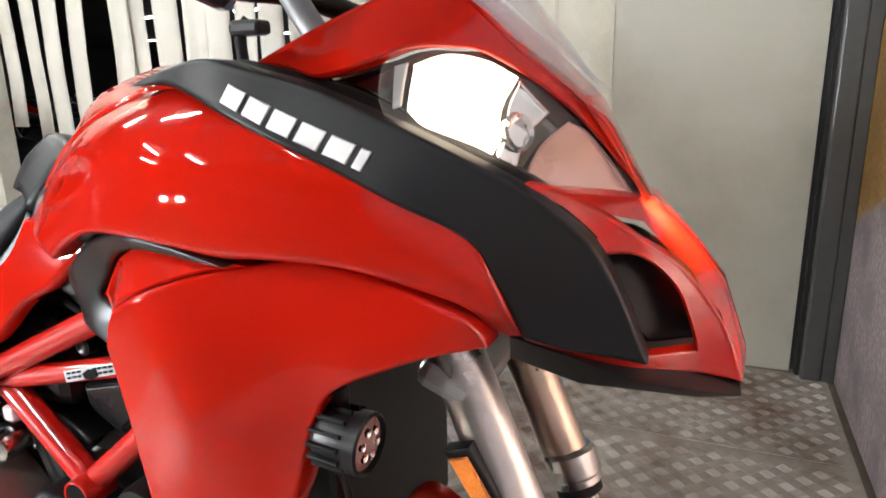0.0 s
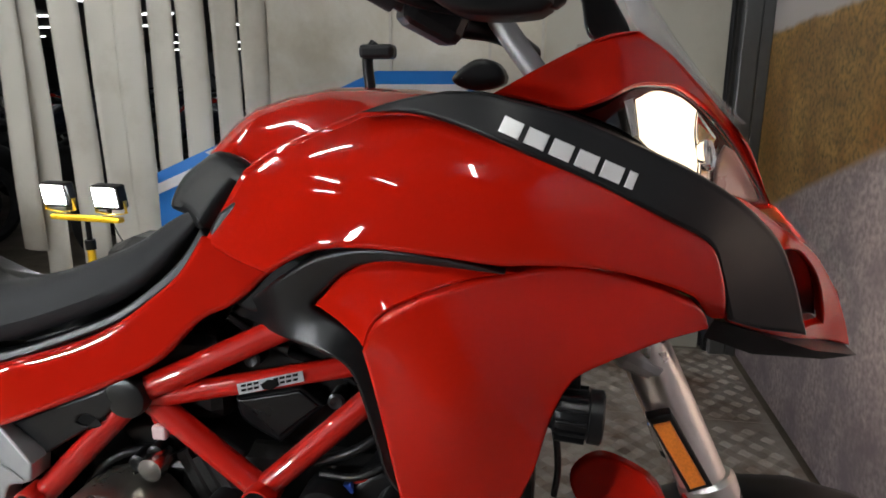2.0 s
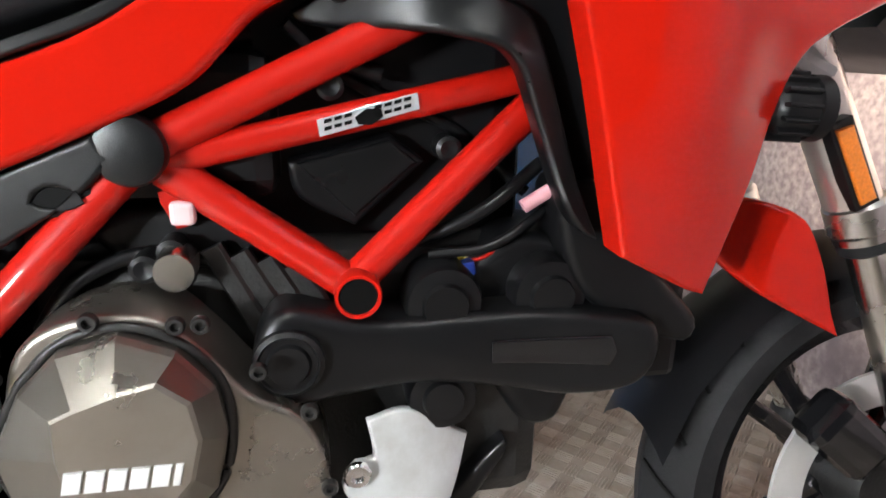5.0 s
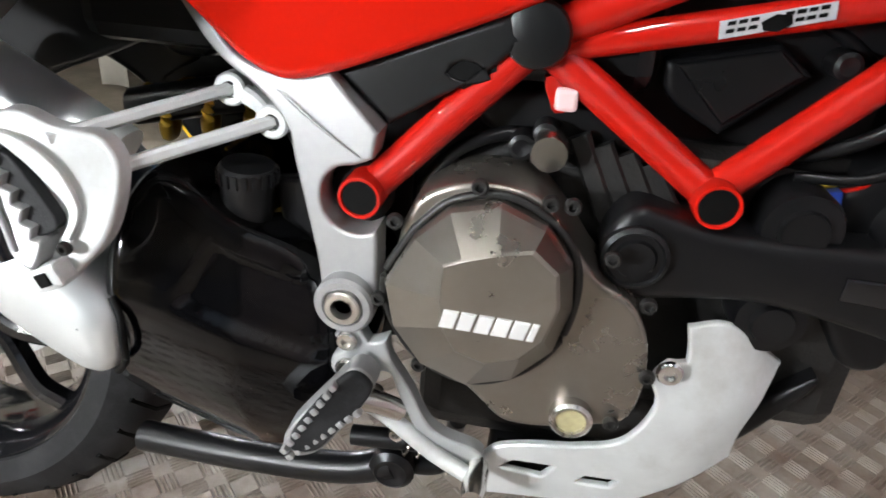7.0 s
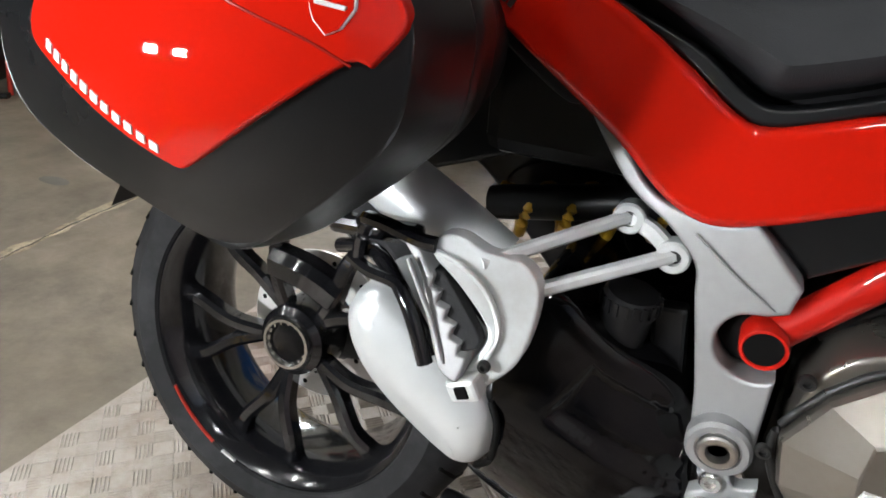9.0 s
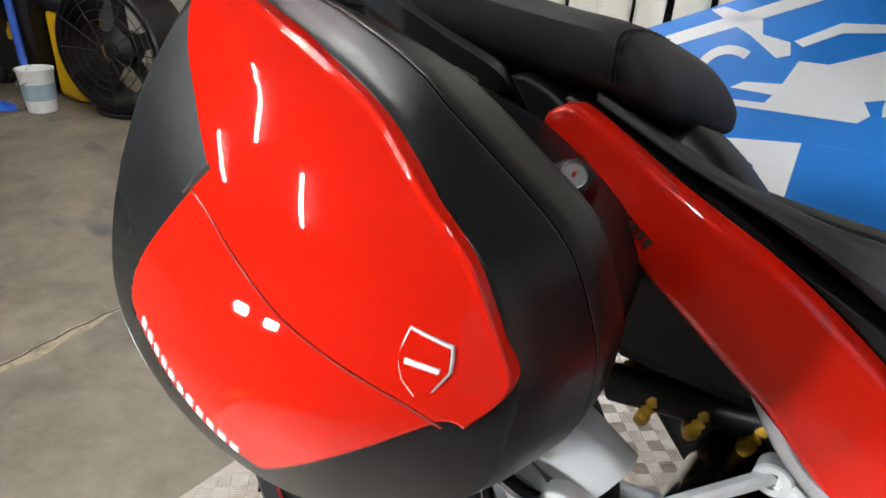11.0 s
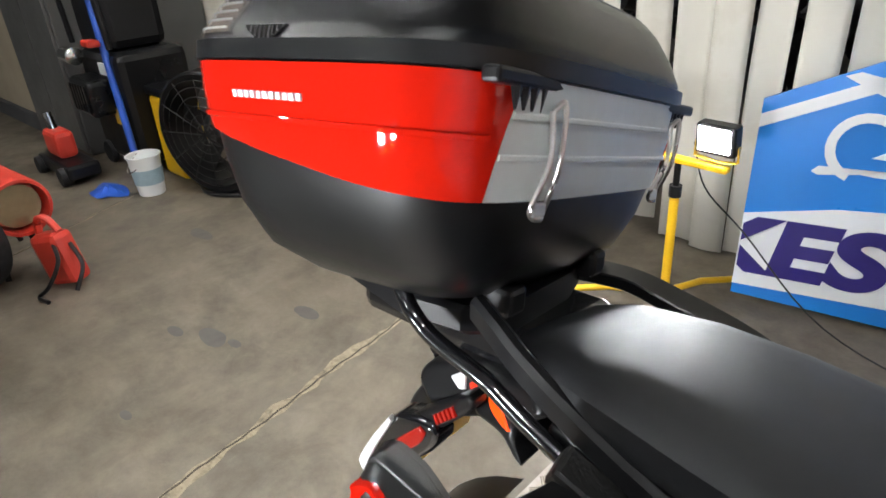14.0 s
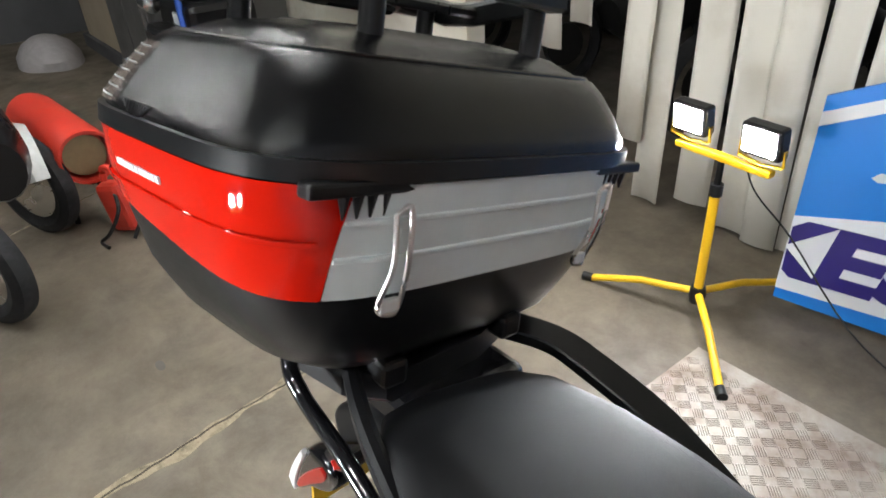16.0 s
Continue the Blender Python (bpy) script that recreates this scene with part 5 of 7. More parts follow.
# mud flap behind the rear wheel
rings = []
for a in range(5):
    th = radians(150 - a * 9)
    rings.append([RW + Vector((.345 * math.cos(th), y, .345 * math.sin(th))) for y in (-.09, -.085, -.03, .03, .085, .09)])
mesh_ob("rear_hugger", [v for r in rings for v in r], [[i * 6 + j, i * 6 + j + 1, (i + 1) * 6 + j + 1, (i + 1) * 6 + j] for i in range(4) for j in range(5)], PLASD, bike, "black rear wheel hugger")
# rear shock with yellow spring
tube("shock_spring", [(.30 + .0105 * k + .0 * k, .0 + .03 * math.sin(k * 1.257), .6 + .0022 * k + .03 * math.cos(k * 1.257)) for k in range(26)], .0075, SPRING, bike, "yellow shock spring", n=8, per=4)
tube("shock_body", [(.29, -.01, .61), (.6, -.01, .68)], .022, PLASD, bike, smooth=False)
panel("inner_fender", [(.26, .74), (.4, .79), (.55, .72), (.58, .62), (.52, .52), (.45, .56), (.42, .66), (.3, .66)], .06, PLASD, bike, "black inner fender", thick=.02, edge=.01, holes=[[(.295, .607), (.345, .66), (.395, .66), (.43, .628), (.42, .607)]])
panel("under_tail", [(-.2, .9), (.1, .94), (.3, .92), (.42, .80), (.36, .75), (.26, .76), (.1, .82), (-.15, .84)], -.03, PLASD, bike, "black under tail", back=.09, edge=.03, res=.025, drop=.3)

# seats
panel("rider_seat", [(.27, .952), (.36, .918), (.46, .895), (.56, .888), (.65, .902), (.72, .925), (.767, .945), (.81, .973), (.845, .988), (.852, .98), (.825, .94), (.785, .897), (.735, .866), (.68, .844), (.62, .822), (.574, .811), (.55, .816), (.505, .846), (.435, .883), (.34, .917), (.27, .945)],
      [(.3, .94, -.13), (.55, .85, -.15), (.6, .9, -.12), (.8, .93, -.12), (.8, .97, -.1)], SEAT, bike, "black vinyl rider seat", back=.17, edge=.026, res=.014, drop=.36)
panel("seat_rim", [(.25, .947), (.34, .909), (.44, .864), (.502, .838), (.55, .806), (.572, .801), (.62, .813), (.69, .838), (.743, .861), (.79, .893), (.829, .93), (.853, .966, 1), (.862, .957, 1), (.838, .92), (.798, .884), (.748, .85), (.69, .826), (.62, .801), (.57, .787), (.545, .793), (.493, .829), (.433, .867), (.34, .908), (.245, .943)],
      [(.3, .93, -.136), (.55, .79, -.15), (.6, .8, -.148), (.8, .9, -.124), (.85, .95, -.112)], PLAS, bike, "black plastic seat rim", thick=.02, edge=.003, res=.01)
ring_x = ((-.05, .05, .985, .965), (-.035, .09, .997, .955), (0, .115, 1.008, .95), (.08, .138, 1.012, .945), (.16, .15, 1.007, .935), (.23, .154, .998, .928), (.262, .154, .995, .925), (.277, .1545, .9925, .922), (.2815, .1515, .989, .923), (.286, .153, .9885, .921), (.297, .151, .979, .919), (.306, .146, .968, .918), (.313, .136, .958, .92), (.317, .115, .95, .925), (.319, .06, .945, .93))
rings = []
for x, hw, zt, zb in ring_x:
    r = []
    for j in range(24):
        a = 2 * math.pi * j / 24
        cy, cz = math.cos(a), math.sin(a)
        r.append(Vector((x, .015 + math.copysign(abs(cy) ** .55, cy) * hw, (zt + zb) / 2 + math.copysign(abs(cz) ** .6, cz) * (zt - zb) / 2 - .27 * (.065 + math.copysign(abs(cy) ** .55, cy) * hw))))
    rings.append(r)
ps = loft("passenger_seat", rings, SEAT, bike, "black vinyl passenger seat with a stitched front")


def seat_at(x, deg, off=0.0):
    """Point on the passenger seat's skin round the section at x."""
    xs = [q[0] for q in ring_x]
    hw, zt, zb = (float(np.interp(x, xs, [q[i] for q in ring_x])) for i in (1, 2, 3))
    c, s = math.cos(radians(deg)), math.sin(radians(deg))
    d = math.copysign(abs(c) ** .55, c) * (hw + off)
    return Vector((x, .015 + d, (zt + zb) / 2 + math.copysign(abs(s) ** .6, s) * ((zt - zb) / 2 + off) - .27 * (.065 + d)))


tube("stitch_seam", [seat_at(.282, 96 + 8 * k, .0003) for k in range(14)], .0016, SEAT, ps, n=8, per=3)
for k in range(26):
    block("stitch", (.0012, .0022, .0028), Matrix.Translation(seat_at(.2865, 98 + 3.9 * k, .0004)), CAST, ps, bev=0)
# grab rails, tail and luggage plate
bar("grab_rail", [(.186, -.124, .94), (.165, -.124, .949), (.12, -.122, .964), (.06, -.116, .984), (.0, -.104, 1.003), (-.035, -.094, 1.016), (-.07, -.08, 1.022)], .017, .03, MATT, bike, "satin black passenger grab rail", bev=.3, scale=[.25, .5, .7, .85, .95] + [1] * 26)
bar("grab_rail", [(.21, .195, .842), (.15, .2, .87), (.08, .2, .9), (0, .19, .925), (-.05, .175, .943), (-.1, .13, .965)], .04, .016, PLASD, bike, "satin black passenger grab rail", bev=.12)
panel("tail_side", [(.19, .952, 1), (.205, .955), (.25, .934), (.3, .89), (.36, .838), (.42, .79), (.4, .775), (.33, .82), (.26, .882), (.215, .922)], -.132, MATT, bike, "satin black tail frame rail", thick=.03, edge=.004)
panel("tail_inner_side", [(.03, .955), (.1, .955), (.18, .94), (.25, .905), (.31, .86), (.3, .83), (.2, .85), (.08, .895)], -.112, MATT, bike, "satin black inner tail side", thick=.03, edge=.008)
panel("tail_cover", [(-.03, .975), (.03, .98), (.12, .965), (.2, .93), (.24, .9), (.1, .9), (.02, .915), (-.02, .935)], -.075, GLOSSB, bike, "gloss black tail cover", back=.13, edge=.02, drop=.27)
tube("luggage_strut", [(-.16, -.1, 1.035), (-.123, -.118, 1.022), (-.1, -.12, 1.005), (-.075, -.12, .995), (-.03, -.12, .983), (-.005, -.12, .97), (.02, -.12, .957), (.06, -.12, .94), (.1, -.12, .92)], .0085, GLOSSB, bike, "black luggage rack strut")
TL = [(-.2, .86, -.058), (-.06, .92, -.06), (.01, .94, -.088), (-.1, .88, -.062)]
pod = panel("tail_lamp_pod", [(-.186, .882), (-.166, .897), (-.104, .925), (-.05, .935), (-.01, .95), (.01, .935), (-.02, .905), (-.03, .885), (-.01, .872), (-.052, .87), (-.091, .866), (-.107, .874), (-.162, .844), (-.184, .854), (-.192, .866)], TL, PLASD, bike, "satin black tail lamp pod", back=.02, edge=.01, res=.01)
panel("lamp_strip", [(-.076, .911, 1), (-.067, .912), (-.05, .9), (-.036, .89, 1), (-.049, .888), (-.067, .891), (-.075, .899)], TL, ORNG, pod, "lit orange lamp strip", thick=.004, edge=.002, res=.008, lift=.003)
panel("lamp_strip", [(-.108, .899), (-.085, .917), (-.083, .909), (-.105, .894)], TL, TAILR, pod, "lit red lamp strip", thick=.004, edge=.002, res=.008, lift=.003)

panel("lamp_lens", [(-.137, .894, 1), (-.117, .91, 1), (-.113, .89, 1), (-.122, .886)], TL, LETTER, pod, "pale corner of the tail lamp", thick=.004, edge=.002, lift=.004)
panel("plate_holder", [(-.27, .74), (-.24, .80), (-.17, .86), (-.08, .88), (-.1, .83), (-.18, .78), (-.25, .71)], -.02, PLASD, bike, "black number plate holder", back=.12, edge=.012)
rl = panel("rear_indicator", [(-.27, .716), (-.244, .766), (-.198, .83), (-.167, .849), (-.13, .856), (-.124, .832), (-.155, .791), (-.21, .749), (-.254, .706)], -.1, GLOSSB, bike, "gloss black rear indicator", back=-.07, edge=.008)
panel("red_lens", [(-.25, .722), (-.232, .752), (-.192, .8), (-.145, .848), (-.138, .842), (-.15, .819), (-.196, .772), (-.236, .73)], -.1, TAILD, rl, "dim red lens", thick=.004, edge=.002, lift=.003)
panel("clear_tip", [(-.261, .702, 1), (-.271, .72), (-.237, .778), (-.197, .834, 1), (-.193, .829), (-.227, .773), (-.25, .732)], -.1, LETTER, rl, "clear pale tip", thick=.006, edge=.002, lift=.004)
stalk = panel("indicator_stalk", [(-.179, .834), (-.112, .891), (-.078, .92), (-.073, .905), (-.119, .854), (-.147, .831)], -.092, PLASD, bike, "black indicator stalk", back=-.07, edge=.008)
for k in range(5):
    panel("ribbed_lens", [(-.13 + k * .0065, .868 + k * .006, 1), (-.126 + k * .0065, .872 + k * .006, 1), (-.121 + k * .0065, .861 + k * .006, 1), (-.125 + k * .0065, .857 + k * .006, 1)], -.092, TAILD, stalk, "dim red ribbed lens", thick=.003, edge=.001, lift=.003)
panel("number_plate", [(-.305, .6, 1), (-.27, .735, 1), (-.264, .735, 1), (-.299, .6, 1)], -.07, YELL, bike, "yellow number plate", back=.14, edge=.001)


for i in range(15):
    (xa, za), (xb, zb), h = ((.278, .9095), (.3235, .8795), .0052) if i < 11 else ((.3265, .8765), (.352, .861), .0075)
    n_ = 11 if i < 11 else 4
    s = (i if i < 11 else i - 11) / n_
    x0, z0, dx, dz = xa + (xb - xa) * s, za + (zb - za) * s, (xb - xa) / n_ * .68, (zb - za) / n_ * .68
    panel("letter_block", [(x0, z0, 1), (x0 + dx, z0 + dz, 1), (x0 + dx - h * .55, z0 + dz - h * .83, 1), (x0 - h * .55, z0 - h * .83, 1)], SIDE, SIDEP, bike, "", thick=.001, edge=.0003, res=.03, lift=.003)
block("rack_tab", (.06, .035, .022), Matrix.Translation((.088, -.138, .948)) @ pose(0, 0, 0, 8, 30, 12), CAST, bike, "dark cast pannier mount", bev=.005)

# ---- pannier on the right side ----
PAN_FORM = bowl([(.007, 1.021, -.297), (.033, 1.022, -.292), (.115, 1.0, -.312), (.2, .983, -.338), (.28, .953, -.36), (.34, .907, -.375), (.358, .878, -.377), (.343, .836, -.392), (.241, .768, -.426), (.211, .767, -.434), (.12, .824, -.442), (.11, .852, -.437),
            (.161, .914, -.418), (.169, .931, -.406), (.103, .951, -.375), (.042, .979, -.332), (.017, 1.001, -.309), (-.01, .9, -.375), (-.01, .8, -.41), (.3, .73, -.392), (.1, .7, -.405), (.24, .69, -.39), (.2, .85, -.436), (.25, .9, -.412), (0, .72, -.4)], 3)


def PAN(x, z):
    """Depth of the pannier cover: a smooth bowl with a crest running from its upper tip."""
    x, z = np.asarray(x, float), np.asarray(z, float)
    crest = 1.0155 - .205 * x - .27 * x * x
    fade = np.clip((.24 - x) / .1, 0, 1) * np.clip((x + .01) / .03, 0, 1)
    return PAN_FORM(x, z) - .005 * fade * np.exp(-np.sqrt((z - crest) ** 2 + .003 ** 2) / .014)


pan = root("pannier", .17, -.3, .67, "red and black hard pannier case clipped to the motorcycle", "pannier case")
BODY = [(.022, .857), (.025, .8), (.045, .765), (.1, .738), (.159, .712), (.2, .678), (.222, .667), (.25, .678), (.291, .71), (.331, .745), (.37, .79), (.38, .845), (.372, .877), (.35, .916), (.298, .953), (.244, .984), (.17, 1.006), (.113, 1.017), (.035, 1.033), (.0, 1.031), (-.002, .97), (.015, .9)]
panel("lid", [(.18 + (x - .18) * .925, .855 + (z - .855) * .925) for x, z in BODY], PAN, PLAS, pan, "black grained pannier lid", thick=.02, edge=.002, res=.008, lift=-.002)
pf = sheet(PAN)
loop = np.array([p[:] for p in curve2(BODY, .008)])
mid = np.array([.18, .855])


def rim_at(k):
    """Depth of the cover's surface along the loop drawn in to share k, smoothed."""
    y = pf(*(mid + (loop - mid) * k).T)
    for _ in range(14):
        y = (np.roll(y, 1) + 2 * y + np.roll(y, -1)) / 4
    return y


rim_y, rim_in, rim_low = rim_at(.95), rim_at(.925), rim_at(.89)
step_y = np.maximum(-.318, rim_y + .03)


def shell(name, levels, label):
    """Closed band round the case; each level is (scale, depth along the loop)."""
    rings = [[Vector((*p[:1], y, p[1])) for p, y in zip(mid + (loop - mid) * k, ys)] for k, ys in levels]
    n_ = len(loop)
    return mesh_ob(name, [v for r in rings for v in r], [[i * n_ + j, i * n_ + (j + 1) % n_, (i + 1) * n_ + (j + 1) % n_, (i + 1) * n_ + j] for i in range(len(rings) - 1) for j in range(n_)], PLAS, pan, label, angle=55)


shell("lid_wall", [(.88, rim_low + .009), (.9, .6 * rim_low + .4 * rim_in + .004), (.925, rim_in + .0015), (.94, .93 * rim_y + .07 * step_y + .001), (.955, .76 * rim_y + .24 * step_y), (.97, .52 * rim_y + .48 * step_y), (.984, .26 * rim_y + .74 * step_y), (.996, step_y - .0025), (.997, step_y - .001), (.992, step_y), (.975, step_y)], "black grained wall of the lid")
shell("middle_band", [(.97, step_y + .002), (.992, step_y + .002), (.997, step_y + .0035), (.996, step_y * .6 - .4 * .276), (.988, step_y * .1 - .9 * .277), (.982, -.276 + 0 * step_y), (.96, -.276 + 0 * step_y)], "black middle band of the case")
shell("base", [(.955, -.2745 + 0 * step_y), (.974, -.2745 + 0 * step_y), (.976, -.271 + 0 * step_y), (.94, -.266 + 0 * step_y), (.86, -.257 + 0 * step_y), (.76, -.245 + 0 * step_y), (.6, -.235 + 0 * step_y), (.3, -.228 + 0 * step_y), (.02, -.228 + 0 * step_y)], "black grained pannier base")
panel("inner_tub", [(.2 + (x - .18) * .8, .83 + (z - .85) * .8) for x, z in BODY], -.24, PLASD, pan, "", back=-.16, edge=.004, res=.04, shrink=.1)
panel("red_cover", [(.003, 1.02, 1), (.018, 1.026), (.035, 1.023), (.113, 1.007), (.17, .995), (.244, .972), (.298, .94), (.331, .915), (.357, .878), (.362, .86), (.347, .837, 1), (.336, .84), (.236, .766), (.222, .762), (.128, .816), (.106, .832), (.111, .858), (.144, .907), (.155, .926, 1), (.102, .954), (.06, .974), (.026, .996)],
      PAN, RED, pan, "glossy red pannier cover", thick=.01, edge=.003, res=.006, lift=.004)
gf = sheet(PAN)


def on_pan(x, z, up=.0):
    return Vector((x, float(gf(np.array([x]), np.array([z]))[0]) - up, z))


bar("cover_groove", [on_pan(x, z, .0042) for x, z in ((.15, .916), (.18, .907), (.212, .894), (.25, .877), (.286, .863), (.316, .851), (.338, .838))], .0012, .0016, REDL, pan, "")
for i in range(11):
    s = i / 10
    x0, z0 = .127 + s * .083, .8265 - s * .052
    dx, dz = .0052, -.003
    panel("letter_block", [(x0, z0, 1), (x0 + dx, z0 + dz, 1), (x0 + dx + .002, z0 + dz + .0062, 1), (x0 + .002, z0 + .0062, 1)], PAN, WHITEP, pan, thick=.001, edge=.0003, res=.03, lift=.0052)
em = panel("shield_badge", [(0.3147, 0.8878, 1), (0.3355, 0.8814, 1), (0.3379, 0.8686), (0.3323, 0.8582), (0.3243, 0.8542), (0.3171, 0.8622), (0.3131, 0.875)], PAN, LETTER, pan, "silver edged red shield badge", thick=.003, edge=.001, lift=.0055)
panel("badge_field", [(0.3154, 0.887, 1), (0.3351, 0.8802, 1), (0.3369, 0.8692), (0.3314, 0.8581), (0.3251, 0.855), (0.3181, 0.8627), (0.3135, 0.8756)], PAN, RED, em, "", thick=.002, edge=.0005, lift=.006)
panel("badge_band", [(.3172, .874, 1), (.3335, .8705, 1), (.333, .868, 1), (.3172, .8712, 1)], PAN, LETTER, em, "", thick=.002, edge=.0004, lift=.0066)
bar("carry_handle", [(.1, -.25, .999), (.15, -.256, .99), (.2, -.266, .984), (.255, -.276, .968)], .02, .01, PLAS, pan, "black folding carry handle")
bar("handle_slot", [(.1, -.262, 1.003), (.15, -.268, .995), (.2, -.278, .988), (.255, -.289, .973)], .005, .004, INK, pan)
block("handle_pad", (.066, .036, .006), Matrix.Translation((.186, -.234, .972)) @ pose(0, 0, 0, -22, 6, 5), PADG, pan, "worn dark grey label pad", bev=.002)
LK, LKX = Vector((.316, -.248, .924)), Vector((.35, -.6, .62)).normalized()
lk = lathe("lock", [(.019, -.022), (.017, -.008), (.013, -.003), (.0125, .002), (.011, .004), (.0088, .005), (.008, .003)], LK, LKX, PLASD, pan, "black lock collar", n=28)
lathe("lock_barrel", [(.008, 0), (.0076, .005), (.001, .0055)], LK, LKX, PADG, lk, "grey metal lock barrel", n=24)
lathe("barrel_ring", [(.009, .001), (.0088, .0055), (.0078, .0058), (.0074, .004)], LK, LKX, STEEL, lk, "bright ring round the lock", n=24)
block("key_slot", (.0014, .002, .007), Matrix.Translation(LK + LKX * .006) @ pose(0, 0, 0, 20, 15, 0), REDG, lk, "", bev=0)
bar("trim_edge", [on_pan(.147, .912, .003), on_pan(.154, .925, .004), on_pan(.158, .928, .002)], .003, .006, CHROME, pan, "bright trim corner")

# ---- top case ----
TC = pose(-.214, .081, 1.181) @ pose(0, 0, 0, 0, 0, 6.6) @ pose(0, 0, 0, -17.3, 0, 0) @ pose(0, 0, 0, 0, -3, 0)
case = root("top_case", -.2, .07, 1.0, "black, red and silver hard top case on the luggage plate", "top case")
CASE_E = .43
LEV = ((-.212, .07, .1), (-.203, .11, .152), (-.178, .138, .192), (-.14, .155, .219), (-.09, .166, .237), (-.05, .172, .248), (-.03, .175, .252), (0, .178, .256), (.02, .178, .255), (.045, .168, .24), (.07, .153, .222), (.082, .142, .21), (.086, .128, .192), (.09, .12, .185), (.094, .112, .176), (.1, .1, .16), (.108, .06, .1))


def case_at(t, u, off=0.0):
    us = [a[0] for a in LEV]
    hx, hy = np.interp(u, us, [a[1] for a in LEV]) * 1.02 + off, np.interp(u, us, [a[2] for a in LEV]) * 1.02 + off
    c, s = math.cos(t), math.sin(t)
    e = CASE_E
    return TC @ Vector((hx * math.copysign(abs(c) ** e, c), hy * math.copysign(abs(s) ** e, s), u))


def side_turn(f):
    """Turn round the case at a share f of its half length, on its near side."""
    return -math.acos(math.copysign(abs(f) ** (1 / CASE_E), f))


def case_shell(name, t0, t1, low, high, off, material, label, nt=36, nu=7, parent=None, side=False, slant=(0, 0)):
    verts, faces = [], []
    for layer in (off, off - .006):
        for i in range(nt + 1):
            t = side_turn(t0 + (t1 - t0) * i / nt) if side else t0 + (t1 - t0) * i / nt
            for j in range(nu + 1):
                a, b = low(t), high(t)
                verts.append(case_at(t + (slant[0] + (slant[1] - slant[0]) * i / nt) * j / nu, a + (b - a) * j / nu, layer))
    k, h = nu + 1, (nt + 1) * (nu + 1)
    for i in range(nt):
        for j in range(nu):
            faces.append([i * k + j, i * k + j + 1, (i + 1) * k + j + 1, (i + 1) * k + j])
    rim = [(i * k, (i + 1) * k) for i in range(nt)] + [(i * k + nu, (i + 1) * k + nu) for i in range(nt)] + [(j, j + 1) for j in range(nu)] + [(nt * k + j, nt * k + j + 1) for j in range(nu)]
    faces += [[a, b, b + h, a + h] for a, b in rim]
    return mesh_ob(name, verts, faces, material, parent or case, label, angle=30)


TS = [2 * math.pi * j / 72 for j in range(72)]
loft("base", [[case_at(t, u) for t in TS] for u in (-.212, -.209, -.203, -.192, -.178, -.16, -.135, -.11, -.09, -.07, -.05, -.03, -.004)], PLAS, case, "black grained case base")
loft("lid", [[case_at(t, u) for t in TS] for u in (.002, .02, .026, .032, .045, .058, .07, .078, .082, .086, .09, .094, .1, .104, .108)], CASEB, case, "shiny black grained case lid")
loft("lid_rim", [[case_at(t, u, .006) for t in TS] for u in (-.004, .012)], PLAS, case, "black lid rim")
bar("lid_ridge", [case_at(t, .0835, -.001) for t in TS] + [case_at(TS[0], .0835, -.001)], .006, .005, CASEB, case, "", smooth=False)
T1 = radians(38)


def red_low(t):
    """Lower edge of the red panel: deep at the front corner, sweeping up to the back."""
    c = math.cos(t)
    f = math.copysign(abs(c) ** CASE_E, c)
    return -.102 + .05 * max(0, (.9 - f) / 1.9) ** 1.7


case_shell("red_side_panel", -radians(172), -T1, red_low, lambda t: -.006, .004, RED, "glossy red case side panel", nt=48, slant=(0, .2))
case_shell("red_side_panel", T1, radians(172), red_low, lambda t: -.006, .004, RED, "glossy red case side panel", nt=48, slant=(-.2, 0))
case_shell("front_panel", -T1 + .004, T1 - .004, lambda t: -.102, lambda t: -.006, .003, SILVP, "silver grey case front panel", nt=24, nu=10, slant=(.2, -.2))
for u in (-.034, -.066):
    half = T1 - .012 - .2 * (u + .102) / .096
    bar("panel_rib", [case_at(-half + 2 * half * i / 20, u, .0035) for i in range(21)], .004, .005, SILVP, case, "", smooth=False)
bar("panel_rib", [case_at(-T1 - (radians(150)) * i / 30, -.052, .005) for i in range(31)], .003, .005, RED, case, "", smooth=False)
lens = case_shell("case_reflector", -.97, -.42, lambda t: .018, lambda t: .072, .003, SMOKE, "clear smoked reflector on the case", nt=16, nu=10, side=True)
case_shell("reflector_backing", -.97, -.43, lambda t: .019, lambda t: .071, -.001, CHROME, "", nt=12, nu=6, parent=lens, side=True)
for j in range(7):
    bar("reflector_rib", [case_at(side_turn(-.96 + .52 * i / 10), .022 + j * .0075, .0025) for i in range(11)], .0012, .002, POSTM, lens, "", smooth=False)
case_shell("vent_grille", -.3, -.02, lambda t: .006 + .016 * min(1, abs(-abs(math.cos(t)) ** CASE_E + .16) / .14), lambda t: .0235, .0015, INK, "", nt=14, nu=2, side=True)
for j in range(9):
    f = -.28 + j * .031
    bar("vent_rib", [case_at(side_turn(f), .0225, .002), case_at(side_turn(f), .0225 - .014 * (1 - abs(f + .16) / .14), .002)], .0015, .002, PLAS, case, "", smooth=False)
for i in range(11):
    f = -.37 + i * .044
    h = .0029
    case_shell("letter_block", f, f + .026, lambda t: -.036, lambda t, d=h: -.036 + 2 * d, .0062, WHITEP, "", nt=3, nu=1, side=True)
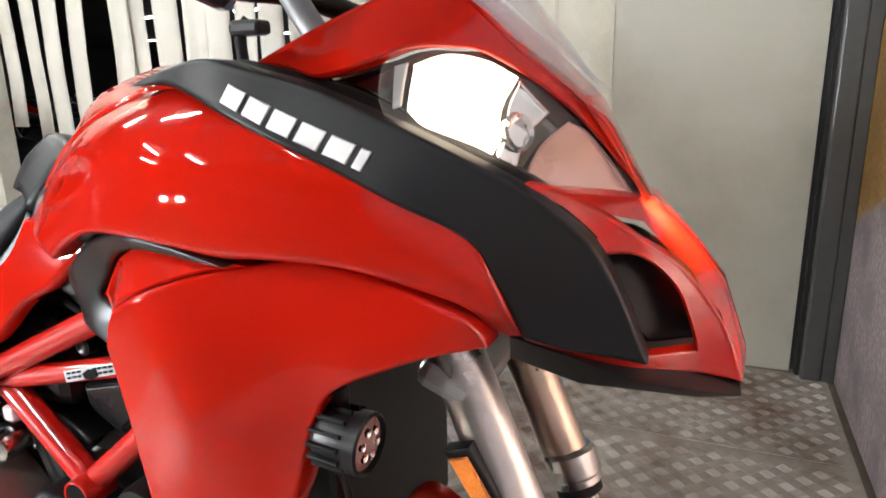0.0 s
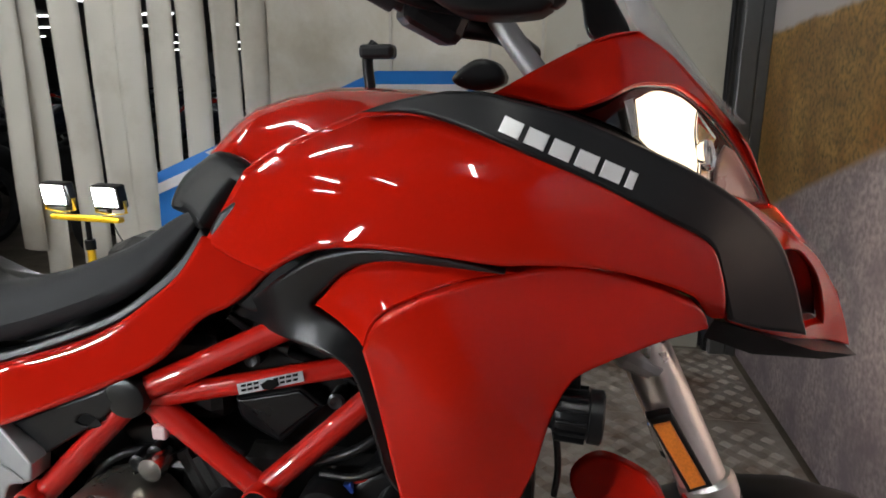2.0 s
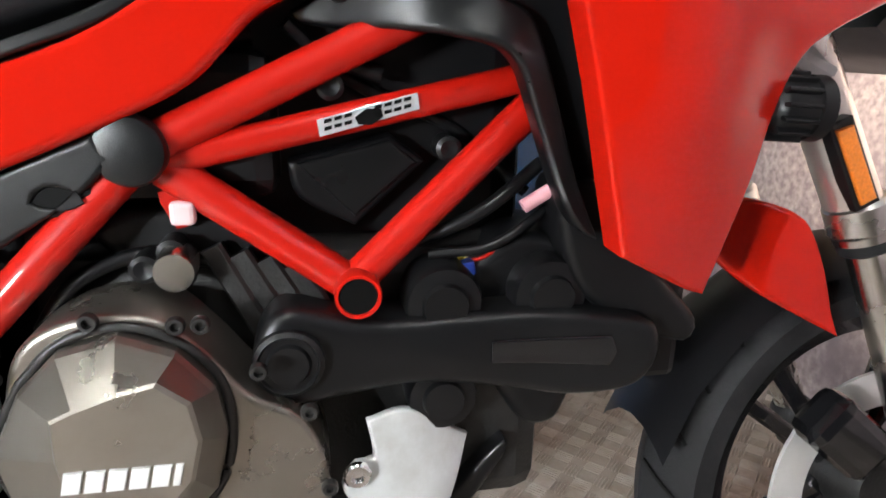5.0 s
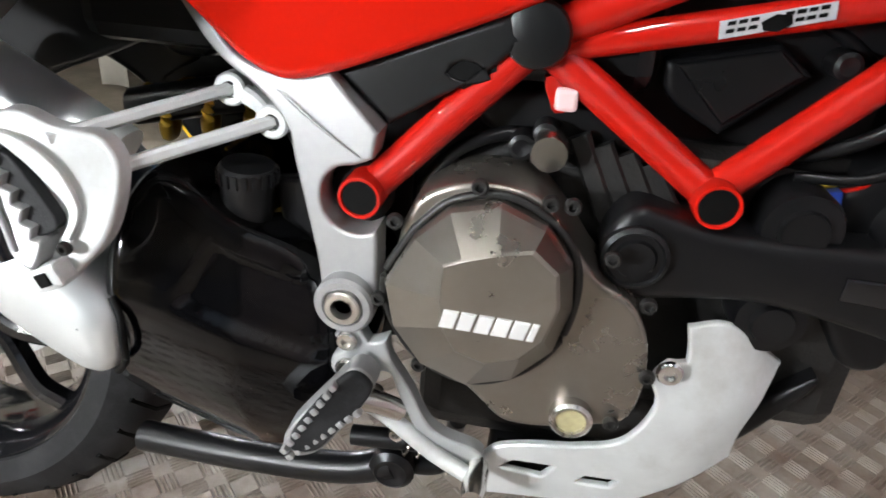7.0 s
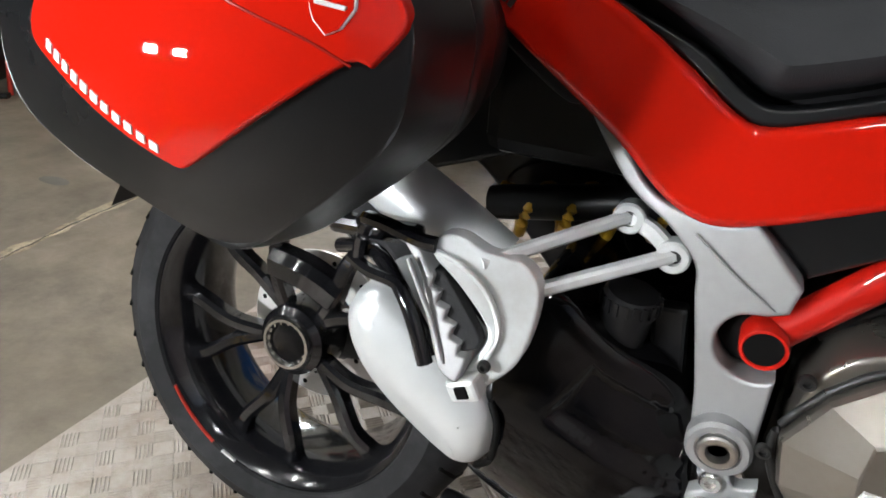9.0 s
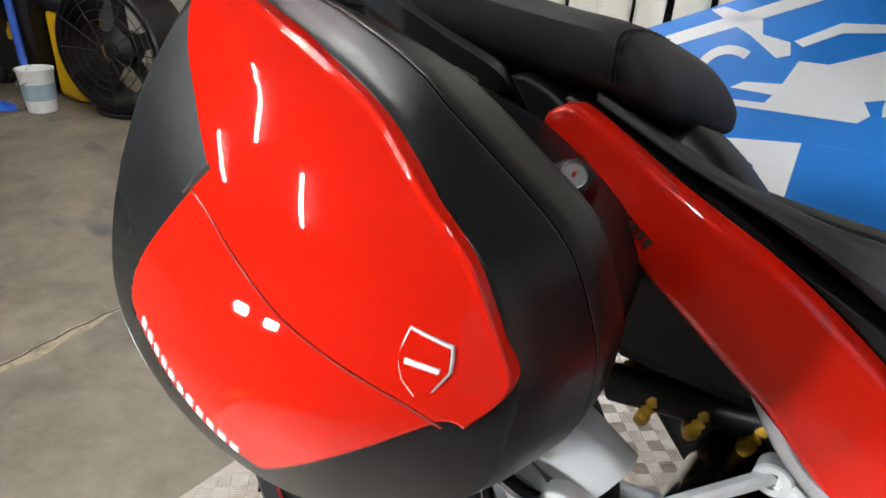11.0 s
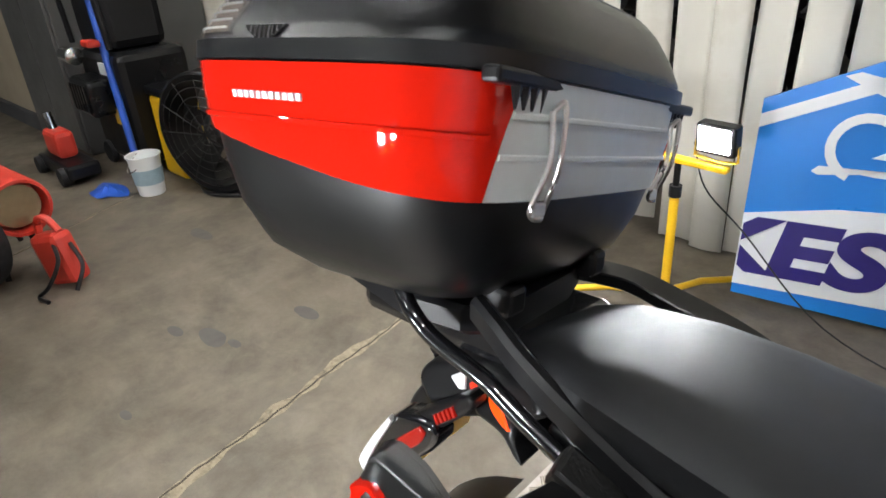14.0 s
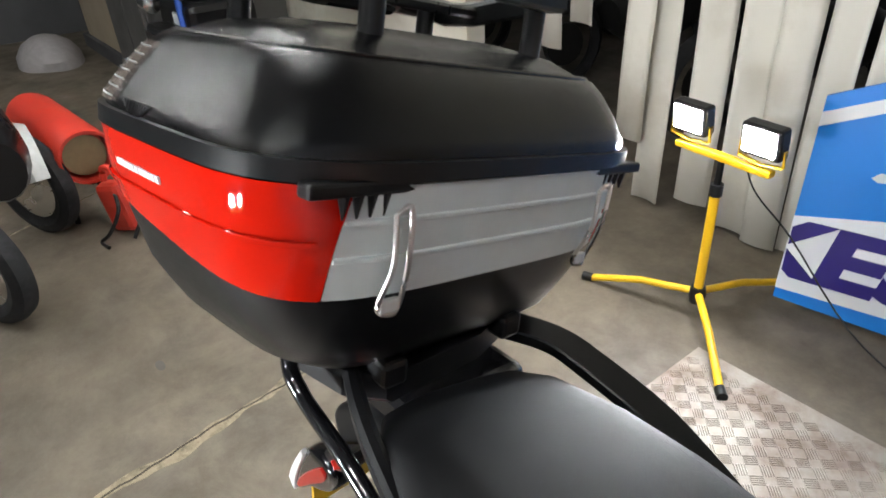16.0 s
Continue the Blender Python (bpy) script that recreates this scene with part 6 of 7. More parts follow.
for side in (-1, 1):
    t0 = side * radians(27)
    lt = block("hinge_bracket", (.016, .11, .012), Matrix.Translation(case_at(t0 * .9, -.007, .0)) @ TC.to_quaternion().to_matrix().to_4x4(), PLASD, case, "black toothed hinge bracket", bev=.003)
    for k in range(4):
        c = case_at(t0 * .9, -.018, .004) + (TC.to_3x3() @ Vector((0, (k - 1.5) * .013, 0)))
        lathe("tooth", [(.005, .006), (.001, -.012)], c, TC.to_3x3() @ Vector((0, 0, 1)), PLASD, lt, n=6)
    tt = side * radians(15)
    a, b = case_at(tt, -.028, .008), case_at(tt + side * .02, -.108, .012)
    sd = TC.to_3x3() @ Vector((0, 1, 0))
    tube("wire_latch", [a - sd * .003, a + sd * .008 + Vector((.006, 0, .006)), (a + b) / 2 + sd * .007 + Vector((.01, 0, 0)), b + sd * .012, b + Vector((.002, 0, -.008)), b - sd * .012, (a + b) / 2 - sd * .007 + Vector((.008, 0, 0)), a - sd * .004], .0025, STEEL, case, "bright wire latch", n=8)
    block("latch_tab", (.006, .022, .012), Matrix.Translation(b) @ TC.to_quaternion().to_matrix().to_4x4(), SILV, case, "", bev=.002)
# rack on the lid
rk = [(.1, -.122, .16), (.102, -.06, .16), (.102, .06, .16), (.1, .122, .16), (.06, .14, .158), (-.02, .138, .142), (-.08, .15, .14), (-.13, .155, .148), (-.135, .1, .148), (-.09, .05, .14), (-.09, -.05, .14), (-.135, -.1, .148), (-.13, -.155, .148), (-.08, -.15, .14), (-.02, -.138, .142), (.06, -.14, .158)]
ring = [(.014, .009), (.009, .013), (-.009, .013), (-.014, .009), (-.014, -.009), (-.009, -.013), (.009, -.013), (.014, -.009)]
v_, f_ = sweep([TC @ Vector((x, y, z)) for x, y, z in rk], ring, closed=True)
rack = mesh_ob("case_rack", v_, f_, PLAS, case, "black luggage rack on the case lid", angle=25)
for x, y in ((.085, -.112), (.085, .112), (-.1, -.13), (-.1, .13)):
    lathe("rack_post", [(.017, .055), (.014, .08), (.0115, .1), (.0115, .15)], TC @ Vector((x, y, 0)), TC.to_3x3() @ Vector((0, 0, 1)), PLASD, rack, "black rack post", n=18)
bar("rack_cross_bar", [TC @ Vector((-.02, -.138, .142)), TC @ Vector((-.02, 0, .14)), TC @ Vector((-.02, .138, .142))], .022, .012, PLAS, rack, "")
# luggage plate under the case
lp = [(-.26, -.085), (-.1, -.122), (-.035, -.108), (-.004, -.075), (-.012, .06), (-.03, .112), (-.06, .128), (-.26, .1)]
PL = pose(-.06, .025, .985) @ pose(0, 0, 0, -10, 0, 2)
loft("luggage_plate", [[PL @ Vector((x * s, .02 + (y - .02) * s, z)) for x, y in lp] for z, s in ((-.02, .93), (-.014, 1), (.006, 1), (.012, .96))], MATT, bike, "satin black luggage plate", angle=25)
for y in (-.07, .09):
    block("plate_clamp", (.05, .03, .03), PL @ Matrix.Translation((-.02, y, .018)), PLASD, bike, bev=.006)
block("plate_mount", (.2, .09, .03), PL @ Matrix.Translation((-.14, .02, .022)), PLASD, bike, "", bev=.008)
block("tail_hump", (.09, .13, .06), PL @ Matrix.Translation((-.03, .02, -.05)) @ pose(0, 0, 0, 0, 28, 0), MATT, bike, "satin black tail hump", bev=.014)
block("tail_spine", (.26, .16, .05), PL @ Matrix.Translation((-.1, .02, -.045)), GLOSSB, bike, "", bev=.015)

# ---- the shop ----
def setting(ob, label, category):
    return tagged(ob, label=label, category=category, kind="structure")


setting(slab("floor", -30, 8, -5, 46, -.1, 0, CONC), "worn grey concrete workshop floor with stains and cracks", "floor")
rng = random.Random(4)
CRUMB = mat("crumbled_concrete_edge", (.27, .225, .155), .9, vary=.35, scale=60, bump=.8, bump_scale=120, stain=(.12, .1, .07), stain_scale=22)
GRIME = mat("joint_dirt", (.05, .04, .028), .9, vary=.4, scale=30)
for p0, p1, wd in (((-1.14, -.62), (-1.47, 2.0), .034), ((-3.0, -.5), (-3.6, .9), .014)):
    d = (Vector(p1) - Vector(p0)).normalized()
    sd = Vector((-d.y, d.x))
    rows, seam = [], []
    for k in range(91):
        c = Vector(p0).lerp(Vector(p1), k / 90) + sd * .004 * math.sin(k * .37)
        w1, w2 = (wd * max(.25, .55 + 1.5 * noise.noise(Vector((k * .31, o, 1.7)))) for o in (2.3, 7.1))
        rows.append([(*(c + sd * w1), .0006), (*(c + sd * w1 * .5), .0018), (*(c - sd * w2 * .5), .0018), (*(c - sd * w2), .0006)])
        seam.append((*(c + sd * .003 * math.sin(k * 1.9)), .002))
    fj = mesh_ob("floor_joint", [v for r in rows for v in r], [[i * 4 + j, i * 4 + j + 1, i * 4 + j + 5, i * 4 + j + 4] for i in range(90) for j in range(3)], CRUMB, None)
    setting(fj, "straight joint in the concrete with crumbled edges", "floor joint")
    bar("joint_dirt", seam, .007, .0012, GRIME, fj, per=1)
for x, y, r in ((-1.8, .36, .06), (-1.7, .385, .03), (-1.66, .674, .045), (-2.7, .78, .06), (-1.95, .28, .03), (-1.62, -.05, .02), (-1.5, 1.15, .05)):
    st = lathe("oil_stain", [(r, .0005), (r * .5, .0012), (.001, .0012)], (x, y, 0), (0, 0, 1), mat("oil_stain_film", (.07, .065, .058), .45, vary=.4, scale=20), None, n=22)
    me = st.data
    for v in me.vertices:
        k = noise.noise(v.co * 9) * .5 + 1
        v.co.x, v.co.y = x + (v.co.x - x) * k * 1.5, y + (v.co.y - y) * k * .7
    setting(st, "dark oil stain on the concrete", "stain")
plate = setting(slab("tread_plate_floor", -.475, 2.05, -1.6, 1.36, 0, .004, PLATE), "worn five bar steel tread plate flooring", "floor plate")
plate2 = setting(slab("tread_plate_floor", .9, 2.05, 1.362, 2.0, 0, .004, PLATE), "worn five bar steel tread plate flooring", "floor plate")


def treads(name, x0, x1, y0, y1, parent):
    verts, faces = [], []
    p = .047
    for i in range(int((x1 - x0) / p)):
        for j in range(int((y1 - y0) / p)):
            cx, cy = x0 + (i + .5) * p, y0 + (j + .5) * p
            d = 1 if (i + j) % 2 else -1
            a = math.radians(45) * d
            ca, sa = math.cos(a), math.sin(a)
            for k in range(5):
                o = (k - 2) * .0068
                h = (.019, .02, .0205, .02, .019)[k] / 1
                s = len(verts)
                for (u, v, z) in ((-h, -.0019, .004), (h, -.0019, .004), (h, .0019, .004), (-h, .0019, .004), (-h * .8, 0, .0062), (h * .8, 0, .0062)):
                    U, V = u, v + o
                    verts.append((cx + U * ca - V * sa, cy + U * sa + V * ca, z))
                faces += [[s, s + 1, s + 5, s + 4], [s + 2, s + 3, s + 4, s + 5], [s + 1, s + 2, s + 5], [s + 3, s, s + 4]]
    me = bpy.data.meshes.new(name)
    me.from_pydata(verts, [], faces)
    me.materials.append(PLATE)
    ob = hang(new(name, me), parent)
    return tagged(ob, label="raised five bar tread pattern of the plate", kind="stuff")


treads("tread_bars", -.47, 2.04, -.85, 1.355, plate)
treads("tread_bars", .905, 2.04, 1.37, 1.995, plate2)

# walls and ceiling
wall = setting(slab("wall_north", -.02, 1.93, 2.05, 2.15, 0, 3.3, WALLW), "cream white painted panel wall", "wall")
for x in (.55, .98, 1.2):
    slab("panel_joint", x, x + .012, 2.044, 2.05, 0, 3.3, mat("joint_strip", (.55, .52, .46), .6), wall)
setting(slab("wall_panel", 1.22, 1.93, 2.03, 2.05, 0, 3.3, mat("buff_panel", (.5, .48, .41), .6, vary=.06, scale=2, stain=(.42, .39, .32), stain_scale=1.6)), "buff wall panel with stains", "wall panel")
post = setting(slab("corner_post", 1.96, 2.03, 1.95, 2.03, 0, 3.3, DPOST, bev=.008), "dark painted steel corner post", "post")
slab("post_gasket", 1.945, 1.962, 1.985, 2.03, 0, 3.3, CAST, post)
slab("post_flange", 2.03, 2.068, 1.952, 1.972, 0, 3.3, DPOST, post)
block("post_clamp", (.06, .07, .14), Matrix.Translation((1.985, 1.93, 1.56)), CAST, post, "dark post clamp", bev=.01)
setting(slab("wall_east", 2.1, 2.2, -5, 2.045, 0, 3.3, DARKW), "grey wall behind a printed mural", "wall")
# mural: printed landscape with sky, field and stony track
mm = bpy.data.materials.new("mural_print")
mm.use_nodes = True
nt = mm.node_tree
p = nt.nodes["Principled BSDF"]
p.inputs["Roughness"].default_value = .38
tc = nt.nodes.new("ShaderNodeTexCoord")
sx = nt.nodes.new("ShaderNodeSeparateXYZ")
nt.links.new(tc.outputs["Object"], sx.inputs[0])
nz = nt.nodes.new("ShaderNodeTexNoise")
nz.inputs["Scale"].default_value, nz.inputs["Detail"].default_value = 7, 8
nt.links.new(tc.outputs["Object"], nz.inputs["Vector"])
nf = nt.nodes.new("ShaderNodeTexNoise")
nf.inputs["Scale"].default_value, nf.inputs["Detail"].default_value = 60, 8
nt.links.new(tc.outputs["Object"], nf.inputs["Vector"])


def math_node(op, a, b):
    n_ = nt.nodes.new("ShaderNodeMath")
    n_.operation = op
    for i_, v_ in enumerate((a, b)):
        if isinstance(v_, (int, float)):
            n_.inputs[i_].default_value = v_
        else:
            nt.links.new(v_, n_.inputs[i_])
    return n_.outputs[0]


def mix_node(fac, a, b):
    n_ = nt.nodes.new("ShaderNodeMix")
    n_.data_type = "RGBA"
    nt.links.new(fac, n_.inputs[0])
    for i_, v_ in ((6, a), (7, b)):
        if isinstance(v_, tuple):
            n_.inputs[i_].default_value = (*v_, 1)
        else:
            nt.links.new(v_, n_.inputs[i_])
    return n_.outputs[2]


def step_node(v, lo, hi):
    n_ = nt.nodes.new("ShaderNodeMapRange")
    n_.inputs[1].default_value, n_.inputs[2].default_value = lo, hi
    nt.links.new(v, n_.inputs[0])
    return n_.outputs[0]


wob = math_node("MULTIPLY", nz.outputs["Fac"], .06)
horizon = math_node("ADD", math_node("ADD", sx.outputs["Z"], wob), math_node("MULTIPLY", sx.outputs["Y"], .045))
edge_z = math_node("ADD", sx.outputs["Z"], math_node("MULTIPLY", sx.outputs["Y"], .36))
field = mix_node(step_node(nz.outputs["Fac"], .35, .65), (.3, .14, .035), (.52, .29, .08))
field = mix_node(step_node(nf.outputs["Fac"], .4, .7), field, (.12, .085, .025))
track = mix_node(step_node(nf.outputs["Fac"], .35, .7), (.24, .19, .2), (.5, .42, .42))
track = mix_node(step_node(nz.outputs["Fac"], .45, .7), track, (.2, .16, .18))
sky = mix_node(step_node(sx.outputs["Z"], 1.4, 3.0), (.55, .5, .48), (.2, .27, .38))
col = mix_node(step_node(edge_z, 1.31, 1.335), track, field)
col = mix_node(step_node(horizon, 1.43, 1.45), col, sky)
nt.links.new(col, p.inputs["Base Color"])
mural = setting(slab("mural", 2.07, 2.1, -3.5, 1.95, .01, 3.0, mm), "printed landscape mural with golden field and stony track", "mural")
# strip curtain
cur = setting(new("strip_curtain"), "hanging cream plastic strips of a doorway curtain", "strip curtain")
for i, (x, w, zb) in enumerate(((-2.26, .13, .9), (-2.08, .13, .8), (-1.9, .13, .62), (-1.73, .14, .75), (-1.395, .15, .3), (-1.3, .14, .02), (-1.085, .145, .1), (-.915, .14, .02), (-.76, .135, .015), (-.6, .13, .02), (-.445, .135, .015), (-.285, .13, .02), (-.13, .13, .015))):
    vs, fs = [], []
    tw = rng.uniform(-.02, .02)
    for k in range(9):
        z = zb + (3.0 - zb) * k / 8
        for j in range(7):
            s = j / 6
            vs.append((x + w * s + tw * (1 - k / 8) * 1.2, 2.06 + .014 * math.sin(math.pi * s) * (1 if i % 2 else -1) + (.02 if i % 2 else 0) + tw * (s - .5) + .01 * math.sin(k * 1.3 + i), z))
    for k in range(8):
        for j in range(6):
            fs.append([k * 7 + j, k * 7 + j + 1, (k + 1) * 7 + j + 1, (k + 1) * 7 + j])
    st = mesh_ob("strip", vs, fs, STRIP, cur)
    md = st.modifiers.new("shell", "SOLIDIFY")
    md.thickness = .004
setting(slab("wall_over_opening", -2.4, -.02, 2.05, 2.15, 2.9, 3.3, WALLW), "cream wall above the strip curtain", "wall")
ww = setting(slab("wall_north_west", -7.9, -2.42, 2.02, 2.15, 0, 3.3, WALLW), "white painted block wall", "wall")
for r_ in range(15):
    slab("mortar_line", -7.9, -2.42, 2.017, 2.02, .2 + r_ * .215, .206 + r_ * .215, mat("mortar", (.5, .48, .43), .8) if r_ == 0 else bpy.data.materials["mortar"], ww)
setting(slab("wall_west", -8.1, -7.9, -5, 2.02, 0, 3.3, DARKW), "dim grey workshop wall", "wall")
# Unseen wall, added dark so the red paint mirrors less white
setting(slab("unseen_wall_south", -8, 2.2, -5.1, -5, 0, 3.3, DARKW), "unseen dark wall added behind the camera", "wall")
BACKW = mat("pale_back_wall", (.3, .33, .38), .8, vary=.25, scale=.6)
setting(slab("wall_back_room", -30, 8, 45, 45.1, 0, 3.3, BACKW), "pale wall at the far end of the showroom", "wall")
setting(slab("wall_back_side", 8, 8.1, 2.15, 45, 0, 3.3, DARKW), "dark side wall of the showroom", "wall")
setting(slab("wall_back_west", -30.1, -30, 2.15, 45, 0, 3.3, DARKW), "dark far side wall of the showroom", "wall")
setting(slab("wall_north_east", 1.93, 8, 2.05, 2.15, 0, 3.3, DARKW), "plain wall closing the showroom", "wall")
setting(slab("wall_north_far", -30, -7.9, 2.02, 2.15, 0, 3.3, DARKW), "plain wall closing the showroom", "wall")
setting(slab("ceiling", -30, 8, -5.1, 45, 3.3, 3.4, CEIL), "grey ceiling with strip lights", "ceiling")


def ceiling_light(x, y, along, ln=1.5, lamp=TUBEW, h=3.3):
    lt = root("ceiling_light", x, y, h - .1, "white fluorescent batten on the ceiling", "ceiling light", "ceiling lights")
    d = (ln, .07) if along == "x" else (.07, ln)
    block("batten", (d[0], d[1], .05), Matrix.Translation((x, y, h - .025)), WALLW, lt, bev=.006)
    for o in (-.022, .022):
        a = Vector((ln / 2 - .05, o, 0)) if along == "x" else Vector((o, ln / 2 - .05, 0))
        b = Vector((-ln / 2 + .05, o, 0)) if along == "x" else Vector((o, -ln / 2 + .05, 0))
        tube("tube", [Vector((x, y, h - .065)) + a, Vector((x, y, h - .065)) + b], .013 if lamp is TUBEW else .03, lamp, lt, smooth=False, n=10)


for x, y, way in ((-4.4, -2.4, "y"), (-3.3, 1.15, "x"), (-1.6, -2.6, "y"), (-1.3, .5, "x"), (.9, -1.6, "y"), (-2.9, -1.3, "y")):
    ceiling_light(x, y, way, 1.2)
for y in (5, 8.5, 12, 15.5, 19, 23, 27.5, 33, 40):
    for x in (-23, -19, -15, -11, -7.5, -4.2, -1.4, 1.4):
        if x > -1.2 * y + 1:
            ceiling_light(x + .4 * math.sin(3.1 * x + y), y, "x", 1.3, TUBEB)

# twin work light stands
def work_light(x, y, turn, label, hb=.73, face=LEDW):
    wl = root("work_light_stand", x, y, 0, label, "work light", "work lights")
    M = pose(x, y, 0, 0, 0, turn)
    tube("mast", [M @ Vector((0, 0, .09)), M @ Vector((0, 0, hb - .16))], .016, YELL, wl, "yellow mast tube", smooth=False)
    tube("upper_mast", [M @ Vector((0, 0, hb - .16)), M @ Vector((0, 0, hb - .05))], .011, PLASD, wl, "", smooth=False)
    lathe("mast_collar", [(.021, -.02), (.021, .02)], M @ Vector((0, 0, hb - .16)), (0, 0, 1), PLASD, wl, n=18)
    block("cross_arm", (.34, .035, .022), M @ Matrix.Translation((0, 0, hb - .05)), YELL, wl, "yellow cross arm", bev=.006)
    lathe("hub", [(.025, -.03), (.03, 0), (.025, .03)], M @ Vector((0, 0, .09)), (0, 0, 1), PLASD, wl, "black tripod hub", n=18)
    for k in range(3):
        a = 2 * math.pi * k / 3 + 1.4
        e = Vector((math.cos(a), math.sin(a), 0))
        lg = tube("leg", [M @ Vector((0, 0, .1)), M @ (e * .2 + Vector((0, 0, .075))), M @ (e * .4 + Vector((0, 0, .015)))], .013, YELL, wl, "yellow tripod leg", smooth=False)
        lathe("foot", [(.017, -.01), (.017, .03)], M @ (e * .4 + Vector((0, 0, .015))), M.to_3x3() @ e, PLASD, lg, n=12)
    for s in (-.125, .125):
        hd_ = block("lamp_head", (.13, .05, .1), M @ Matrix.Translation((s, .0, hb + .045)) @ pose(0, 0, 0, 8, 0, 0), PLASD, wl, "black work lamp head", bev=.01)
        block("led_panel", (.1, .004, .075), M @ Matrix.Translation((s, -.028, hb + .045)) @ pose(0, 0, 0, 8, 0, 0), face, hd_, "bright white led panel", bev=.001)
        bar("yoke", [M @ Vector((s - .07, 0, hb + .03)), M @ Vector((s - .07, 0, hb - .02)), M @ Vector((s, 0, hb - .03)), M @ Vector((s + .07, 0, hb - .02)), M @ Vector((s + .07, 0, hb + .03))], .02, .004, YELL, hd_, smooth=False)
    return wl


work_light(-.59, 1.505, -6, "yellow tripod work light with two lit led heads", .652)
work_light(-.4, -1.55, 148, "yellow tripod work light with two lit led heads", .86, LEDK)
cable = tube("lamp_cable", [(-.6, 1.64, .62), (-.56, 1.68, .45), (-.42, 1.72, .3), (-.1, 1.66, .06), (.3, 1.6, .008), (.8, 1.75, .008)], .003, CAST, None)
tagged(cable, label="black mains cable running from the work light", category="cable")

# shop sign leaning on the wall
SG = Matrix.Translation((-.45, 1.77, .012)) @ pose(0, 0, 0, -3, 0, 8.2)
sign = root("shop_sign", .2, 1.86, .01, "blue and white house shaped shop sign leaning on the wall", "sign")


def sign_piece(name, pts, material, y, th=.006, label=""):
    vs = [SG @ Vector((x, y, z)) for x, z in pts] + [SG @ Vector((x, y + th, z)) for x, z in pts]
    n_ = len(pts)
    fs = [list(range(n_)), list(range(n_, 2 * n_))[::-1]] + [[i, (i + 1) % n_, (i + 1) % n_ + n_, i + n_] for i in range(n_)]
    return mesh_ob(name, vs, fs, material, sign, label, smooth=False)


sign_piece("board", [(0, .015), (0, .74), (.98, 1.175), (1.4, 1.175), (1.4, .015)], BLUE, 0, .02, "bright blue sign board")
sign_piece("white_border", [(.0, .645), (0, .69), (.97, 1.12), (1.37, 1.12), (1.37, 1.085), (.98, 1.085)], SIGNW, -.004, .004, "white roof line")
sign_piece("white_field", [(0, .055), (0, .335), (.28, .4), (.61, .435), (.605, .09)], SIGNW, -.004, .004, "white lettering field")
sign_piece("blue_panel", [(.62, .07), (.625, .44), (1.37, .44), (1.37, .07)], BLUE, -.0035, .003)
# motorcycle pictogram in plain white shapes
sign_piece("pictogram_base", [(.18, .52), (.2, .54), (.36, .525), (.75, .53), (.78, .56), (.75, .60), (.9, .64), (.95, .75), (.88, .8), (.76, .76), (.62, .70), (.53, .70), (.5, .62), (.38, .61), (.34, .585), (.48, .58), (.46, .55), (.2, .51)], SIGNW, -.004, .004, "white pictogram body")
sign_piece("pictogram_seat", [(.22, .83), (.26, .845), (.39, .815), (.4, .77), (.49, .755), (.5, .715), (.46, .70), (.36, .765), (.28, .80)], SIGNW, -.004, .004)
for cx, cz, a0, a1 in ((.32, .61, 60, 250), (.92, .6, -30, 200)):
    sign_piece("pictogram_wheel", [(cx + .115 * math.cos(radians(a0 + (a1 - a0) * i / 14)), cz + .115 * math.sin(radians(a0 + (a1 - a0) * i / 14))) for i in range(15)] +
               [(cx + .085 * math.cos(radians(a1 - (a1 - a0) * i / 14)), cz + .085 * math.sin(radians(a1 - (a1 - a0) * i / 14))) for i in range(15)], SIGNW, -.0045, .004)
sign_piece("pictogram_screen", [(.5, .76), (.62, .83), (.76, .84), (.76, .815), (.63, .8), (.53, .745)], SIGNW, -.004, .004)
sign_piece("pictogram_nose", [(.78, .88), (.84, .91), (.9, .84), (.92, .78), (.84, .79)], SIGNW, -.004, .004)
fc = bpy.data.curves.new("letters", "FONT")
fc.body, fc.size, fc.extrude, fc.shear, fc.offset = "KES", .285, .002, .2, .012
fo = bpy.data.objects.new("letters_temp", fc)
scene.collection.objects.link(fo)
bpy.context.view_layer.update()
tm = bpy.data.meshes.new_from_object(fo)
bpy.data.objects.remove(fo)
tm.transform(Matrix.Translation((-.155, -.007, .115)) @ pose(0, 0, 0, 90, 0, 0) @ Matrix.Diagonal((1.32, 1, 1, 1)) @ pose(0, 0, 0, 0, 0, 3))
cut = bmesh.new()
cut.from_mesh(tm)
bmesh.ops.bisect_plane(cut, geom=cut.verts[:] + cut.edges[:] + cut.faces[:], plane_co=(.006, 0, 0), plane_no=(1, 0, 0), clear_inner=True)
cut.to_mesh(tm)
cut.free()
tm.transform(SG)
tm.materials.clear()
tm.materials.append(NAVY)
lo = hang(new("lettering", tm), sign)
tagged(lo, label="navy blue slanted capital letters")

# workshop corner
cab = root("metal_cabinet", -5.2, 1.3, 0, "tall grey metal cabinet with a beige door beside it", "cabinet")
slab("body", -5.5, -4.55, .95, 2.0, .01, 2.1, CABG, cab, "grey metal body", bev=.01)
slab("door", -5.5, -5.03, .925, .95, .05, 2.05, CABG, cab, "", bev=.006)
slab("door", -5.02, -4.56, .925, .95, .05, 2.05, CABG, cab, "", bev=.006)
slab("notice", -4.95, -4.8, .918, .925, 1.25, 1.5, SIGNW, cab, "white paper notice")
dr = setting(slab("door_1", -7.0, -5.62, 1.0, 1.05, .12, 2.1, BEIGE, bev=.006), "beige timber door in a dark frame", "door")
slab("door_kerb", -7.1, -5.55, .96, 1.06, 0, .12, DARKW, dr)
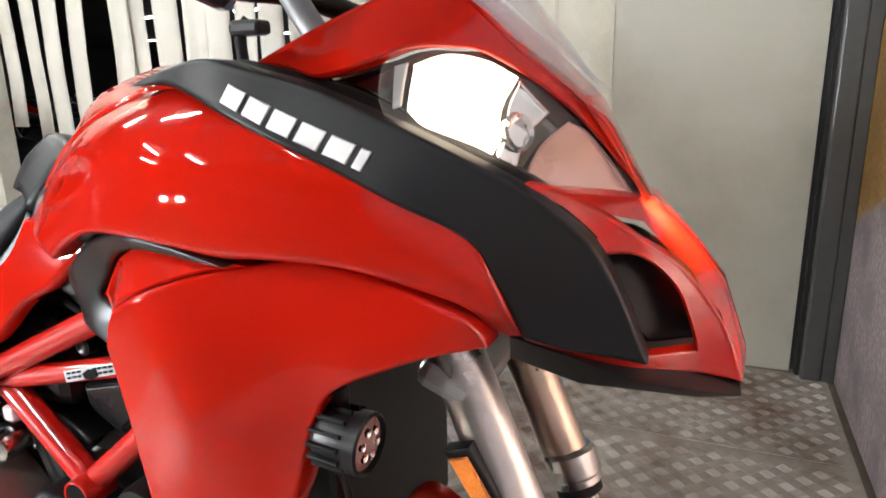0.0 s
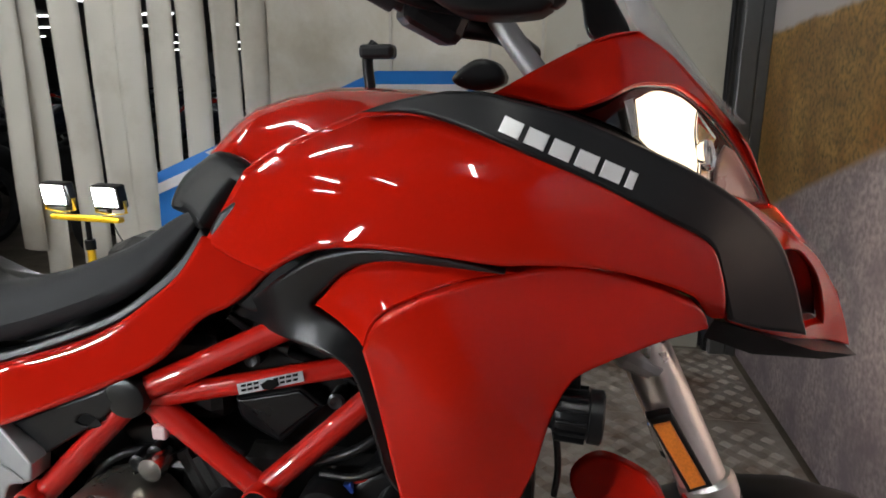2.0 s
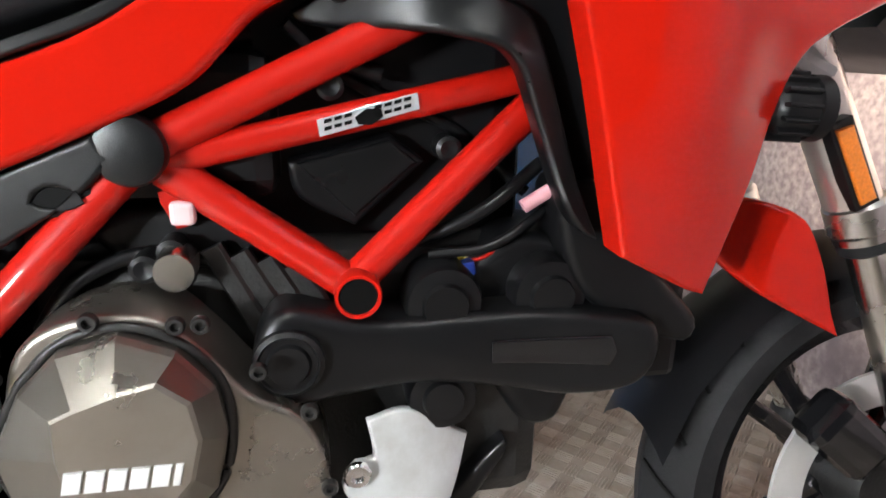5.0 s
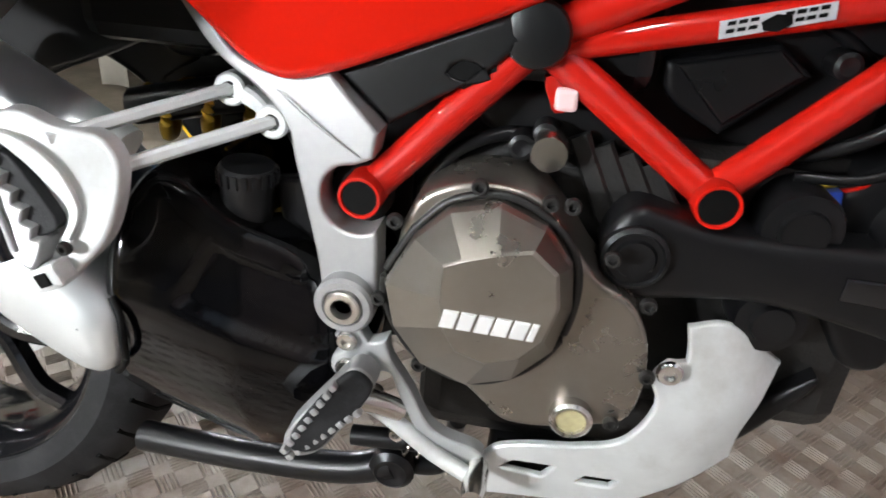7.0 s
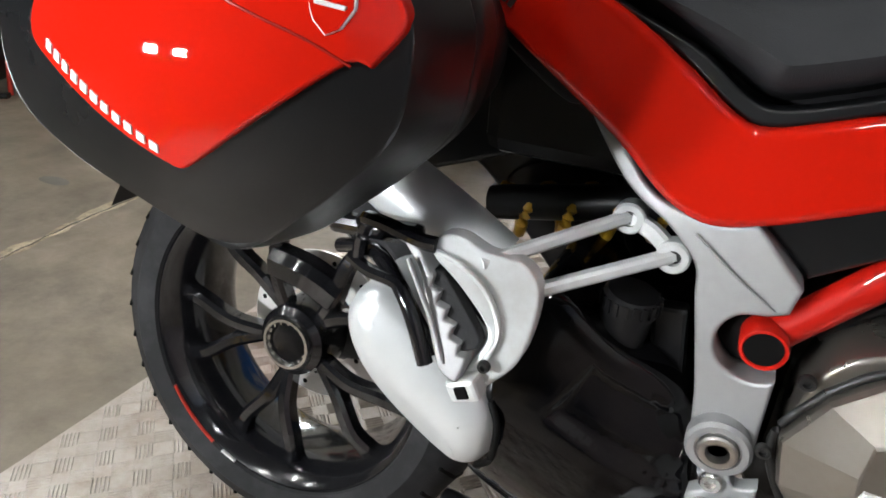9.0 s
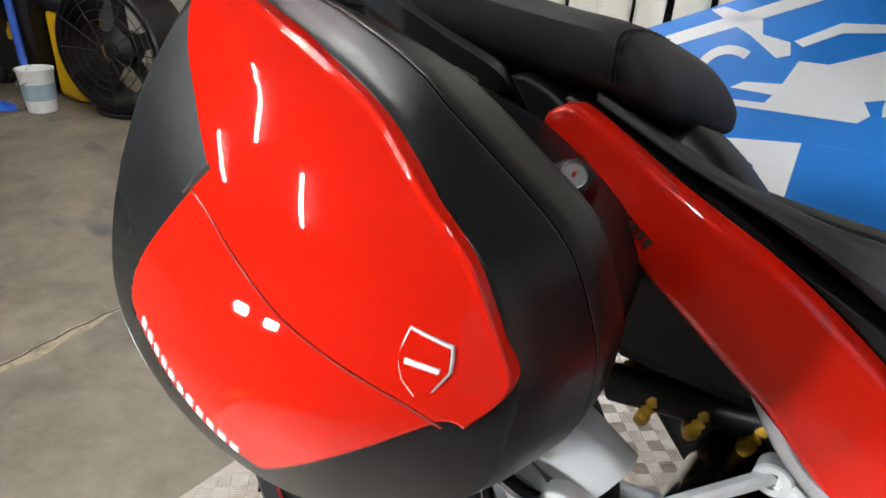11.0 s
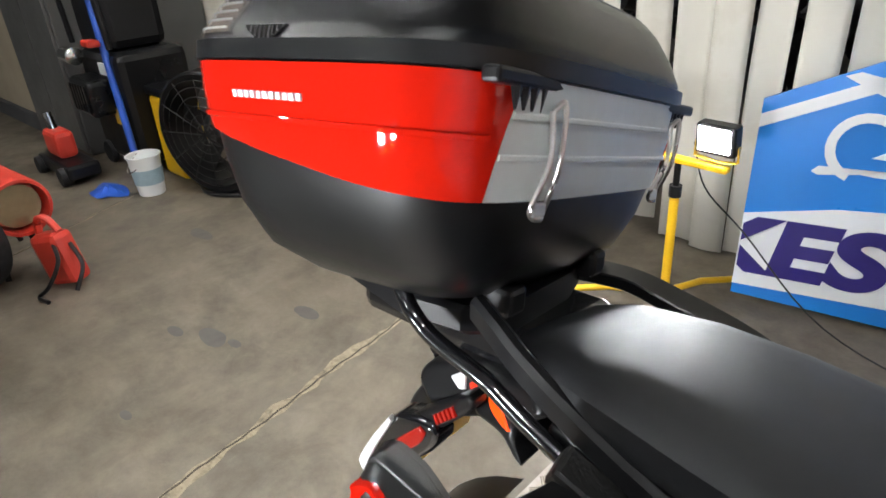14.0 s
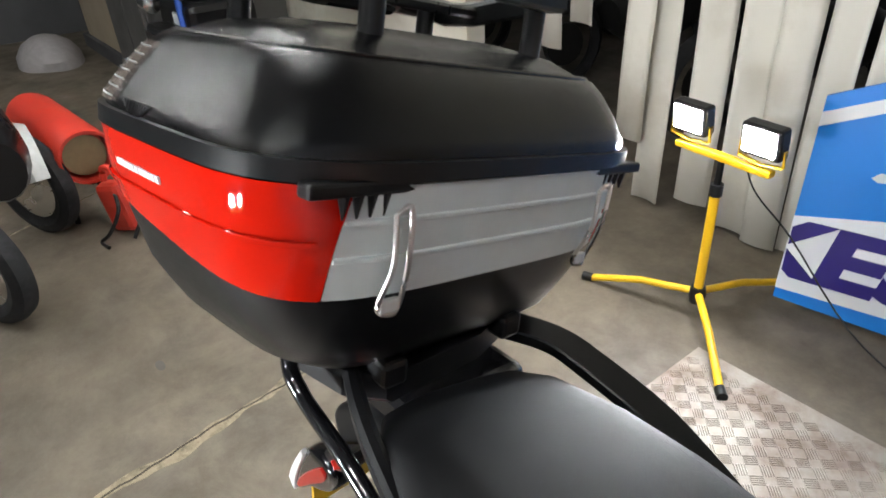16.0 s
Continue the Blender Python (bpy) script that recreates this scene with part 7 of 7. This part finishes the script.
slab("door_jamb", -5.62, -5.54, .96, 1.06, .12, 2.2, DARKW, dr)
# machine pile
pw = root("pressure_washer", -4.05, 1.2, 0, "black upright garage machine with labels", "machine")
slab("body", -4.4, -3.8, 1.0, 1.45, .06, .75, PLASD, pw, "", bev=.05)
slab("top", -4.35, -3.9, 1.02, 1.4, .75, 1.15, PLASD, pw, "", bev=.06)
slab("white_label", -4.05, -3.9, .985, 1.0, .62, .69, SIGNW, pw, "white paper label")
slab("yellow_label", -4.0, -3.85, .985, 1.0, .32, .42, YELL, pw, "yellow warning label")
for x in (-4.3, -3.9):
    lathe("wheel", [(.07, -.02), (.08, 0), (.07, .02)], (x, 1.0, .08), (0, 1, 0), RUBB, pw, "", n=20)
tube("frame_bar", [(-4.42, 1.0, .78), (-4.4, .98, 1.3), (-4.28, .97, 1.42), (-3.95, .97, 1.42), (-3.85, .98, 1.3), (-3.83, 1.0, .78)], .018, PLASD, pw, "black tube handle")
block("motor_cover", (.3, .16, .22), Matrix.Translation((-4.1, .93, .5)) @ pose(0, 0, 0, 0, 4, 0), PLAS, pw, "black ribbed motor cover", bev=.03)
for k in range(6):
    slab("cooling_rib", -4.22 + k * .045, -4.2 + k * .045, .84, .85, .42, .58, GLOSSB, pw)
lathe("silencer", [(.02, -.1), (.05, -.08), (.055, .08), (.02, .1)], (-4.32, .93, .72), (1, 0, 0), STEEL, pw, "dull steel silencer", n=18)
slab("orange_cap", -3.98, -3.86, .9, .97, .8, .84, REDG, pw, "red cap", bev=.01)
yb = root("yellow_box", -3.62, 1.2, 0, "yellow plastic tool box standing on the floor", "tool box")
slab("body", -3.78, -3.5, 1.12, 1.32, .0, .5, YELL, yb, "yellow plastic body", bev=.03)
slab("lid", -3.79, -3.49, 1.11, 1.33, .5, .56, PLASD, yb, "black lid", bev=.02)
rg = mesh_ob("rag", [(-3.75 + .16 * math.cos(a) * r_ * (1 + .3 * math.sin(3 * a)), .74 + .1 * math.sin(a) * r_, .004 + .03 * (1 - r_) * (1 + .5 * math.sin(4 * a))) for r_ in (1, .6, .15) for a in [2 * math.pi * j / 16 for j in range(16)]],
             [[i * 16 + j, i * 16 + (j + 1) % 16, (i + 1) * 16 + (j + 1) % 16, (i + 1) * 16 + j] for i in range(2) for j in range(16)] + [list(range(32, 48))], BLUEP)
tagged(rg, label="crumpled blue rag lying on the floor", category="rag")
pl = tube("blue_pole", [(-4.1, 1.05, 1.5), (-3.75, .95, .03)], .022, BLUEP, None, smooth=False)
tagged(pl, label="blue painted steel pole leaning on the machine", category="pole")
mk = root("trolley_jack", -4.25, .72, 0, "red and black trolley jack on the floor", "trolley jack")
slab("chassis", -4.55, -4.0, .62, .82, .04, .13, PLASD, mk, "", bev=.02)
slab("arm", -4.45, -4.2, .66, .78, .13, .3, REDG, mk, "red lifting arm", bev=.03)
for x in (-4.5, -4.08):
    lathe("caster", [(.055, -.03), (.06, 0), (.055, .03)], (x, .62, .06), (0, 1, 0), RUBB, mk, "", n=18)
lathe("handle_socket", [(.03, 0), (.03, .2)], (-4.35, .72, .2), (-.3, 0, 1), CHROME, mk, n=14)
bk = root("bucket", -3.5, .9, 0, "white plastic bucket with a torn label", "bucket")
lathe("pail", [(.07, 0), (.074, .004), (.092, .23), (.098, .23), (.098, .238), (.09, .238), (.072, .01), (.001, .01)], (-3.5, .9, 0), (0, 0, 1), BUCK, bk, "", n=32)
tube("handle", [(-3.59, .9, .225), (-3.555, .82, .17), (-3.48, .8, .155), (-3.42, .88, .215)], .003, STEEL, bk)
lathe("label", [(.0815, .07), (.0885, .16)], (-3.5, .9, .0), (0, 0, 1), mat("grey_blue_label", (.3, .4, .45), .5), bk, "", n=32)
fan = root("drum_fan", -3.15, 1.25, 0, "large black drum fan standing on the floor", "fan")
lathe("drum", [(.33, -.14), (.345, -.13), (.345, .13), (.33, .14), (.3, .13), (.3, -.13), (.33, -.14)], (-3.15, 1.25, .36), (.35, -1, 0), PLASD, fan, "", n=40)
lathe("motor", [(.09, -.05), (.1, .05), (.05, .1)], (-3.15, 1.25, .36), (.35, -1, 0), CAST, fan, "", n=24)
for k in range(5):
    a = 2 * math.pi * k / 5
    fa = Vector((.35, -1, 0)).normalized()
    fu, fv = Vector((0, 0, 1)), fa.cross(Vector((0, 0, 1)))
    bar("blade", [Vector((-3.15, 1.25, .36)) + (fu * math.cos(a) + fv * math.sin(a)) * r for r in (.08, .18, .28)], .09, .006, CAST, fan, up=fa)
for r_ in (.06, .11, .16, .21, .26, .3):
    lathe("guard_ring", [(r_, .135), (r_ + .004, .138), (r_, .141), (r_, .135)], (-3.15, 1.25, .36), (.35, -1, 0), CAST, fan, "", n=36)
for k in range(12):
    a = 2 * math.pi * k / 12
    fa = Vector((.35, -1, 0)).normalized()
    fu, fv = Vector((0, 0, 1)), fa.cross(Vector((0, 0, 1)))
    tube("guard_wire", [Vector((-3.15, 1.25, .36)) + fa * .14 + (fu * math.cos(a) + fv * math.sin(a)) * r for r in (.03, .32)], .003, CAST, fan, smooth=False, n=6)
bar("stand", [(-3.45, 1.2, .012), (-3.15, 1.1, .012), (-2.85, 1.3, .012)], .05, .024, PLASD, fan)
jk = root("jacket", -3.35, 1.9, .75, "black jacket hanging on the white wall", "jacket")
rings = []
for z, hw, dp in ((.72, .26, .07), (.9, .27, .08), (1.2, .25, .09), (1.45, .24, .09), (1.6, .2, .07), (1.68, .08, .04)):
    rings.append([Vector((-3.45 + hw * math.cos(t) * (1 + .08 * math.sin(5 * t + z * 7)), 1.86 + dp * math.sin(t) * (1 + .15 * math.sin(7 * t)), z)) for t in [2 * math.pi * j / 26 for j in range(26)]])
loft("jacket_body", rings, CLOTH, jk, "black cloth")
for s in (-1, 1):
    tube("sleeve", [(-3.45 + s * .2, 1.86, 1.58), (-3.45 + s * .3, 1.84, 1.25), (-3.45 + s * .31, 1.83, .9)], .07, CLOTH, jk)
rc = tube("red_hose", [(-3.1, 1.95, 1.7), (-3.05, 1.93, 1.3), (-3.02, 1.9, .95), (-3.05, 1.88, .7)], .035, REDG, None)
tagged(rc, label="red air hose bundle hanging on the wall", category="hose")
ext = root("fire_extinguisher", -2.9, 1.85, 0, "red fire extinguisher by the white wall", "fire extinguisher")
lathe("cylinder", [(.07, 0), (.075, .02), (.075, .34), (.05, .4), (.02, .42)], (-2.9, 1.85, .0), (0, 0, 1), REDG, ext, "", n=24)
block("valve", (.06, .03, .06), Matrix.Translation((-2.9, 1.85, .45)), PLASD, ext, bev=.008)
stl = root("stool", -2.72, 1.45, 0, "small red steel work stool", "stool")
block("seat", (.32, .24, .025), Matrix.Translation((-2.72, 1.45, .45)), REDG, stl, bev=.008)
for sx_ in (-1, 1):
    for sy_ in (-1, 1):
        tube("leg", [(-2.72 + sx_ * .13, 1.45 + sy_ * .09, .44), (-2.72 + sx_ * .16, 1.45 + sy_ * .12, .005)], .012, REDG, stl, smooth=False)
tube("stretcher", [(-2.87, 1.34, .15), (-2.57, 1.34, .15)], .009, REDG, stl, smooth=False)
ht = root("space_heater", -3.2, .06, 0, "red cylindrical space heater with a dark mouth", "heater")
hx_ = Vector((1, .12, -.05)).normalized()
lathe("barrel", [(.115, -.75), (.125, -.7), (.13, .0), (.125, .02), (.112, .02), (.11, -.1), (.001, -.12)], (-2.82, .1, .36), hx_, REDG, ht, "red steel barrel", n=36)
lathe("inner_cone", [(.095, -.02), (.04, -.08), (.001, -.09)], (-2.82, .1, .36), hx_, mat("sooty_brass", (.2, .15, .08), .5, metal=.5), ht, "", n=28)
for x in (-3.4, -2.95):
    tube("leg", [(x, 0, .24), (x, -.02, .01)], .014, PLASD, ht, smooth=False)
    tube("leg", [(x, .12, .24), (x, .16, .01)], .014, PLASD, ht, smooth=False)
ch = root("jump_starter", -2.72, .16, 0, "red portable jump starter with black leads", "jump starter")
block("case", (.17, .1, .24), Matrix.Translation((-2.72, .16, .13)) @ pose(0, 0, 0, 0, -12, 25), REDG, ch, "red plastic case", bev=.03)
bar("carry_handle", [(-2.8, .13, .22), (-2.79, .14, .3), (-2.73, .16, .31), (-2.68, .18, .26)], .03, .022, REDG, ch)
tube("lead", [(-2.68, .14, .22), (-2.6, .12, .16), (-2.62, .06, .06), (-2.66, .02, .012), (-2.58, .03, .012)], .009, PLASD, ch)
tube("lead", [(-2.66, .2, .2), (-2.58, .2, .12), (-2.55, .14, .03)], .009, PLASD, ch)
# a second motorcycle's wheel seen at the edge
nb = root("parked_scooter", -3.0, -.3, 0, "pale scooter parked beside the heater", "scooter", "parked bikes")
for x, y in ((-2.98, -.13), (-2.3, -.42)):
    ax_ = Vector((.55, -1, 0)).normalized()
    tw_ = lathe("wheel", [(.2, -.045), (.24, -.03), (.248, 0), (.24, .03), (.2, .045), (.16, .03), (.16, -.03), (.2, -.045)], (x, y, .25), ax_, RUBB, nb, "black tyre", n=40)
    lathe("rim", [(.165, -.02), (.165, .025), (.15, .03), (.08, .02), (.06, .035), (.001, .035)], (x, y, .25), ax_, STEEL, tw_, "polished wheel disc", n=30)
loft("mudguard", [[Vector((-2.98 + r * math.cos(t), -.13 + o, .25 + r * math.sin(t))) for t in [radians(20 + 14 * j) for j in range(11)]] + [Vector((-2.98 + (r + .012) * math.cos(t), -.13 + o, .25 + (r + .012) * math.sin(t))) for t in [radians(160 - 14 * j) for j in range(11)]] for o, r in ((-.06, .25), (0, .275), (.06, .25))], SILV, nb, "silver mudguard")
loft("body", [[Vector((x, -.25 + hw * math.cos(t), z + hh * math.sin(t))) for t in [2 * math.pi * j / 16 for j in range(16)]] for x, z, hw, hh in ((-3.3, .6, .08, .12), (-3.1, .55, .12, .2), (-2.7, .5, .14, .2), (-2.5, .5, .1, .12))], PLASD, nb, "")
junk = root("parts_heap", -6.6, .6, 0, "grey dust sheet over a heap of parts", "dust sheet")
rings = []
for z, r in ((0, .34), (.08, .33), (.17, .26), (.23, .15), (.25, .03)):
    rings.append([Vector((-6.6 + r * 1.2 * math.cos(t) * (1 + .1 * math.sin(3 * t + z * 20)), .55 + r * .8 * math.sin(t), z)) for t in [2 * math.pi * j / 24 for j in range(24)]])
loft("sheet", rings, mat("grey_sheet", (.3, .28, .28), .9, vary=.2, scale=20), junk)

# dark motorcycles in the showroom behind the strips
def far_bike(name, colour):
    b = root(name, 0, 0, 0, "dark motorcycle parked in the dim showroom", "motorcycle", "showroom motorcycles")
    for x in (-.7, .7):
        lathe("wheel", [(.25, -.06), (.31, 0), (.25, .06), (.23, 0), (.25, -.06)], (x, 0, .31), (0, 1, 0), RUBB, b, n=24)
        lathe("hub_disc", [(.14, -.03), (.14, .03)], (x, 0, .31), (0, 1, 0), CAST, b, n=18)
    loft("engine", [[Vector((x, .14 * math.cos(t), .45 + h * math.sin(t))) for t in [2 * math.pi * j / 12 for j in range(12)]] for x, h in ((-.35, .1), (-.2, .2), (.2, .22), (.4, .12))], CAST, b)
    loft("tank", [[Vector((x, w * math.cos(t), z + h * math.sin(t))) for t in [2 * math.pi * j / 14 for j in range(14)]] for x, z, w, h in ((-.2, .8, .08, .05), (-.05, .86, .15, .11), (.25, .88, .15, .12), (.4, .86, .08, .06))], colour, b)
    loft("seat", [[Vector((x, w * math.cos(t), z + .05 * math.sin(t))) for t in [2 * math.pi * j / 12 for j in range(12)]] for x, z, w in ((-.85, .92, .05), (-.6, .86, .12), (-.2, .8, .1))], SEAT, b)
    tube("bars", [(.3, -.38, 1.02), (.4, -.15, 1.05), (.45, 0, 1.02), (.4, .15, 1.05), (.3, .38, 1.02)], .015, PLASD, b)
    for y in (-.1, .1):
        tube("fork", [(.42, y, 1.0), (.7, y, .31)], .025, STEEL, b, smooth=False)
    lathe("headlamp", [(.02, -.1), (.08, -.04), (.09, .02), (.001, .03)], (.52, 0, .92), (1, 0, 0), CHROME, b, n=20)
    tube("mirror", [(.4, .15, 1.05), (.38, .25, 1.2)], .006, PLASD, b, smooth=False)
    tube("mirror", [(.4, -.15, 1.05), (.38, -.25, 1.2)], .006, PLASD, b, smooth=False)
    return b


DARKT = mat("dark_blue_tank", (.02, .025, .04), .25, coat=.5)
fb = far_bike("showroom_motorcycle", DARKT)
fr = far_bike("showroom_motorcycle", RED)
spots = [(-7 + 1.15 * i + rng.uniform(-.1, .1), y + rng.uniform(-.2, .2), 70 + rng.uniform(-12, 12)) for y in (3.7, 5.6, 7.4) for i in range(8)] + [(-13 + 1.5 * i + rng.uniform(-.2, .2), y + rng.uniform(-.3, .3), 75 + rng.uniform(-15, 15)) for y in (10.0, 13.0) for i in range(10)]
for i, (x, y, a) in enumerate(spots):
    src = fr if i % 5 == 2 else fb
    if i in (0, 2):
        src.matrix_world = pose(x, y, 0, 0, 0, a)
    else:
        copy_thing(src, pose(x, y, 0, 0, 0, a))
